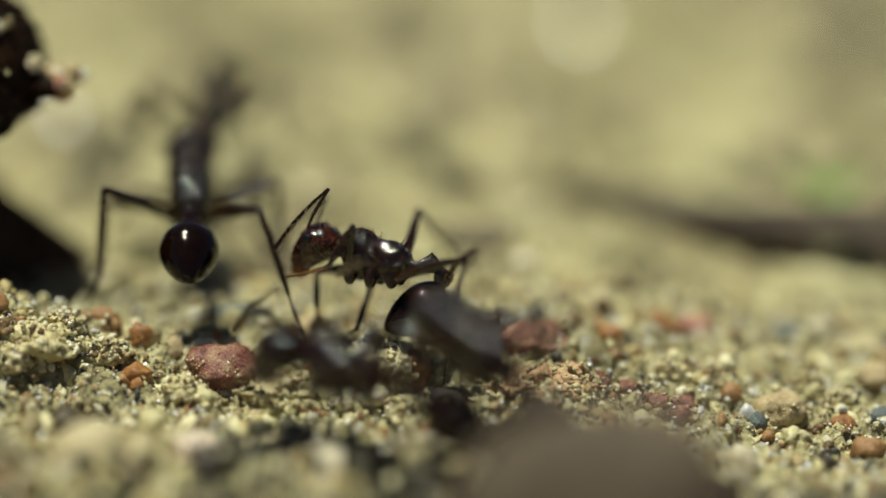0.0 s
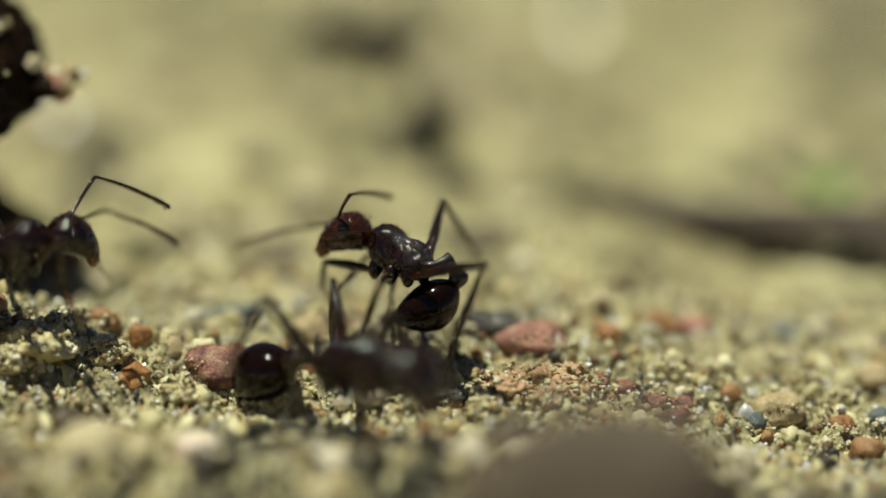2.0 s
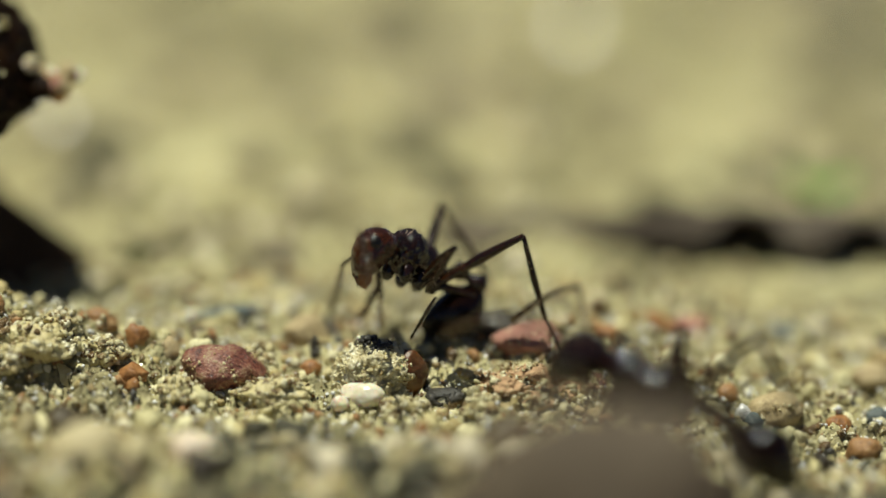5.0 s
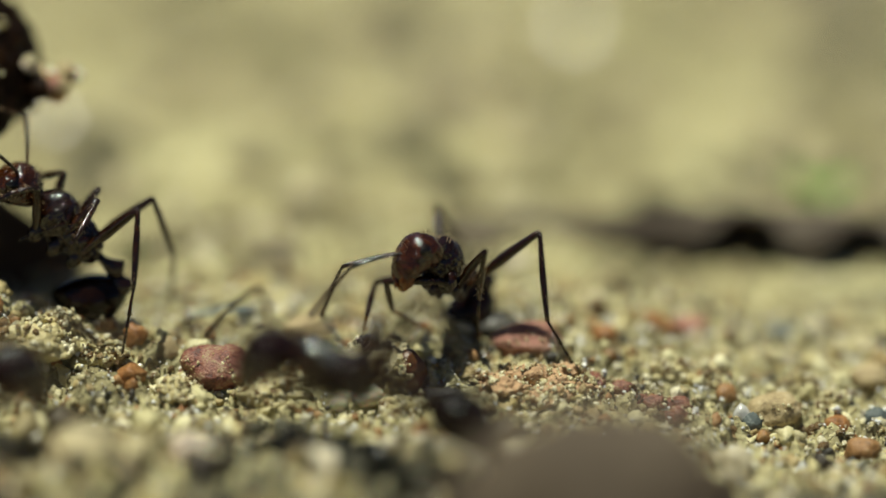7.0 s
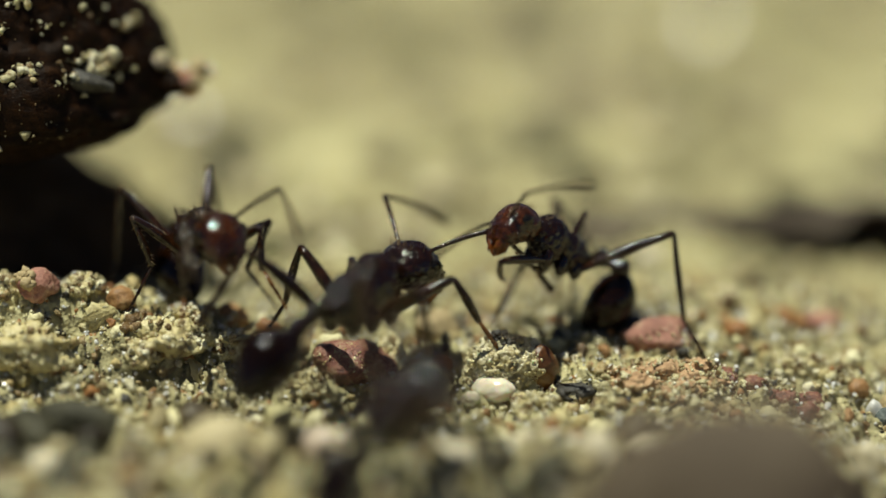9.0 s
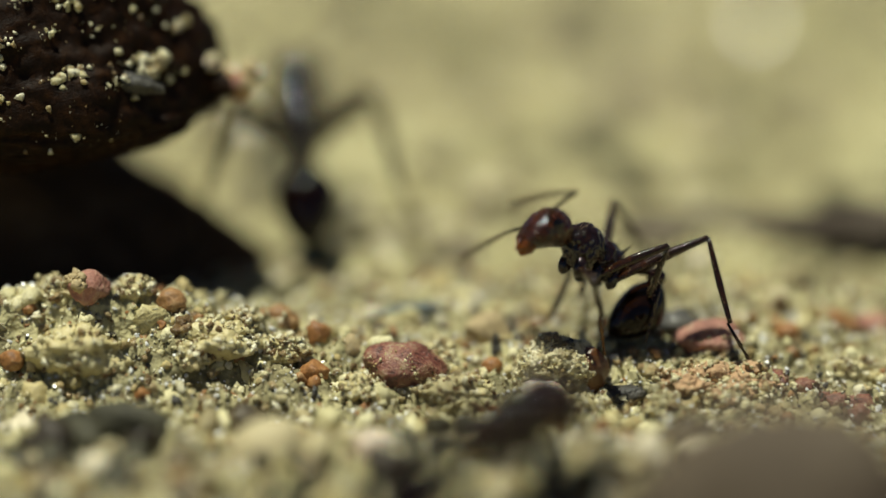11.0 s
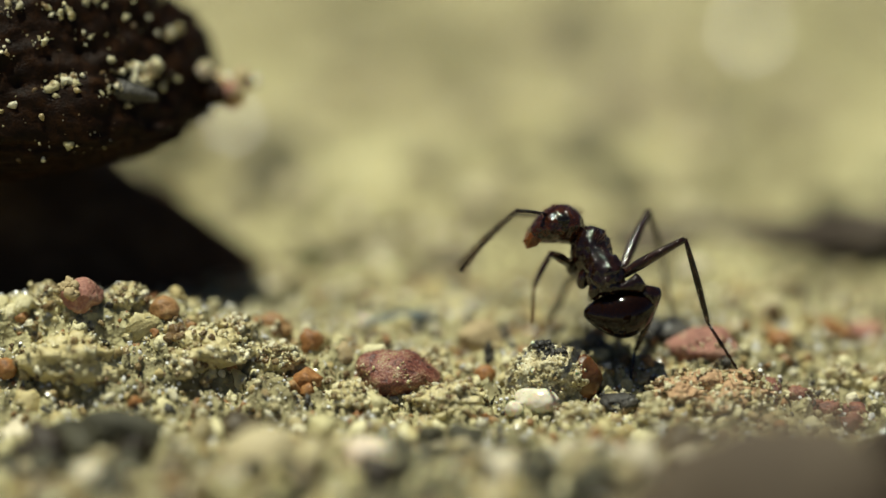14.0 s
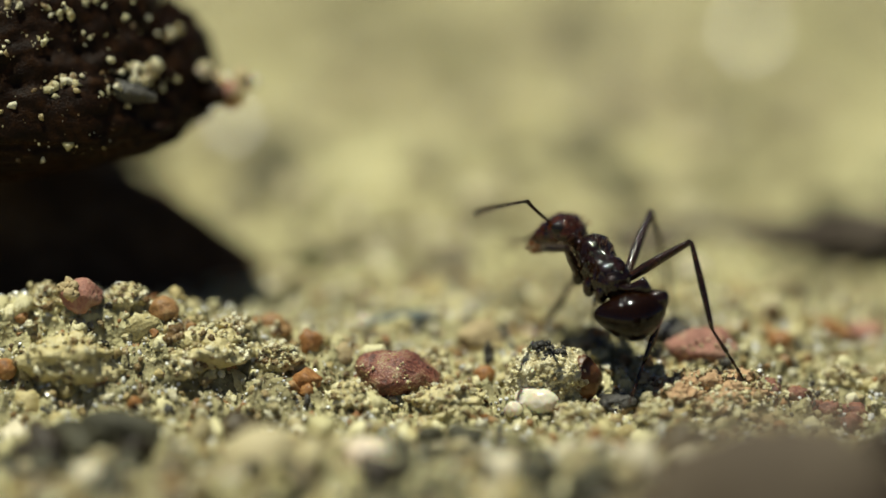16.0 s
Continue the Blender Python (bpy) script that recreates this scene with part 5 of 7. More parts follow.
    walk(p["hind_femur_l"], [
        (0, mm(0.40, 0.36, -0.44, 0, -21, 161)), (0.5, mm(0.40, 0.36, -0.44, -3, -15, 168)), (1, mm(0.40, 0.36, -0.44, -3, -15, 170)),
        (1.5, mm(0.40, 0.36, -0.44, -6, -22, -178)), (2, mm(0.40, 0.36, -0.44, -7, -19, -177)), (2.5, mm(0.40, 0.36, -0.44, -3, -24, 173)),
        (3, mm(0.40, 0.36, -0.44, -8, -19, -175)), (3.5, mm(0.40, 0.36, -0.44, -7, -16, -177)), (4, mm(0.40, 0.36, -0.44, 18, -37, 97)),
        (6.5, mm(0.40, 0.36, -0.44, 1, -42, 124)), (7, mm(0.40, 0.36, -0.44, 33, -34, 70)), (7.5, mm(0.40, 0.36, -0.44, -8, -51, 131)),
        (8, mm(0.40, 0.36, -0.44, 31, -37, 79)), (8.5, mm(0.40, 0.36, -0.44, 13, -37, 107)), (9, mm(0.40, 0.36, -0.44, -1, -37, 129)),
        (9.5, mm(0.40, 0.36, -0.44, -5, -39, 135)), (12, mm(0.40, 0.36, -0.44, -3, -46, 133)), (12.5, mm(0.40, 0.36, -0.44, -1, -48, 130)),
        (13, mm(0.40, 0.36, -0.44, -4, -49, 135)), (13.5, mm(0.40, 0.36, -0.44, -33, -60, 172)), (14, mm(0.40, 0.36, -0.44, -91, -40, -100)),
        (14.5, mm(0.40, 0.36, -0.44, -97, -33, -89)), (15, mm(0.40, 0.36, -0.44, -99, -34, -86)), (15.5, mm(0.40, 0.36, -0.44, -99, -31, -86)),
        (16, mm(0.40, 0.36, -0.44, -87, -38, -106)),
    ])
    walk(p["hind_femur_r"], [
        (0, mm(0.40, -0.36, -0.44, -0, -30, -75)), (0.5, mm(0.40, -0.36, -0.44, 1, -31, -78)), (1, mm(0.40, -0.36, -0.44, 3, -33, -80)),
        (1.5, mm(0.40, -0.36, -0.44, -9, -29, -58)), (2, mm(0.40, -0.36, -0.44, -10, -34, -56)), (2.5, mm(0.40, -0.36, -0.44, -5, -33, -66)),
        (3, mm(0.40, -0.36, -0.44, -9, -30, -58)), (3.5, mm(0.40, -0.36, -0.44, -12, -25, -52)), (3.75, mm(0.40, -0.36, -0.44, -2, -49, -90)),
        (4, mm(0.40, -0.36, -0.44, 40, -59, -157)), (6.5, mm(0.40, -0.36, -0.44, -2, -53, -111)), (7, mm(0.40, -0.36, -0.44, 28, -68, -147)),
        (7.5, mm(0.40, -0.36, -0.44, -9, -58, -108)), (8, mm(0.40, -0.36, -0.44, 27, -57, -151)), (8.5, mm(0.40, -0.36, -0.44, 40, -53, -167)),
        (9, mm(0.40, -0.36, -0.44, -6, -47, -114)), (9.5, mm(0.40, -0.36, -0.44, -8, -50, -110)), (12, mm(0.40, -0.36, -0.44, 10, -58, -134)),
        (12.5, mm(0.40, -0.36, -0.44, 14, -62, -139)), (13, mm(0.40, -0.36, -0.44, 8, -61, -133)), (13.5, mm(0.40, -0.36, -0.44, 12, -70, -137)),
        (14, mm(0.40, -0.36, -0.44, -68, -25, -44)), (14.5, mm(0.40, -0.36, -0.44, -69, -13, -43)), (15, mm(0.40, -0.36, -0.44, -69, -8, -41)),
        (15.5, mm(0.40, -0.36, -0.44, -73, -17, -25)), (16, mm(0.40, -0.36, -0.44, -64, -34, -43)),
    ])
    walk(p["hind_tarsus_l"], [
        (0, mm(1.28, 0.58, -1.83, 20, 44, 153)), (0.5, mm(1.32, 0.41, -1.92, 24, 46, 154)), (1, mm(1.34, 0.41, -1.94, 23, 46, 153)),
        (1.5, mm(1.36, 0.50, -1.93, 33, 43, 150)), (2, mm(1.30, 0.44, -1.89, 35, 42, 153)), (2.5, mm(1.13, 0.43, -1.72, 31, 43, 156)),
        (3, mm(1.28, 0.87, -1.71, 35, 45, 153)), (3.5, mm(1.24, 0.78, -1.72, 37, 54, 158)), (4, mm(2.22, 1.00, -2.29, -40, 46, 119)),
        (6.5, mm(2.34, 1.12, -2.28, -44, 110, 114)), (7, mm(1.77, -0.54, -2.23, 103, 111, -52)), (7.5, mm(2.17, 0.82, -2.34, -66, 100, 96)),
        (8, mm(1.85, -0.62, -2.25, 126, 103, -30)), (8.5, mm(2.01, -0.13, -2.41, 88, 55, -89)), (9, mm(2.43, 0.85, -2.42, 124, 70, -70)),
        (9.5, mm(2.60, -0.46, -2.56, -92, 58, 77)), (12, mm(2.38, 0.50, -2.50, -87, 63, 81)), (12.5, mm(2.21, 0.50, -2.45, -81, 69, 89)),
        (13, mm(2.31, 0.64, -2.45, -82, 61, 84)), (13.5, mm(2.10, 0.97, -2.25, -56, 76, 89)), (14, mm(2.41, 2.35, -1.02, -11, 42, 87)),
        (14.5, mm(2.35, 2.03, -1.53, -3, 44, 84)), (15, mm(2.32, 1.68, -1.90, -1, 53, 85)), (15.5, mm(2.26, 1.97, -1.56, 5, 17, 87)),
        (16, mm(2.29, 2.12, -1.36, -12, 17, 89)),
    ])
    walk(p["hind_tarsus_r"], [
        (0, mm(3.95, -0.91, -2.34, -40, 47, -90)), (0.5, mm(3.82, -0.51, -2.50, -10, 70, -50)), (1, mm(3.80, -0.54, -2.50, -18, 71, -56)),
        (1.5, mm(3.70, -0.74, -2.47, -4, 71, -61)), (2, mm(3.36, -0.42, -2.60, 2, 80, -54)), (2.5, mm(3.68, -0.39, -2.56, -6, 73, -55)),
        (3, mm(3.80, -0.45, -2.51, 0, 73, -55)), (3.5, mm(3.88, -0.37, -2.51, 19, 73, -43)), (3.75, mm(3.32, -1.24, -2.04, -71, 61, -90)),
        (4, mm(2.76, -2.10, -1.58, -115, 40, -85)), (6.5, mm(0.83, -1.23, 0.58, -88, 36, -81)), (6.67, mm(1.56, -1.64, 0.05, -51, -10, -85)),
        (6.83, mm(2.29, -2.04, -0.48, 4, -40, -124)), (7, mm(3.03, -2.45, -1.01, 70, -22, -174)), (7.5, mm(3.27, -1.66, -2.06, 56, -17, -158)),
        (8, mm(3.27, -2.34, -1.24, 62, -21, -171)), (8.5, mm(3.92, -1.81, -1.75, 60, -18, -157)), (9, mm(2.70, -2.00, -1.69, 53, -12, -165)),
        (9.5, mm(3.09, -1.84, -1.91, 52, -3, -162)), (12, mm(3.45, -1.66, -2.03, 47, -12, -142)), (12.5, mm(3.23, -1.57, -2.13, 45, -20, -145)),
        (13, mm(3.45, -1.44, -2.20, 44, -14, -140)), (13.5, mm(3.27, -1.03, -2.44, 40, -10, -146)), (14, mm(3.09, 2.04, -1.69, 27, 19, -159)),
        (14.5, mm(3.49, 2.29, -1.27, 29, 29, -168)), (15, mm(3.48, 2.15, -1.50, 31, 25, -168)), (15.5, mm(2.99, 2.26, -1.38, -8, 33, 103)),
        (16, mm(3.18, 2.19, -1.49, -21, 39, 114)),
    ])
    walk(p["hind_tibia_l"], [
        (0, mm(3.10, 0, 0, 14, 44, 162)), (0.5, mm(3.10, 0, 0, 21, 46, 167)), (1, mm(3.10, 0, 0, 22, 47, 167)), (1.5, mm(3.10, 0, 0, 30, 47, 164)),
        (2, mm(3.10, 0, 0, 32, 45, 166)), (2.5, mm(3.10, 0, 0, 27, 41, 168)), (3, mm(3.10, 0, 0, 24, 40, 154)), (3.5, mm(3.10, 0, 0, 24, 40, 157)),
        (4, mm(3.10, 0, 0, -36, 60, 131)), (6.5, mm(3.10, 0, 0, -24, 59, 124)), (7, mm(3.10, 0, 0, 7, 57, -158)), (7.5, mm(3.10, 0, 0, -6, 62, 139)),
        (8, mm(3.10, 0, 0, 21, 58, -153)), (8.5, mm(3.10, 0, 0, 22, 66, -173)), (9, mm(3.10, 0, 0, -16, 66, 129)),
        (9.5, mm(3.10, 0, 0, -104, 105, 43)), (12, mm(3.10, 0, 0, -3, 71, 145)), (12.5, mm(3.10, 0, 0, 1, 67, 151)),
        (13, mm(3.10, 0, 0, -5, 67, 141)), (13.5, mm(3.10, 0, 0, 12, 58, 136)), (14, mm(3.10, 0, 0, 50, 23, 106)),
        (14.5, mm(3.10, 0, 0, 63, 35, 110)), (15, mm(3.10, 0, 0, 68, 46, 115)), (15.5, mm(3.10, 0, 0, 70, 36, 113)),
        (16, mm(3.10, 0, 0, 53, 31, 111)),
    ])
    walk(p["hind_tibia_r"], [
        (0, mm(3.10, 0, 0, -27, 62, -47)), (0.5, mm(3.10, 0, 0, -19, 70, -35)), (1, mm(3.10, 0, 0, -24, 70, -38)),
        (1.5, mm(3.10, 0, 0, -17, 69, -51)), (2, mm(3.10, 0, 0, -25, 79, -58)), (2.5, mm(3.10, 0, 0, -9, 75, -34)), (3, mm(3.10, 0, 0, -1, 72, -33)),
        (3.5, mm(3.10, 0, 0, 13, 71, -25)), (3.75, mm(3.10, 0, 0, -92, 63, -96)), (4, mm(3.10, 0, 0, -133, 37, -99)),
        (6.5, mm(3.10, 0, 0, 74, -167, 28)), (7, mm(3.10, 0, 0, -105, 22, -92)), (7.5, mm(3.10, 0, 0, -78, 51, -84)),
        (8, mm(3.10, 0, 0, -93, 28, -86)), (8.5, mm(3.10, 0, 0, -87, 41, -66)), (9, mm(3.10, 0, 0, -78, 40, -101)),
        (9.5, mm(3.10, 0, 0, -70, 46, -90)), (12, mm(3.10, 0, 0, -76, 50, -78)), (12.5, mm(3.10, 0, 0, -87, 53, -85)),
        (13, mm(3.10, 0, 0, -76, 56, -76)), (13.5, mm(3.10, 0, 0, -83, 67, -81)), (13.75, mm(3.10, 0, 0, -38, 105, -61)),
        (14, mm(3.10, 0, 0, -39, 140, -90)), (14.5, mm(3.10, 0, 0, 139, 29, 80)), (15, mm(3.10, 0, 0, 142, 35, 80)),
        (15.5, mm(3.10, 0, 0, -19, 149, -87)), (16, mm(3.10, 0, 0, 140, 34, 88)),
    ])
    walk(p["mid_femur_l"], [
        (0, mm(1.05, 0.40, -0.50, -0, 14, -67)), (0.5, mm(1.05, 0.40, -0.50, -0, 8, -68)), (1, mm(1.05, 0.40, -0.50, 1, 5, -56)),
        (1.5, mm(1.05, 0.40, -0.50, 3, 18, -39)), (1.67, mm(1.05, 0.40, -0.50, 13, 10, 18)), (1.83, mm(1.05, 0.40, -0.50, 12, -2, 72)),
        (2, mm(1.05, 0.40, -0.50, 1, -8, 127)), (2.5, mm(1.05, 0.40, -0.50, 2, -16, 125)), (3, mm(1.05, 0.40, -0.50, 1, -6, 129)),
        (3.5, mm(1.05, 0.40, -0.50, -0, -9, 137)), (3.75, mm(1.05, 0.40, -0.50, 6, -8, 80)), (4, mm(1.05, 0.40, -0.50, 9, -2, 25)),
        (5.25, mm(1.05, 0.40, -0.50, 34, -39, 77)), (6.5, mm(1.05, 0.40, -0.50, -26, -71, -170)), (6.75, mm(1.05, 0.40, -0.50, 82, -59, 61)),
        (7, mm(1.05, 0.40, -0.50, 84, -19, 34)), (7.5, mm(1.05, 0.40, -0.50, 55, -38, 75)), (8, mm(1.05, 0.40, -0.50, 64, -8, 30)),
        (8.5, mm(1.05, 0.40, -0.50, 64, 4, 25)), (8.75, mm(1.05, 0.40, -0.50, 71, -58, 44)), (9, mm(1.05, 0.40, -0.50, 97, -122, 36)),
        (9.5, mm(1.05, 0.40, -0.50, 96, -136, 37)), (10.75, mm(1.05, 0.40, -0.50, 6, -51, 143)), (12, mm(1.05, 0.40, -0.50, 52, -8, 116)),
        (12.5, mm(1.05, 0.40, -0.50, 52, -8, 117)), (13, mm(1.05, 0.40, -0.50, 48, -12, 134)), (13.5, mm(1.05, 0.40, -0.50, 49, -3, 118)),
        (13.75, mm(1.05, 0.40, -0.50, 11, -25, 175)), (14, mm(1.05, 0.40, -0.50, -27, -4, -127)), (14.5, mm(1.05, 0.40, -0.50, -27, 3, -124)),
        (15, mm(1.05, 0.40, -0.50, -27, 1, -128)), (15.5, mm(1.05, 0.40, -0.50, -26, 6, -119)), (16, mm(1.05, 0.40, -0.50, -27, 1, -124)),
    ])
    walk(p["mid_femur_r"], [
        (0, mm(1.05, -0.40, -0.50, -0, -11, -62)), (0.5, mm(1.05, -0.40, -0.50, -1, -14, -54)), (1, mm(1.05, -0.40, -0.50, -1, -14, -55)),
        (1.5, mm(1.05, -0.40, -0.50, -4, -7, -45)), (2, mm(1.05, -0.40, -0.50, -4, -9, -40)), (2.5, mm(1.05, -0.40, -0.50, -3, -9, -47)),
        (3, mm(1.05, -0.40, -0.50, -4, -9, -41)), (3.5, mm(1.05, -0.40, -0.50, -4, -8, -38)), (3.75, mm(1.05, -0.40, -0.50, -2, -18, -91)),
        (4, mm(1.05, -0.40, -0.50, 9, -22, -147)), (5.25, mm(1.05, -0.40, -0.50, 21, 1, 137)), (6.5, mm(1.05, -0.40, -0.50, 1, 17, 60)),
        (6.75, mm(1.05, -0.40, -0.50, 24, -6, 121)), (7, mm(1.05, -0.40, -0.50, 15, -36, -177)), (7.5, mm(1.05, -0.40, -0.50, -12, -31, -134)),
        (8, mm(1.05, -0.40, -0.50, 9, -33, -174)), (8.5, mm(1.05, -0.40, -0.50, 5, -32, -166)), (9, mm(1.05, -0.40, -0.50, -7, -9, -144)),
        (9.5, mm(1.05, -0.40, -0.50, -9, -30, -134)), (12, mm(1.05, -0.40, -0.50, -9, -30, -135)), (12.5, mm(1.05, -0.40, -0.50, -21, -15, -109)),
        (13, mm(1.05, -0.40, -0.50, -14, -30, -130)), (13.5, mm(1.05, -0.40, -0.50, -16, -33, -126)), (13.75, mm(1.05, -0.40, -0.50, -34, -12, -74)),
        (14, mm(1.05, -0.40, -0.50, -30, 13, -30)), (14.5, mm(1.05, -0.40, -0.50, -27, 23, -21)), (15, mm(1.05, -0.40, -0.50, -29, 29, -24)),
        (15.5, mm(1.05, -0.40, -0.50, -23, 21, -13)), (16, mm(1.05, -0.40, -0.50, -28, 3, -25)),
    ])
    walk(p["mid_tarsus_l"], [
        (0, mm(1.28, 0.38, -1.43, -4, 6, 15)), (0.5, mm(0.86, -0.03, -1.08, -5, 36, 3)), (1, mm(0.77, 0.03, -0.94, -14, 32, -23)),
        (1.25, mm(2.33, -0.27, -0.78, -17, 37, -90)), (1.5, mm(3.89, -0.57, -0.63, -23, 36, -159)), (2, mm(1.61, -0.54, -1.57, 42, 18, -164)),
        (2.5, mm(1.18, -0.07, -1.41, 37, 19, -173)), (3, mm(1.15, -0.42, -1.32, 43, 30, -165)), (3.5, mm(2.27, -0.60, -1.69, 42, 23, -173)),
        (4, mm(0.97, -0.83, -0.89, -25, 13, -158)), (5.25, mm(0.88, -0.19, -0.88, 28, 17, -180)), (6.5, mm(0.78, 0.44, -0.86, -99, 144, -11)),
        (7, mm(0.67, -0.59, -0.48, 21, 20, -162)), (7.5, mm(0.77, -0.37, -0.87, 20, 27, 173)), (7.75, mm(0.84, -0.70, -0.68, 15, 26, -150)),
        (8, mm(0.91, -1.03, -0.49, 10, 28, -112)), (8.5, mm(0.87, -1.02, -0.40, -17, 16, -156)), (8.75, mm(0.89, 0.05, -0.31, -1, 6, 153)),
        (9, mm(0.91, 1.12, -0.22, 16, 12, 101)), (9.5, mm(1.50, 1.61, -0.09, 19, 19, 150)), (10.75, mm(1.57, 0.48, -0.82, 21, 45, -179)),
        (12, mm(1.65, -0.65, -1.55, 57, 64, -119)), (12.5, mm(1.80, -1.30, -1.14, 36, 74, -142)), (13, mm(1.80, -1.16, -1.28, -99, 102, 69)),
        (13.5, mm(1.56, 0.20, -1.63, 86, 70, -87)), (13.75, mm(1.77, 0.36, -1.66, -22, 114, 103)), (14, mm(1.98, 0.53, -1.69, 35, 120, 97)),
        (14.5, mm(2.42, 0.15, -1.79, 39, 134, 91)), (15, mm(2.48, -0.17, -1.78, -140, 35, -85)), (15.5, mm(2.20, -0.43, -1.74, -137, 37, -89)),
        (16, mm(2.02, 0.10, -1.78, 31, 129, 81)),
    ])
    walk(p["mid_tarsus_r"], [
        (0, mm(0.76, 0.34, -0.86, -1, 60, -2)), (0.5, mm(0.77, 0.48, -0.82, 13, 60, 5)), (1, mm(0.77, 0.48, -0.82, 11, 60, 5)),
        (1.5, mm(0.76, 0.38, -0.86, 15, 60, -2)), (2, mm(0.77, 0.45, -0.83, 22, 61, 1)), (2.5, mm(0.76, 0.39, -0.85, 13, 60, -1)),
        (3, mm(0.77, 0.44, -0.84, 20, 61, 1)), (3.5, mm(0.77, 0.43, -0.84, 22, 61, 0)), (3.75, mm(1.78, 0.22, -1.29, 87, 50, 127)),
        (4, mm(2.79, 0.01, -1.73, 73, 15, -170)), (5.25, mm(1.90, 0.32, -1.41, 2, 37, -175)), (6.5, mm(1.01, 0.62, -1.09, 96, 143, -24)),
        (6.75, mm(1.88, 0.33, -1.42, 4, 38, -173)), (7, mm(2.74, 0.03, -1.75, 76, 14, -167)), (7.5, mm(2.78, 0.33, -1.70, 81, 17, -170)),
        (8, mm(2.74, 0.17, -1.74, 70, 15, -169)), (8.5, mm(2.75, 0.22, -1.73, 71, 15, -169)), (9, mm(3.64, 0, -1.20, 76, 19, -163)),
        (9.5, mm(2.78, 0.27, -1.72, 74, 17, -170)), (10.75, mm(1.74, 0.08, -1.27, -107, 113, -1)), (12, mm(0.70, -0.11, -0.82, -88, 62, 10)),
        (12.5, mm(4.05, 0.28, -0.34, -84, 13, -8)), (13, mm(0.71, -0.09, -0.83, -86, 61, 13)), (13.5, mm(0.72, -0.18, -0.84, -88, 61, 8)),
        (13.75, mm(0.75, 0.21, -0.80, -19, 61, 22)), (14, mm(0.78, 0.61, -0.76, 41, 55, 26)), (14.5, mm(0.81, 0.63, -0.79, 48, 54, 24)),
        (15, mm(0.82, 0.58, -0.85, 44, 54, 21)), (15.5, mm(0.81, 0.66, -0.75, 54, 55, 24)), (16, mm(0.77, 0.70, -0.65, 49, 54, 31)),
    ])
    walk(p["mid_tibia_l"], [
        (0, mm(2.30, 0, 0, -6, 53, 160)), (0.5, mm(2.30, 0, 0, 11, 37, -179)), (1, mm(2.30, 0, 0, 16, 31, 179)), (1.17, mm(2.30, 0, 0, 0, 46, 112)),
        (1.33, mm(2.30, 0, 0, -24, 39, 38)), (1.5, mm(2.30, 0, 0, -25, 20, -20)), (1.75, mm(2.30, 0, 0, 1, 34, -74)),
        (2, mm(2.30, 0, 0, 1, 61, -142)), (2.5, mm(2.30, 0, 0, -31, 51, -176)), (3, mm(2.30, 0, 0, -14, 47, -160)),
        (3.5, mm(2.30, 0, 0, 43, 70, -93)), (3.75, mm(2.30, 0, 0, -56, 57, -152)), (4, mm(2.30, 0, 0, 82, 150, 32)),
        (5.25, mm(2.30, 0, 0, -46, 18, -172)), (6.5, mm(2.30, 0, 0, 6, 29, 164)), (7, mm(2.30, 0, 0, -35, 15, -160)),
        (7.5, mm(2.30, 0, 0, -23, 29, -167)), (8, mm(2.30, 0, 0, -48, 16, -143)), (8.5, mm(2.30, 0, 0, -50, 13, -145)),
        (8.75, mm(2.30, 0, 0, -28, 2, 179)), (9, mm(2.30, 0, 0, -5, 7, 141)), (9.5, mm(2.30, 0, 0, -7, 3, 117)),
        (10.75, mm(2.30, 0, 0, -7, 37, 154)), (12, mm(2.30, 0, 0, 35, 59, -135)), (12.5, mm(2.30, 0, 0, 55, 39, -111)),
        (13, mm(2.30, 0, 0, 69, 45, -113)), (13.5, mm(2.30, 0, 0, -22, 65, 165)), (13.75, mm(2.30, 0, 0, 3, 65, 143)),
        (14, mm(2.30, 0, 0, 29, 70, 121)), (14.5, mm(2.30, 0, 0, -35, 84, 51)), (15, mm(2.30, 0, 0, -133, 82, -44)),
        (15.5, mm(2.30, 0, 0, -2, 104, 77)), (16, mm(2.30, 0, 0, -104, 99, -20)),
    ])
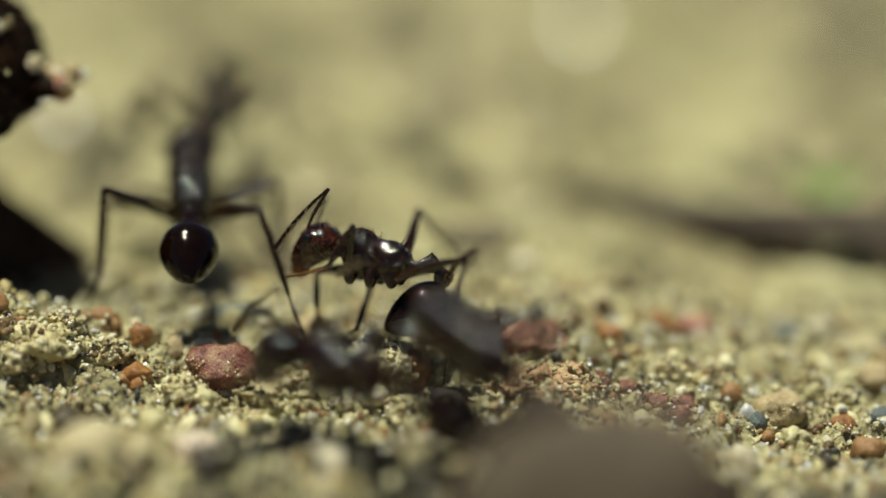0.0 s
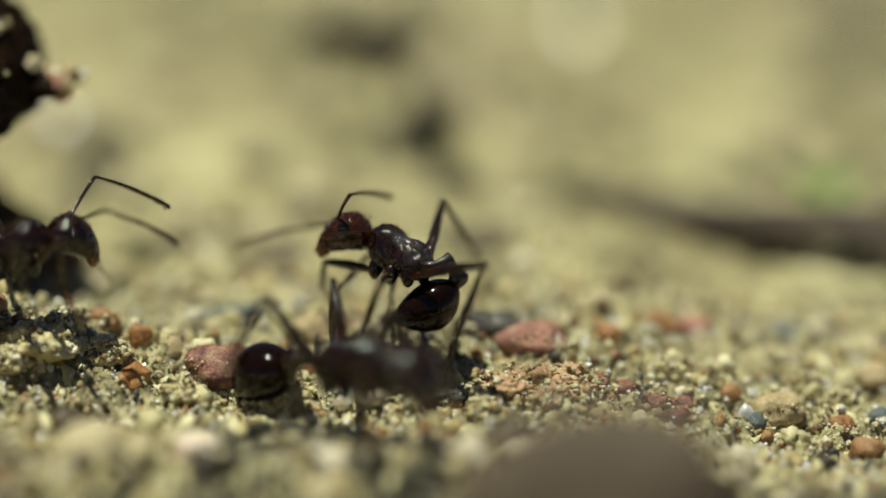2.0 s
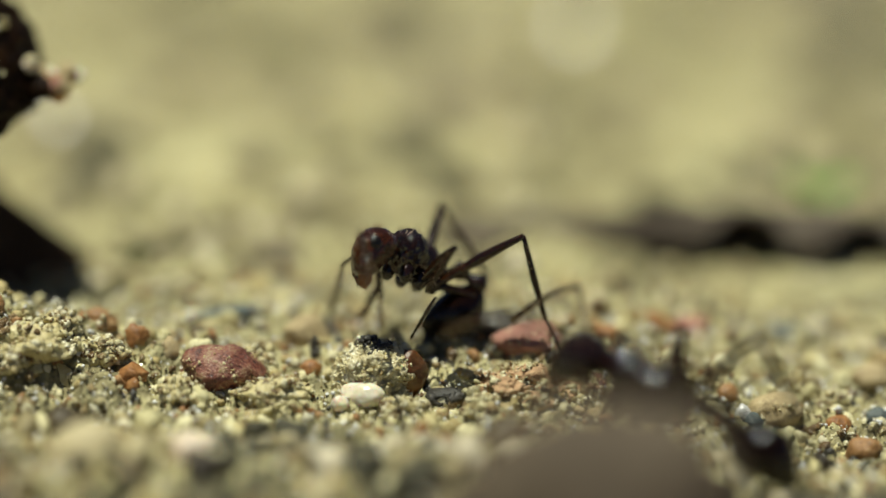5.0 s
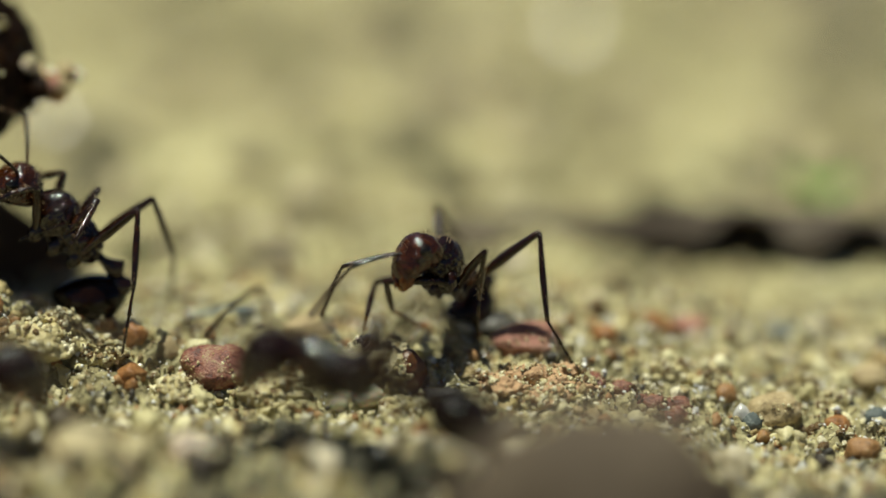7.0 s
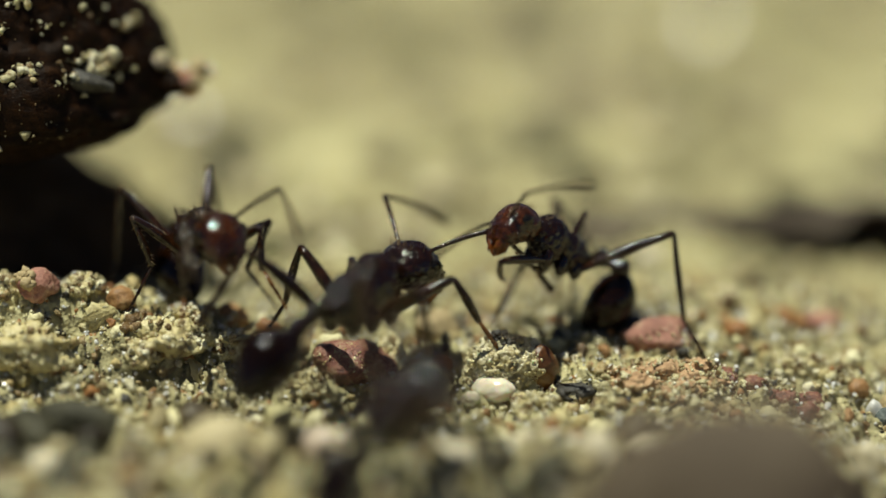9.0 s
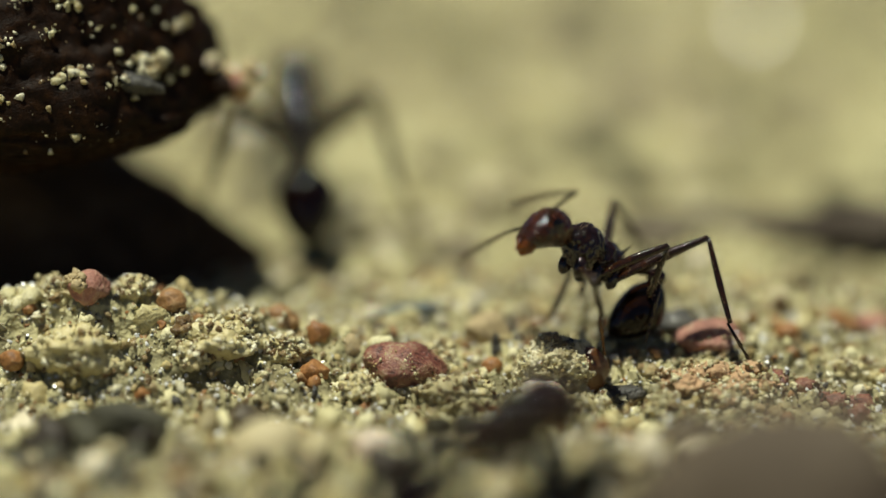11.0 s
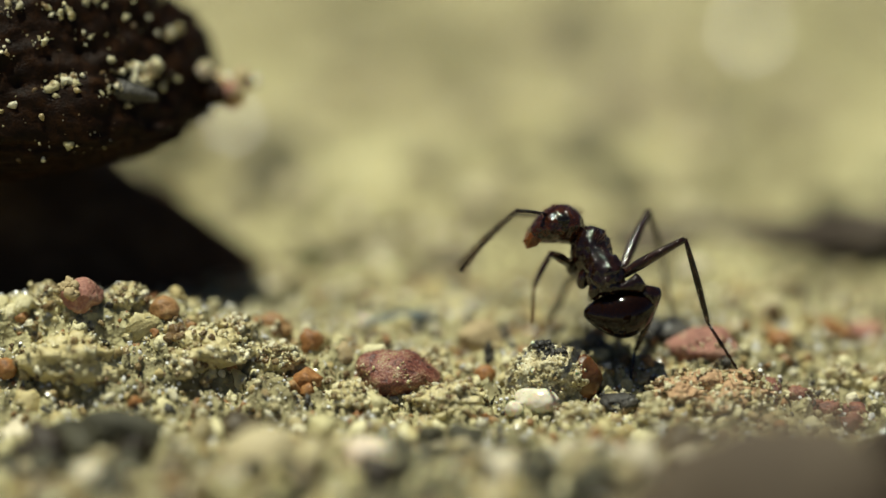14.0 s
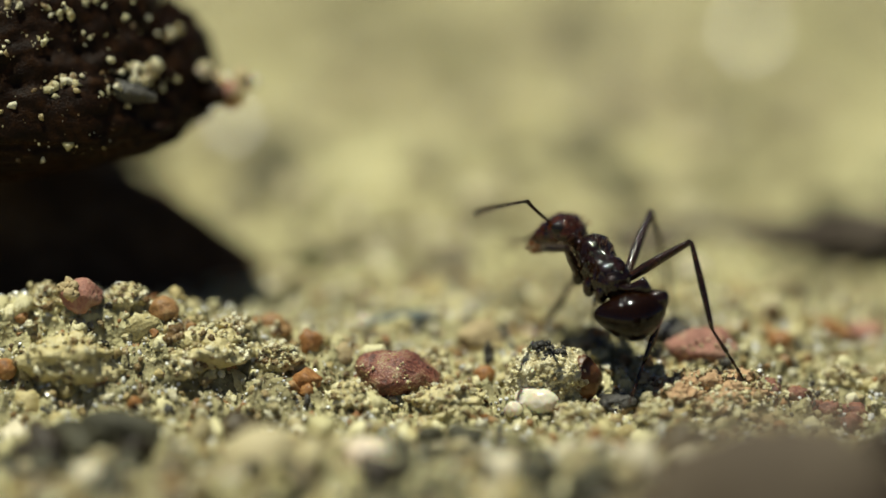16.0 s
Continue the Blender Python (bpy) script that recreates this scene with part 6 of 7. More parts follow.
    walk(p["mid_tibia_r"], [
        (0, mm(2.30, 0, 0, 3, 29, 168)), (0.5, mm(2.30, 0, 0, 5, 27, 162)), (1, mm(2.30, 0, 0, 5, 27, 163)), (1.5, mm(2.30, 0, 0, 10, 28, 166)),
        (2, mm(2.30, 0, 0, 11, 28, 164)), (2.5, mm(2.30, 0, 0, 9, 28, 166)), (3, mm(2.30, 0, 0, 11, 28, 164)), (3.5, mm(2.30, 0, 0, 12, 28, 164)),
        (3.67, mm(2.30, 0, 0, -9, 43, -159)), (3.83, mm(2.30, 0, 0, -14, 66, -113)), (4, mm(2.30, 0, 0, 55, 74, 2)),
        (5.25, mm(2.30, 0, 0, 82, 54, 99)), (6.5, mm(2.30, 0, 0, 58, 37, 154)), (6.75, mm(2.30, 0, 0, 80, 56, 103)), (7, mm(2.30, 0, 0, 45, 76, 4)),
        (7.5, mm(2.30, 0, 0, 109, 71, 34)), (8, mm(2.30, 0, 0, 63, 75, 21)), (8.5, mm(2.30, 0, 0, 74, 74, 26)), (9, mm(2.30, 0, 0, 70, 42, -0)),
        (9.5, mm(2.30, 0, 0, 103, 72, 29)), (12, mm(2.30, 0, 0, 80, 153, 4)), (12.25, mm(2.30, 0, 0, -32, 104, -118)),
        (12.5, mm(2.30, 0, 0, 107, 11, 9)), (12.75, mm(2.30, 0, 0, -30, 111, -107)), (13, mm(2.30, 0, 0, 60, 152, 3)),
        (13.5, mm(2.30, 0, 0, 63, 152, 7)), (14, mm(2.30, 0, 0, -77, 25, 158)), (14.5, mm(2.30, 0, 0, -74, 26, 157)),
        (15, mm(2.30, 0, 0, -76, 28, 159)), (15.5, mm(2.30, 0, 0, -70, 25, 156)), (16, mm(2.30, 0, 0, -75, 21, 155)),
    ])
    walk(p["petiole"], [
        (0, mm(0, 0, 0, -8, -8, 40)), (0.5, mm(0, 0, 0, -11, -7, 35)), (1, mm(0, 0, 0, -11, -2, 47)),
        (1.5, mm(0, 0, 0, -3, -3, 60)), (2, mm(0, 0, 0, -5, -8, 66)), (2.5, mm(0, 0, 0, -5, -8, 64)),
        (3, mm(0, 0, 0, -7, -2, 48)), (3.5, mm(0, 0, 0, -6, -16, 47)), (3.73, mm(0, 0, 0, -7, -4, 9)),
        (4, mm(0, 0, 0, -15, 5, -29)), (6.5, mm(0, 0, 0, -32, 15, -50)), (7, mm(0, 0, 0, -23, 20, -41)),
        (7.5, mm(0, 0, 0, -26, 14, -41)), (8, mm(0, 0, 0, -29, -2, -73)), (8.5, mm(0, 0, 0, -27, 3, -65)),
        (9, mm(0, 0, 0, -26, 9, -48)), (9.5, mm(0, 0, 0, -17, 16, -18)), (12, mm(0, 0, 0, -28, 16, -51)),
        (12.5, mm(0, 0, 0, -29, 14, -52)), (13, mm(0, 0, 0, -27, 19, -41)), (13.5, mm(0, 0, 0, -33, 19, -47)),
        (13.73, mm(0, 0, 0, -2, 24, 18)), (14, mm(0, 0, 0, 17, 1, 74)), (14.5, mm(0, 0, 0, 27, -18, 92)),
        (15, mm(0, 0, 0, 32, -14, 88)), (15.5, mm(0, 0, 0, 23, -16, 91)), (16, mm(0, 0, 0, 3, -2, 54)),
    ])
    walk(p["postpetiole"], [
        (0, mm(-0.70, -0.58, -0.12, -29, -74, 67)), (0.5, mm(-0.75, -0.53, -0.11, -48, -75, 81)), (1, mm(-0.63, -0.67, -0.03, -58, -77, 103)),
        (1.5, mm(-0.45, -0.80, -0.05, -12, -75, 72)), (2, mm(-0.37, -0.83, -0.13, -24, -78, 89)), (2.17, mm(-0.38, -0.83, -0.13, 24, -79, 101)),
        (2.33, mm(-0.39, -0.82, -0.13, 76, -81, 108)), (2.5, mm(-0.40, -0.82, -0.12, -38, -97, -79)), (2.67, mm(-0.47, -0.77, -0.09, -107, -81, 44)),
        (2.83, mm(-0.54, -0.73, -0.06, -55, -72, 47)), (3, mm(-0.61, -0.69, -0.03, -18, -67, 65)), (3.5, mm(-0.61, -0.65, -0.25, -32, -79, 77)),
        (3.73, mm(-0.70, -0.10, -0.08, -9, -61, 16)), (4, mm(-0.80, 0.44, 0.09, -20, -42, -13)), (6.5, mm(-0.57, 0.68, 0.25, -34, -25, -24)),
        (7, mm(-0.65, 0.57, 0.32, -24, -24, -23)), (7.5, mm(-0.68, 0.58, 0.22, -29, -29, -19)), (8, mm(-0.27, 0.88, -0.03, -31, -22, -61)),
        (8.5, mm(-0.38, 0.84, 0.04, -28, -14, -57)), (9, mm(-0.61, 0.68, 0.14, -28, -22, -32)), (9.5, mm(-0.84, 0.28, 0.26, -19, -31, -4)),
        (12, mm(-0.55, 0.69, 0.25, -39, -44, -14)), (12.5, mm(-0.54, 0.71, 0.23, -43, -46, -11)), (13, mm(-0.66, 0.57, 0.29, -35, -41, -6)),
        (13.5, mm(-0.60, 0.63, 0.29, -43, -40, -3)), (13.73, mm(-0.42, -0.13, 0.15, -9, -35, 27)), (14, mm(-0.25, -0.89, 0.01, 24, -44, 57)),
        (14.5, mm(0.03, -0.88, -0.28, 50, -56, 56)), (15, mm(-0.03, -0.89, -0.23, 56, -51, 48)), (15.5, mm(0.01, -0.89, -0.25, 45, -58, 56)),
        (16, mm(-0.54, -0.74, -0.03, 4, -36, 52)),
    ])
    walk(p["scape_l"], [
        (0, mm(3.38, 0.20, 0.42, 0, -65, 180)), (0.25, mm(3.28, 0.43, 0.50, 56, -40, 115)), (0.5, mm(3.18, 0.66, 0.59, 65, 0, 94)),
        (1, mm(3.31, 0.26, 0.77, 63, -4, 111)), (1.25, mm(3.25, 0.43, 0.75, 35, -44, 154)), (1.5, mm(3.18, 0.60, 0.73, -29, -40, -130)),
        (2, mm(3.05, 0.75, 0.76, 28, -41, 150)), (2.5, mm(3.14, 0.73, 0.44, 53, -34, 101)), (3, mm(3.12, 0.68, 0.74, 50, -15, 111)),
        (3.5, mm(2.85, 0.95, 0.66, 51, -3, 107)), (3.75, mm(2.92, 0.28, 0.14, 19, 18, 54)), (4, mm(2.98, -0.39, -0.38, -18, 3, -1)),
        (5.25, mm(3.18, -0.07, -0.03, 1, -9, 47)), (6.5, mm(3.37, 0.25, 0.33, 6, -31, 93)), (6.67, mm(3.30, -0.03, 0.23, 25, -14, 33)),
        (6.83, mm(3.23, -0.30, 0.12, 21, 10, -19)), (7, mm(3.16, -0.58, 0.02, -2, 20, -78)), (7.5, mm(3.26, 0.22, -0.08, 19, 12, 3)),
        (8, mm(3.01, -0.75, -0.01, -8, 31, -76)), (8.17, mm(3.10, -0.65, 0.05, 39, 14, -18)), (8.33, mm(3.19, -0.54, 0.12, 56, -29, 20)),
        (8.5, mm(3.29, -0.43, 0.18, 20, -70, 89)), (9, mm(3.39, 0.14, 0.31, 58, -21, 54)), (9.5, mm(3.34, 0.36, 0.43, 40, -46, 84)),
        (12, mm(3.39, -0.13, 0.46, 55, -17, 59)), (12.5, mm(3.39, -0.18, 0.47, 55, 4, 36)), (13, mm(3.32, 0.17, 0.02, 70, 51, 44)),
        (13.5, mm(3.25, -0.35, -0.03, 68, 99, 36)), (13.75, mm(2.94, 0.33, 0.40, 98, 37, 89)), (14, mm(2.62, 1.01, 0.83, 73, -20, 106)),
        (14.5, mm(2.24, 0.86, 1.18, -80, 132, -51)), (15, mm(2.33, 0.96, 1.05, -77, 136, -48)), (15.5, mm(2.97, 0.81, 0.04, 93, -27, 135)),
        (16, mm(2.98, 0.81, 0.77, 107, -36, 112)),
    ])
    walk(p["scape_r"], [
        (0, mm(3.34, -0.35, 0.34, -0, -37, -79)), (0.25, mm(3.37, -0.10, 0.43, -41, -2, -37)), (0.5, mm(3.39, 0.15, 0.52, -59, 48, -17)),
        (1, mm(3.33, -0.29, 0.70, -69, 12, -36)), (1.5, mm(3.38, 0.08, 0.63, -52, 43, -7)), (2, mm(3.34, 0.28, 0.65, -57, 16, -11)),
        (2.5, mm(3.37, 0.24, 0.33, -57, -7, -29)), (3, mm(3.36, 0.19, 0.64, -57, 6, -16)), (3.5, mm(3.24, 0.57, 0.53, -56, 20, -9)),
        (3.75, mm(2.90, -0.09, 0.07, -10, -5, -65)), (4, mm(2.56, -0.75, -0.40, 34, 21, -121)), (6.5, mm(3.35, -0.31, 0.28, 38, 0, -111)),
        (7, mm(2.78, -0.97, 0.11, 40, 20, -78)), (7.5, mm(3.20, -0.34, -0.13, 38, 2, -89)), (7.75, mm(2.85, -0.65, -0.14, 46, -49, -50)),
        (8, mm(2.51, -0.97, -0.15, -57, -64, 86)), (8.25, mm(2.73, -0.92, 0.03, 71, -42, -78)), (8.5, mm(2.96, -0.88, 0.21, 47, 20, -119)),
        (9, mm(3.31, -0.41, 0.27, 48, 8, -116)), (9.25, mm(3.35, -0.30, 0.31, 66, 45, -112)), (9.5, mm(3.38, -0.20, 0.35, 131, 74, -56)),
        (10.75, mm(3.29, -0.43, 0.41, 102, 25, -105)), (12, mm(3.20, -0.66, 0.46, 115, -24, -130)), (12.5, mm(3.16, -0.70, 0.48, 112, -9, -116)),
        (13, mm(3.24, -0.39, -0.03, -61, 175, 14)), (13.5, mm(2.97, -0.82, 0.06, -57, 107, 37)), (14, mm(3.05, 0.83, 0.52, -100, 32, 2)),
        (14.25, mm(2.84, 0.92, 0.67, -31, 125, 91)), (14.5, mm(2.64, 1.01, 0.82, 97, -5, -117)), (14.75, mm(2.67, 1.02, 0.73, 63, 41, -143)),
        (15, mm(2.70, 1.04, 0.64, -17, 45, 143)), (15.5, mm(3.19, 0.33, -0.16, -74, 43, 33)), (16, mm(3.32, 0.40, 0.59, -87, 42, 13)),
    ])
    walk(p["whip_l"], [
        (0, mm(1.75, 0, 0, -32, -17, -154)), (0.25, mm(1.75, 0, 0, -37, -8, -83)), (0.5, mm(1.75, 0, 0, -31, -1, -13)),
        (1, mm(1.75, 0, 0, -22, -9, -40)), (1.5, mm(1.75, 0, 0, -3, -1, -96)), (1.75, mm(1.75, 0, 0, -9, 11, -49)), (2, mm(1.75, 0, 0, -3, 24, -0)),
        (2.25, mm(1.75, 0, 0, -32, 5, -38)), (2.5, mm(1.75, 0, 0, -44, -26, -67)), (3, mm(1.75, 0, 0, -31, -39, -57)),
        (3.5, mm(1.75, 0, 0, -23, -7, -61)), (3.75, mm(1.75, 0, 0, -10, 19, 1)), (4, mm(1.75, 0, 0, 20, 18, 72)), (5.25, mm(1.75, 0, 0, 14, 43, 20)),
        (6.5, mm(1.75, 0, 0, -22, 50, -57)), (6.75, mm(1.75, 0, 0, -31, 35, -2)), (7, mm(1.75, 0, 0, -49, 30, 48)),
        (7.5, mm(1.75, 0, 0, -36, 31, -10)), (8, mm(1.75, 0, 0, -47, 36, 58)), (8.25, mm(1.75, 0, 0, -62, 40, -29)),
        (8.5, mm(1.75, 0, 0, -68, 29, -111)), (8.75, mm(1.75, 0, 0, -32, 46, -42)), (9, mm(1.75, 0, 0, -0, 25, 23)),
        (9.25, mm(1.75, 0, 0, -14, 18, -24)), (9.5, mm(1.75, 0, 0, -18, 3, -66)), (12, mm(1.75, 0, 0, -6, -31, -99)),
        (12.5, mm(1.75, 0, 0, -26, -7, -37)), (13, mm(1.75, 0, 0, -25, -6, -7)), (13.25, mm(1.75, 0, 0, -41, 11, 26)),
        (13.5, mm(1.75, 0, 0, -47, 34, 57)), (13.75, mm(1.75, 0, 0, -35, 7, -3)), (14, mm(1.75, 0, 0, -6, 3, -65)),
        (14.5, mm(1.75, 0, 0, 0, 26, -13)), (15, mm(1.75, 0, 0, 7, 22, -1)), (15.25, mm(1.75, 0, 0, 9, 3, -36)),
        (15.5, mm(1.75, 0, 0, 22, -10, -72)), (16, mm(1.75, 0, 0, -4, -19, -31)),
    ])
    walk(p["whip_r"], [
        (0, mm(1.75, 0, 0, 50, 41, 104)), (0.25, mm(1.75, 0, 0, 33, 16, 28)), (0.5, mm(1.75, 0, 0, 52, -6, -39)), (1, mm(1.75, 0, 0, 47, -4, 27)),
        (1.5, mm(1.75, 0, 0, 42, -32, 11)), (2, mm(1.75, 0, 0, 56, -31, 21)), (2.5, mm(1.75, 0, 0, 52, -38, 53)), (3, mm(1.75, 0, 0, 51, -49, 40)),
        (3.5, mm(1.75, 0, 0, 31, -23, 55)), (3.75, mm(1.75, 0, 0, 18, -13, 8)), (4, mm(1.75, 0, 0, 2, -15, -40)), (6.5, mm(1.75, 0, 0, -13, 26, 8)),
        (6.75, mm(1.75, 0, 0, -14, -3, -27)), (7, mm(1.75, 0, 0, 3, -27, -66)), (7.5, mm(1.75, 0, 0, -27, 22, -18)),
        (7.75, mm(1.75, 0, 0, 22, -0, 41)), (8, mm(1.75, 0, 0, 39, -52, 82)), (8.25, mm(1.75, 0, 0, -3, -6, 49)), (8.5, mm(1.75, 0, 0, -59, 0, -3)),
        (9, mm(1.75, 0, 0, -57, 23, -1)), (9.5, mm(1.75, 0, 0, -98, -17, 42)), (10.75, mm(1.75, 0, 0, -97, 7, -1)),
        (12, mm(1.75, 0, 0, -113, 25, -49)), (12.5, mm(1.75, 0, 0, -110, 12, -29)), (13, mm(1.75, 0, 0, -156, 23, -68)),
        (13.25, mm(1.75, 0, 0, -143, 27, -7)), (13.5, mm(1.75, 0, 0, -131, 19, 52)), (13.75, mm(1.75, 0, 0, -75, -16, 75)),
        (14, mm(1.75, 0, 0, -4, -53, 50)), (14.25, mm(1.75, 0, 0, 90, -35, -44)), (14.5, mm(1.75, 0, 0, 111, 27, -66)),
        (14.75, mm(1.75, 0, 0, 122, 29, -20)), (15, mm(1.75, 0, 0, 130, 23, 25)), (15.5, mm(1.75, 0, 0, 80, -30, 60)),
        (15.75, mm(1.75, 0, 0, 61, 4, 28)), (16, mm(1.75, 0, 0, 24, 20, -17)),
    ])


GROUP = "ants"
main_ant, main_parts = build_ant("glossy red-brown ant cleaning its feelers beside a crumbly pebble", GROUP, 1, 55, HEADSHELL)
near_ant, near_parts = build_ant("dark brown ant wandering over the soil before the cleaning ant", GROUP, 2, 30, None, STOUT)
crossing_ant, crossing_parts = build_ant("glossy black-brown ant running away across bare soil", GROUP, 3, 4, None, STOUT)
far_ant, far_parts = build_ant("dark ant wandering about on the far soil", GROUP, 4)
carrying_ant, carrying_parts = build_ant("dark brown ant running past towards a strip of bark", GROUP, 5)
passing_ant, passing_parts = build_ant("glossy dark ant that passes the cleaning ant and walks off", GROUP, 6, 28, None, STOUT)
leaving_ant, leaving_parts = build_ant("dark brown ant running off close before the others", GROUP, 8, 30, None, STOUT)
climbing_ant, climbing_parts = build_ant("red-brown ant rearing up beneath a dark bark clod", GROUP, 7, 85, HEADSHELL, STOUT)
for root, size in ((crossing_ant, 1.2), (near_ant, 1.2), (passing_ant, 1.28), (climbing_ant, 1.06), (leaving_ant, 1.15)):
    root.scale = (size, size, size)

# the climbing ant curls its hind body under itself
for name, where in (("petiole", (0, 0, 0, 0, -15, 0)), ("postpetiole", (-0.81, 0, -0.22, 0, -30, 0)), ("gaster", (-1.28, 0, -0.47, 0, -140, 0))):
    climbing_parts[name].matrix_basis = mm(*where)


def motions():
    """All that moves: the ants, and the strip of bark that one of them topples."""
    move_main_ant(main_ant, main_parts)
    stride(near_parts, 0.0, 14.0, 2.2, 0.5, 1.9, 0.15, 1, 0.85)
    stride(crossing_parts, 0.0, 1.4, 5.0, 0.8, [(0.0, 2.7), (0.2, 2.2)], 0.05, 2)
    stride(far_parts, 0.0, 3.2, 4.0, 0.7, 2.1, 0.07, 3)
    stride(carrying_parts, 1.6, 3.5, 5.0, 0.8, 2.1, 0.06, 4)
    stride(passing_parts, 6.2, 14.0, 2.6, 0.6, 2.1, 0.12, 5)
    stride(climbing_parts, 6.0, 10.4, 1.3, 0.4, [(7.2, 1.05), (7.6, 1.8), (8.0, 2.3)], 0.15, 6, 0.72)
    stride(leaving_parts, 0.0, 1.0, 5.0, 0.8, 1.9, 0.05, 7)
    walk(crossing_ant, full([
        (0, mm(-7.66, 4.00, 2.99, 0, -6, 92)), (0.1, mm(-6.90, 5.80, 2.88, 0, -4, 70)), (0.2, mm(-5.36, 8.49, 2.64, 0, -3, 42)),
        (0.3, mm(-3.46, 9.93, 2.82, 0, -2, 25)), (0.4, mm(-1.71, 12.00, 2.84, 0, -2, 28)), (0.5, mm(2.17, 15.40, 2.49, 0, -2, 20)),
        (0.7, mm(5.49, 16.73, 2.27, 0, -2, 12)), (0.8, mm(8.65, 17.44, 1.86, 0, 0, 6)), (0.9, mm(10.95, 17.31, 1.80, 0, 0, 6)),
        (1, mm(14.20, 16.47, 1.97, 0, 0, 0)), (1.25, mm(20.32, 15.56, 2.16, 0, 0, 0)),
    ]))
    walk(far_ant, full([
        (0, mm(-7.54, 12.26, 2.72, 0, -16, 78)), (0.2, mm(-7.55, 12.69, 2.77, 0, -16, 75)), (0.4, mm(-7.58, 12.26, 2.72, 0, -16, 92)),
        (0.6, mm(-7.18, 12.65, 2.79, 0, -14, 75)), (0.7, mm(-6.84, 13.09, 2.74, 0, -12, 66)), (0.8, mm(-6.12, 13.07, 2.75, 0, -8, 45)),
        (0.9, mm(-5.30, 12.85, 2.63, 0, -4, 18)), (1, mm(-3.33, 12.95, 2.60, 0, -4, 16)), (1.2, mm(-1.53, 12.52, 2.55, 0, -5, 26)),
        (1.5, mm(0.82, 17.00, 2.58, 0, -6, 34)), (1.7, mm(0.91, 16.59, 2.51, 0, -14, 66)), (1.8, mm(-0.00, 16.85, 2.62, 0, -16, 94)),
        (1.9, mm(-0.55, 17.20, 2.71, 0, -16, 100)), (2.05, mm(-1.77, 19.20, 2.97, 0, -8, 150)), (2.2, mm(-1.76, 19.20, 2.97, 0, -6, 170)),
        (2.4, mm(-3.44, 19.48, 2.98, 0, 0, 178)), (2.6, mm(-8.38, 21.64, 2.53, 0, 0, -180)), (2.8, mm(-12.31, 23.86, 2.06, 0, 0, -180)),
        (3.2, mm(-20.51, 22.18, 2.57, 0, 0, -180)),
        (4.0, mm(-44.00, 24.00, 2.60, 0, 0, -180)),
    ]))
    walk(carrying_ant, full([
        (1.7, mm(-19.96, -0.20, 2.69, 0, -6, 12)), (1.9, mm(-16.57, -0.73, 3.01, 0, -6, 10)), (2, mm(-13.78, -0.58, 3.08, 0, -5, 8)),
        (2.1, mm(-10.75, 3.12, 2.08, 0, -3, 5)), (2.2, mm(-7.64, 3.71, 2.09, 0, -2, 3)), (2.4, mm(-7.70, 3.47, 1.86, 0, -1, 10)),
        (2.5, mm(-5.39, 7.39, 1.94, 0, -2, 30)), (2.6, mm(-1.59, 11.43, 2.17, 0, 1, 15)), (2.8, mm(0.02, 14.52, 2.13, 0, 4, 10)),
        (3, mm(5.98, 14.12, 1.80, 0, 9, 5)), (3.1, mm(10.88, 15.75, 1.17, 0, -3, 0)), (3.4, mm(21.05, 15.30, 1.57, 0, -0, 0)),
    ]))
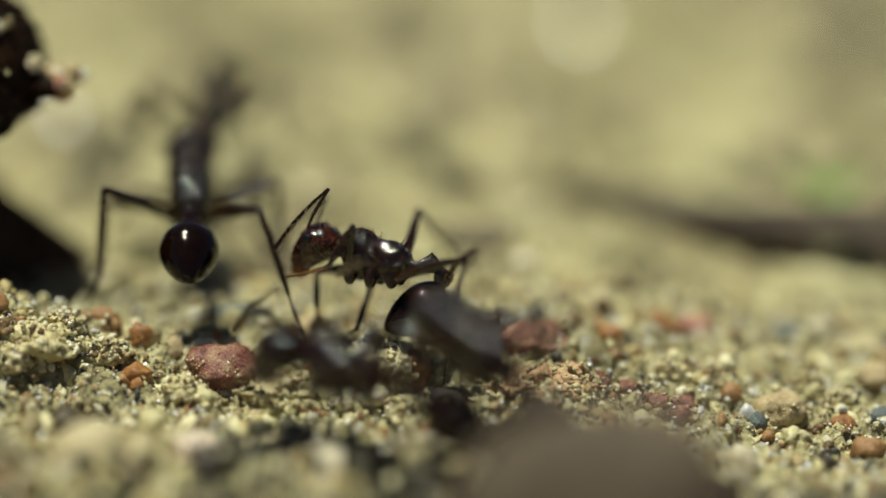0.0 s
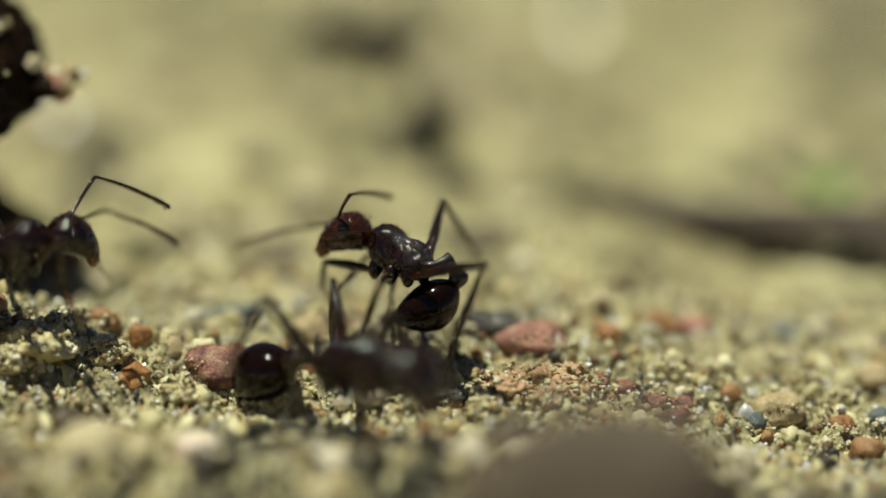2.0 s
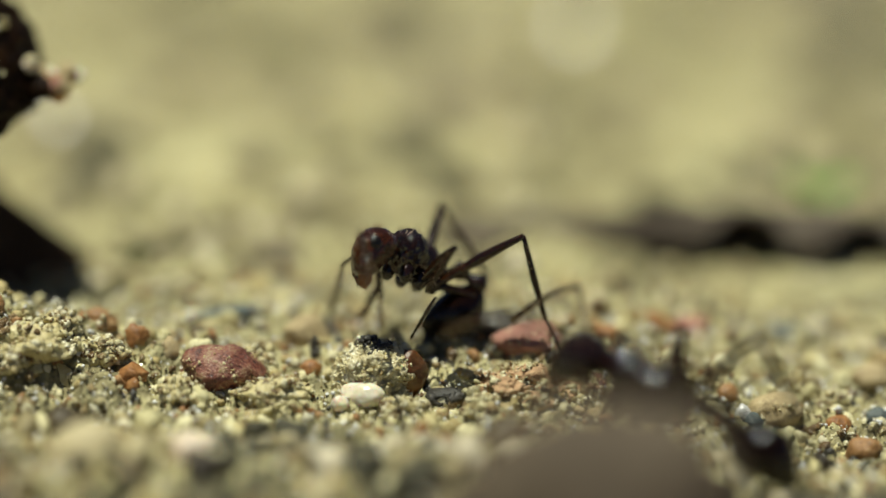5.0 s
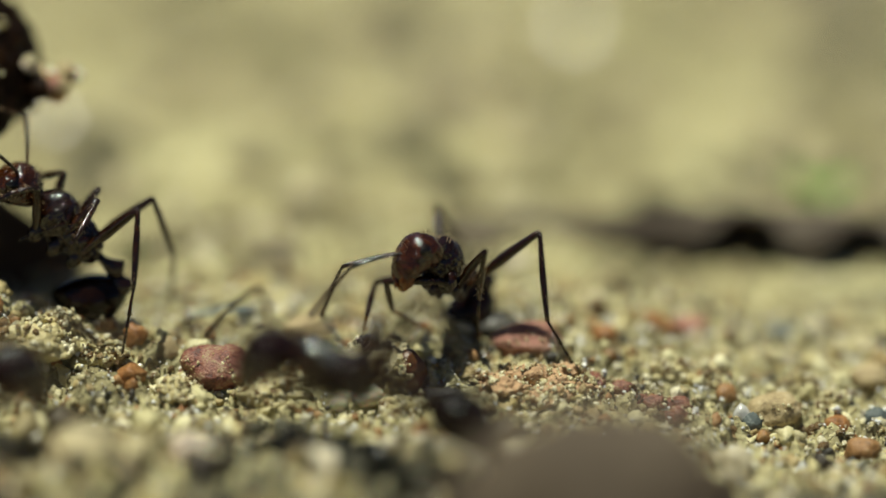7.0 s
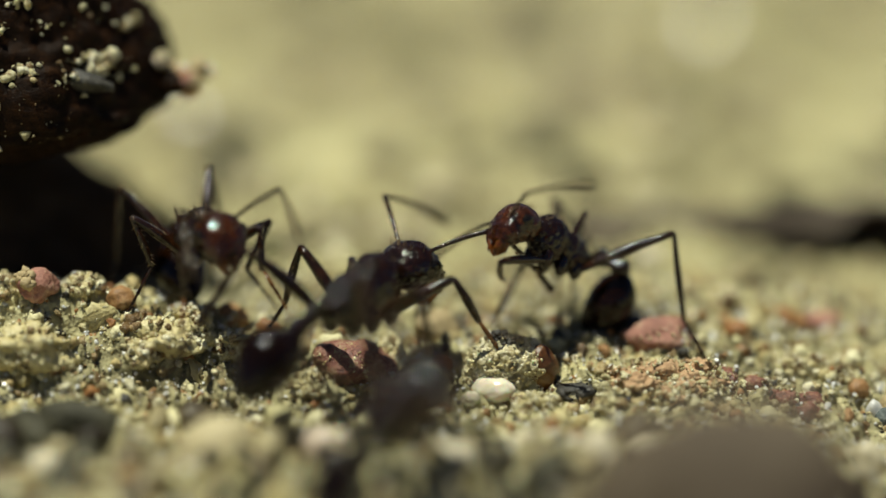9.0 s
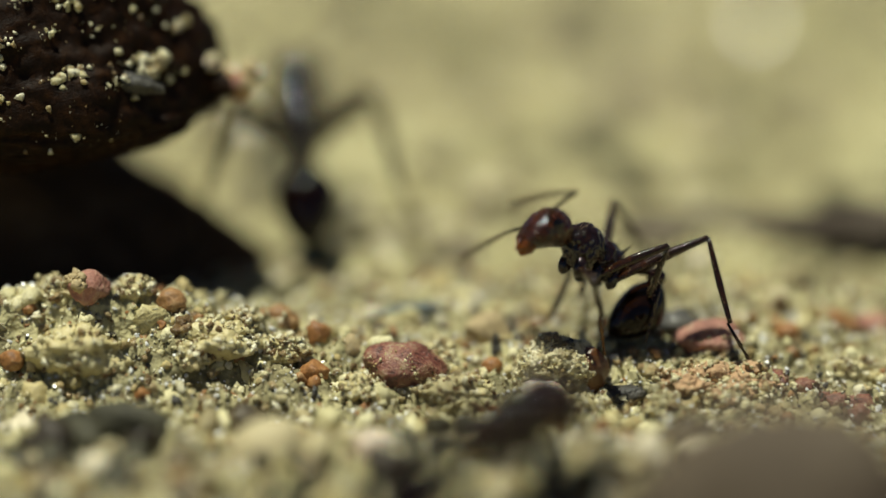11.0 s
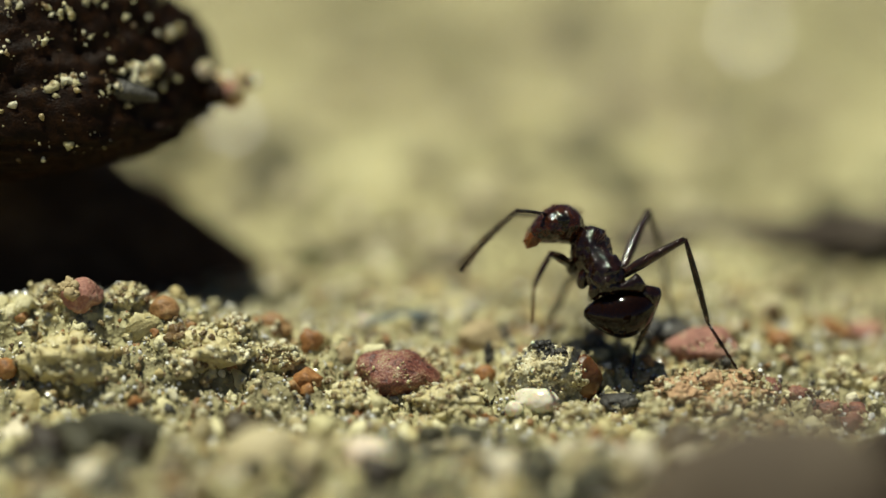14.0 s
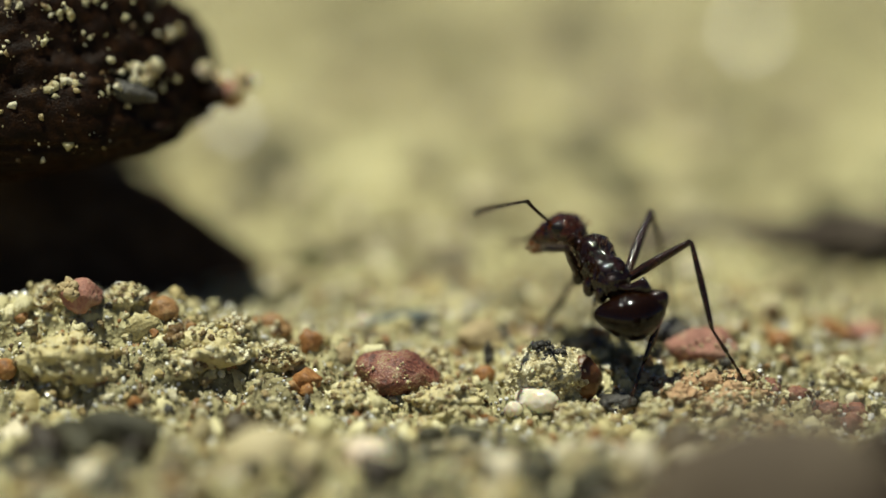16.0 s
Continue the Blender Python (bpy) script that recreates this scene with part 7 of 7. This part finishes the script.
    walk(near_ant, full([
        (0, mm(1.55, -7.00, 2.01, 0, -2, 118)), (0.2, mm(0.61, -7.20, 1.77, 0, -2, 112)), (0.3, mm(-1.05, -7.60, 1.72, 0, -2, 105)),
        (0.4, mm(-2.15, -7.80, 1.63, 0, -2, 97)), (0.5, mm(-2.54, -7.90, 1.58, 0, -2, 92)), (1, mm(-2.87, -8.13, 1.88, 0, -4, 90)),
        (1.5, mm(-3.11, -8.10, 1.96, 0, -3, 90)), (1.65, mm(-3.67, -7.06, 1.74, 1, -2, 50)), (1.8, mm(-4.23, -6.02, 1.53, 0, -0, 10)),
        (2, mm(-3.45, -3.35, 0.85, 0, -5, -45)), (2.2, mm(-2.62, -2.86, 0.93, 0, -3, -42)), (2.5, mm(-1.67, -2.81, 0.90, 0, -5, -45)),
        (2.8, mm(-0.88, -3.65, 1.15, 0, -6, -52)), (3, mm(-0.28, -4.50, 1.33, 0, -3, -65)), (3.2, mm(0.38, -5.93, 1.56, 0, 6, -95)),
        (3.35, mm(0.64, -6.45, 1.89, 0, 6, -112)), (3.5, mm(0.67, -6.49, 2.19, 0, 6, -124)), (3.8, mm(0.75, -6.00, 2.24, 0, 6, -128)),
        (4, mm(0.77, -5.43, 2.18, 0, 4, -125)), (4.2, mm(2.34, -4.80, 1.58, 0, -2, -140)), (5.2, mm(7.13, -6.80, 0.82, 0, -6, 145)),
        (6.3, mm(6.61, -7.00, 1.94, 0, -3, 160)), (6.5, mm(4.08, -7.00, 1.82, 0, -2, 158)), (6.7, mm(2.96, -7.00, 1.65, 0, 0, 156)),
        (6.85, mm(0.24, -7.00, 1.65, 0, 2, 154)), (7, mm(-1.71, -7.00, 1.65, 0, 2, 152)), (7.3, mm(-1.96, -7.00, 1.44, 0, 2, 152)),
        (7.6, mm(-2.02, -7.20, 1.26, 0, 2, 152)), (7.8, mm(-2.45, -7.50, 1.15, 0, 2, 156)), (8, mm(-3.24, -9.50, 1.30, 0, 2, 160)),
        (8.2, mm(-6.11, -10.80, 1.78, 0, 2, 160)), (8.4, mm(-7.52, -11.20, 1.81, 0, 2, 125)), (8.7, mm(-6.47, -11.40, 1.60, 0, 2, 75)),
        (9, mm(-5.34, -11.20, 1.61, 0, 2, 68)), (9.4, mm(-5.25, -11.40, 1.44, 0, 2, 84)), (9.7, mm(-5.05, -11.20, 1.47, 0, 2, 84)),
        (10.8, mm(-4.32, -11.20, 1.24, 0, 2, 60)), (11.8, mm(-3.41, -11.20, 1.21, 0, 2, 35)), (12.2, mm(-3.38, -11.60, 1.19, 0, 2, 30)),
        (12.5, mm(-3.15, -12.00, 0.92, 0, 2, 28)), (12.8, mm(-1.27, -11.40, 0.79, 0, 2, 15)), (13, mm(1.23, -9.00, 0.55, 0, 2, 10)),
        (13.5, mm(5.67, -8.40, 1.10, 0, 2, 10)), (14, mm(10.58, -8.00, 0.80, 0, 2, 0)),
    ]))
    walk(leaving_ant, full([
        (0, mm(-1.83, -7.00, 1.63, 0, 2, 146)), (0.2, mm(-2.32, -7.40, 1.48, 0, 3, 140)), (0.3, mm(-3.57, -8.00, 1.28, 0, 4, 160)),
        (0.4, mm(-5.27, -9.00, 1.32, 0, 4, 172)), (0.5, mm(-7.13, -9.50, 1.34, 0, 4, 180)), (0.6, mm(-8.88, -10.00, 1.70, 0, 2, 180)),
        (0.7, mm(-10.36, -10.00, 1.70, 0, 2, 180)), (0.8, mm(-11.92, -10.00, 1.54, 0, 2, 180)), (1, mm(-16.13, -10.00, 1.29, 0, 2, 180)),
        (1.6, mm(-40.00, -8.00, 1.60, 0, 2, 180)),
    ]))
    walk(passing_ant, full([
        (6.2, mm(-21.11, -7.50, 1.36, 0, 0, 20)), (7, mm(-15.33, -7.50, 1.11, 0, 0, 30)), (7.3, mm(-13.06, -6.50, 0.98, 0, 0, 45)),
        (7.5, mm(-11.79, -3.71, 0.62, 0, -2, 62)), (7.7, mm(-10.98, -3.40, 1.70, 0, 1, 80)), (8, mm(-10.43, -3.30, 2.59, 0, 3, 84)),
        (8.4, mm(-10.31, -3.40, 2.31, 0, 3, 86)), (8.7, mm(-9.88, -3.40, 2.15, 0, 3, 78)), (8.8, mm(-9.39, -3.30, 2.06, 0, 3, 70)),
        (9, mm(-6.95, -2.80, 2.10, 0, 2, 54)), (9.2, mm(-5.28, -0.08, 1.95, 0, 0, 44)), (9.3, mm(-5.56, -0.30, 1.87, 0, 1, 55)),
        (9.4, mm(-6.19, -0.30, 1.95, 0, 2, 70)), (9.5, mm(-7.14, 0.10, 2.13, 0, 3, 93)), (9.6, mm(-7.42, 0.90, 2.56, 0, 3, 97)),
        (9.7, mm(-7.74, 1.50, 2.71, 0, 2, 97)), (10.2, mm(-8.32, 4.74, 2.61, 0, -7, 98)), (10.7, mm(-9.16, 8.33, 2.76, 0, -8, 100)),
        (11.2, mm(-10.46, 11.00, 3.74, 0, -8, 92)), (11.8, mm(-11.04, 13.40, 4.15, 0, -6, 84)), (12.2, mm(-11.12, 13.40, 4.31, 0, -6, 82)),
        (12.5, mm(-11.07, 13.40, 4.41, 0, -6, 82)), (12.8, mm(-11.50, 14.20, 4.23, 0, -6, 92)), (13, mm(-12.26, 15.00, 4.08, 0, -6, 118)),
        (13.4, mm(-14.71, 17.06, 2.84, 0, -4, 165)), (14, mm(-17.53, 16.02, 2.90, 0, 0, 180)), (16, mm(-18.73, 15.39, 2.91, 0, 0, 180)),
    ]))
    walk(climbing_ant, full([
        (0, mm(-21.44, 1.01, 1.86, 0, -10, 0)), (5.4, mm(-19.29, 1.09, 2.03, 0, -10, 0)), (5.7, mm(-16.12, 0.53, 2.07, 2, -15, 44)),
        (6, mm(-12.95, -0.03, 2.12, 0, -20, 90)), (6.3, mm(-10.34, 1.40, 2.53, 0, -36, 170)), (6.7, mm(-10.14, 1.50, 2.50, 0, -36, 170)),
        (7, mm(-10.14, 1.50, 2.46, 0, -36, 172)), (7.2, mm(-10.07, 1.40, 2.32, 0, -48, 178)), (7.4, mm(-9.90, 1.50, 2.17, 0, -52, -156)),
        (7.6, mm(-10.14, 1.80, 2.33, 0, -44, -122)), (7.8, mm(-10.26, 2.40, 2.73, 0, -24, -100)), (8, mm(-10.30, 2.60, 2.74, 0, -20, -96)),
        (8.2, mm(-11.53, 2.40, 2.65, 0, -18, -94)), (8.5, mm(-11.36, 2.50, 2.78, 0, -15, -92)), (8.7, mm(-11.76, 2.60, 2.87, 0, -14, -85)),
        (8.8, mm(-11.32, 2.30, 2.87, 0, -12, -76)), (9, mm(-11.45, 1.70, 2.92, 0, -10, -66)), (9.2, mm(-11.53, 1.10, 2.86, 0, -8, -62)),
        (9.3, mm(-11.81, 0.70, 2.72, 0, -4, -100)), (9.4, mm(-12.15, 0.30, 2.67, 0, -2, -140)), (9.5, mm(-13.14, -0.30, 2.38, 0, 0, -172)),
        (9.6, mm(-14.44, -0.60, 2.41, 0, 0, -176)), (9.7, mm(-15.59, -0.70, 2.45, 0, 0, -180)), (10.2, mm(-22.65, 0.30, 2.16, 0, 0, -180)),
        (11.0, mm(-36.00, 1.00, 2.00, 0, 0, -180)),
    ]))
    lying = mm(11.6, 11.0, -0.22, 40, 4.5, -22)
    toppled = mm(8.5, 10.7, -0.22, -12, 3, -5)
    walk(bark_strip, [(0.0, lying), (3.12, lying), (3.25, mm(10.0, 10.8, 0.2, 15, 4, -14)), (3.4, toppled), (16.0, toppled)])


motions()
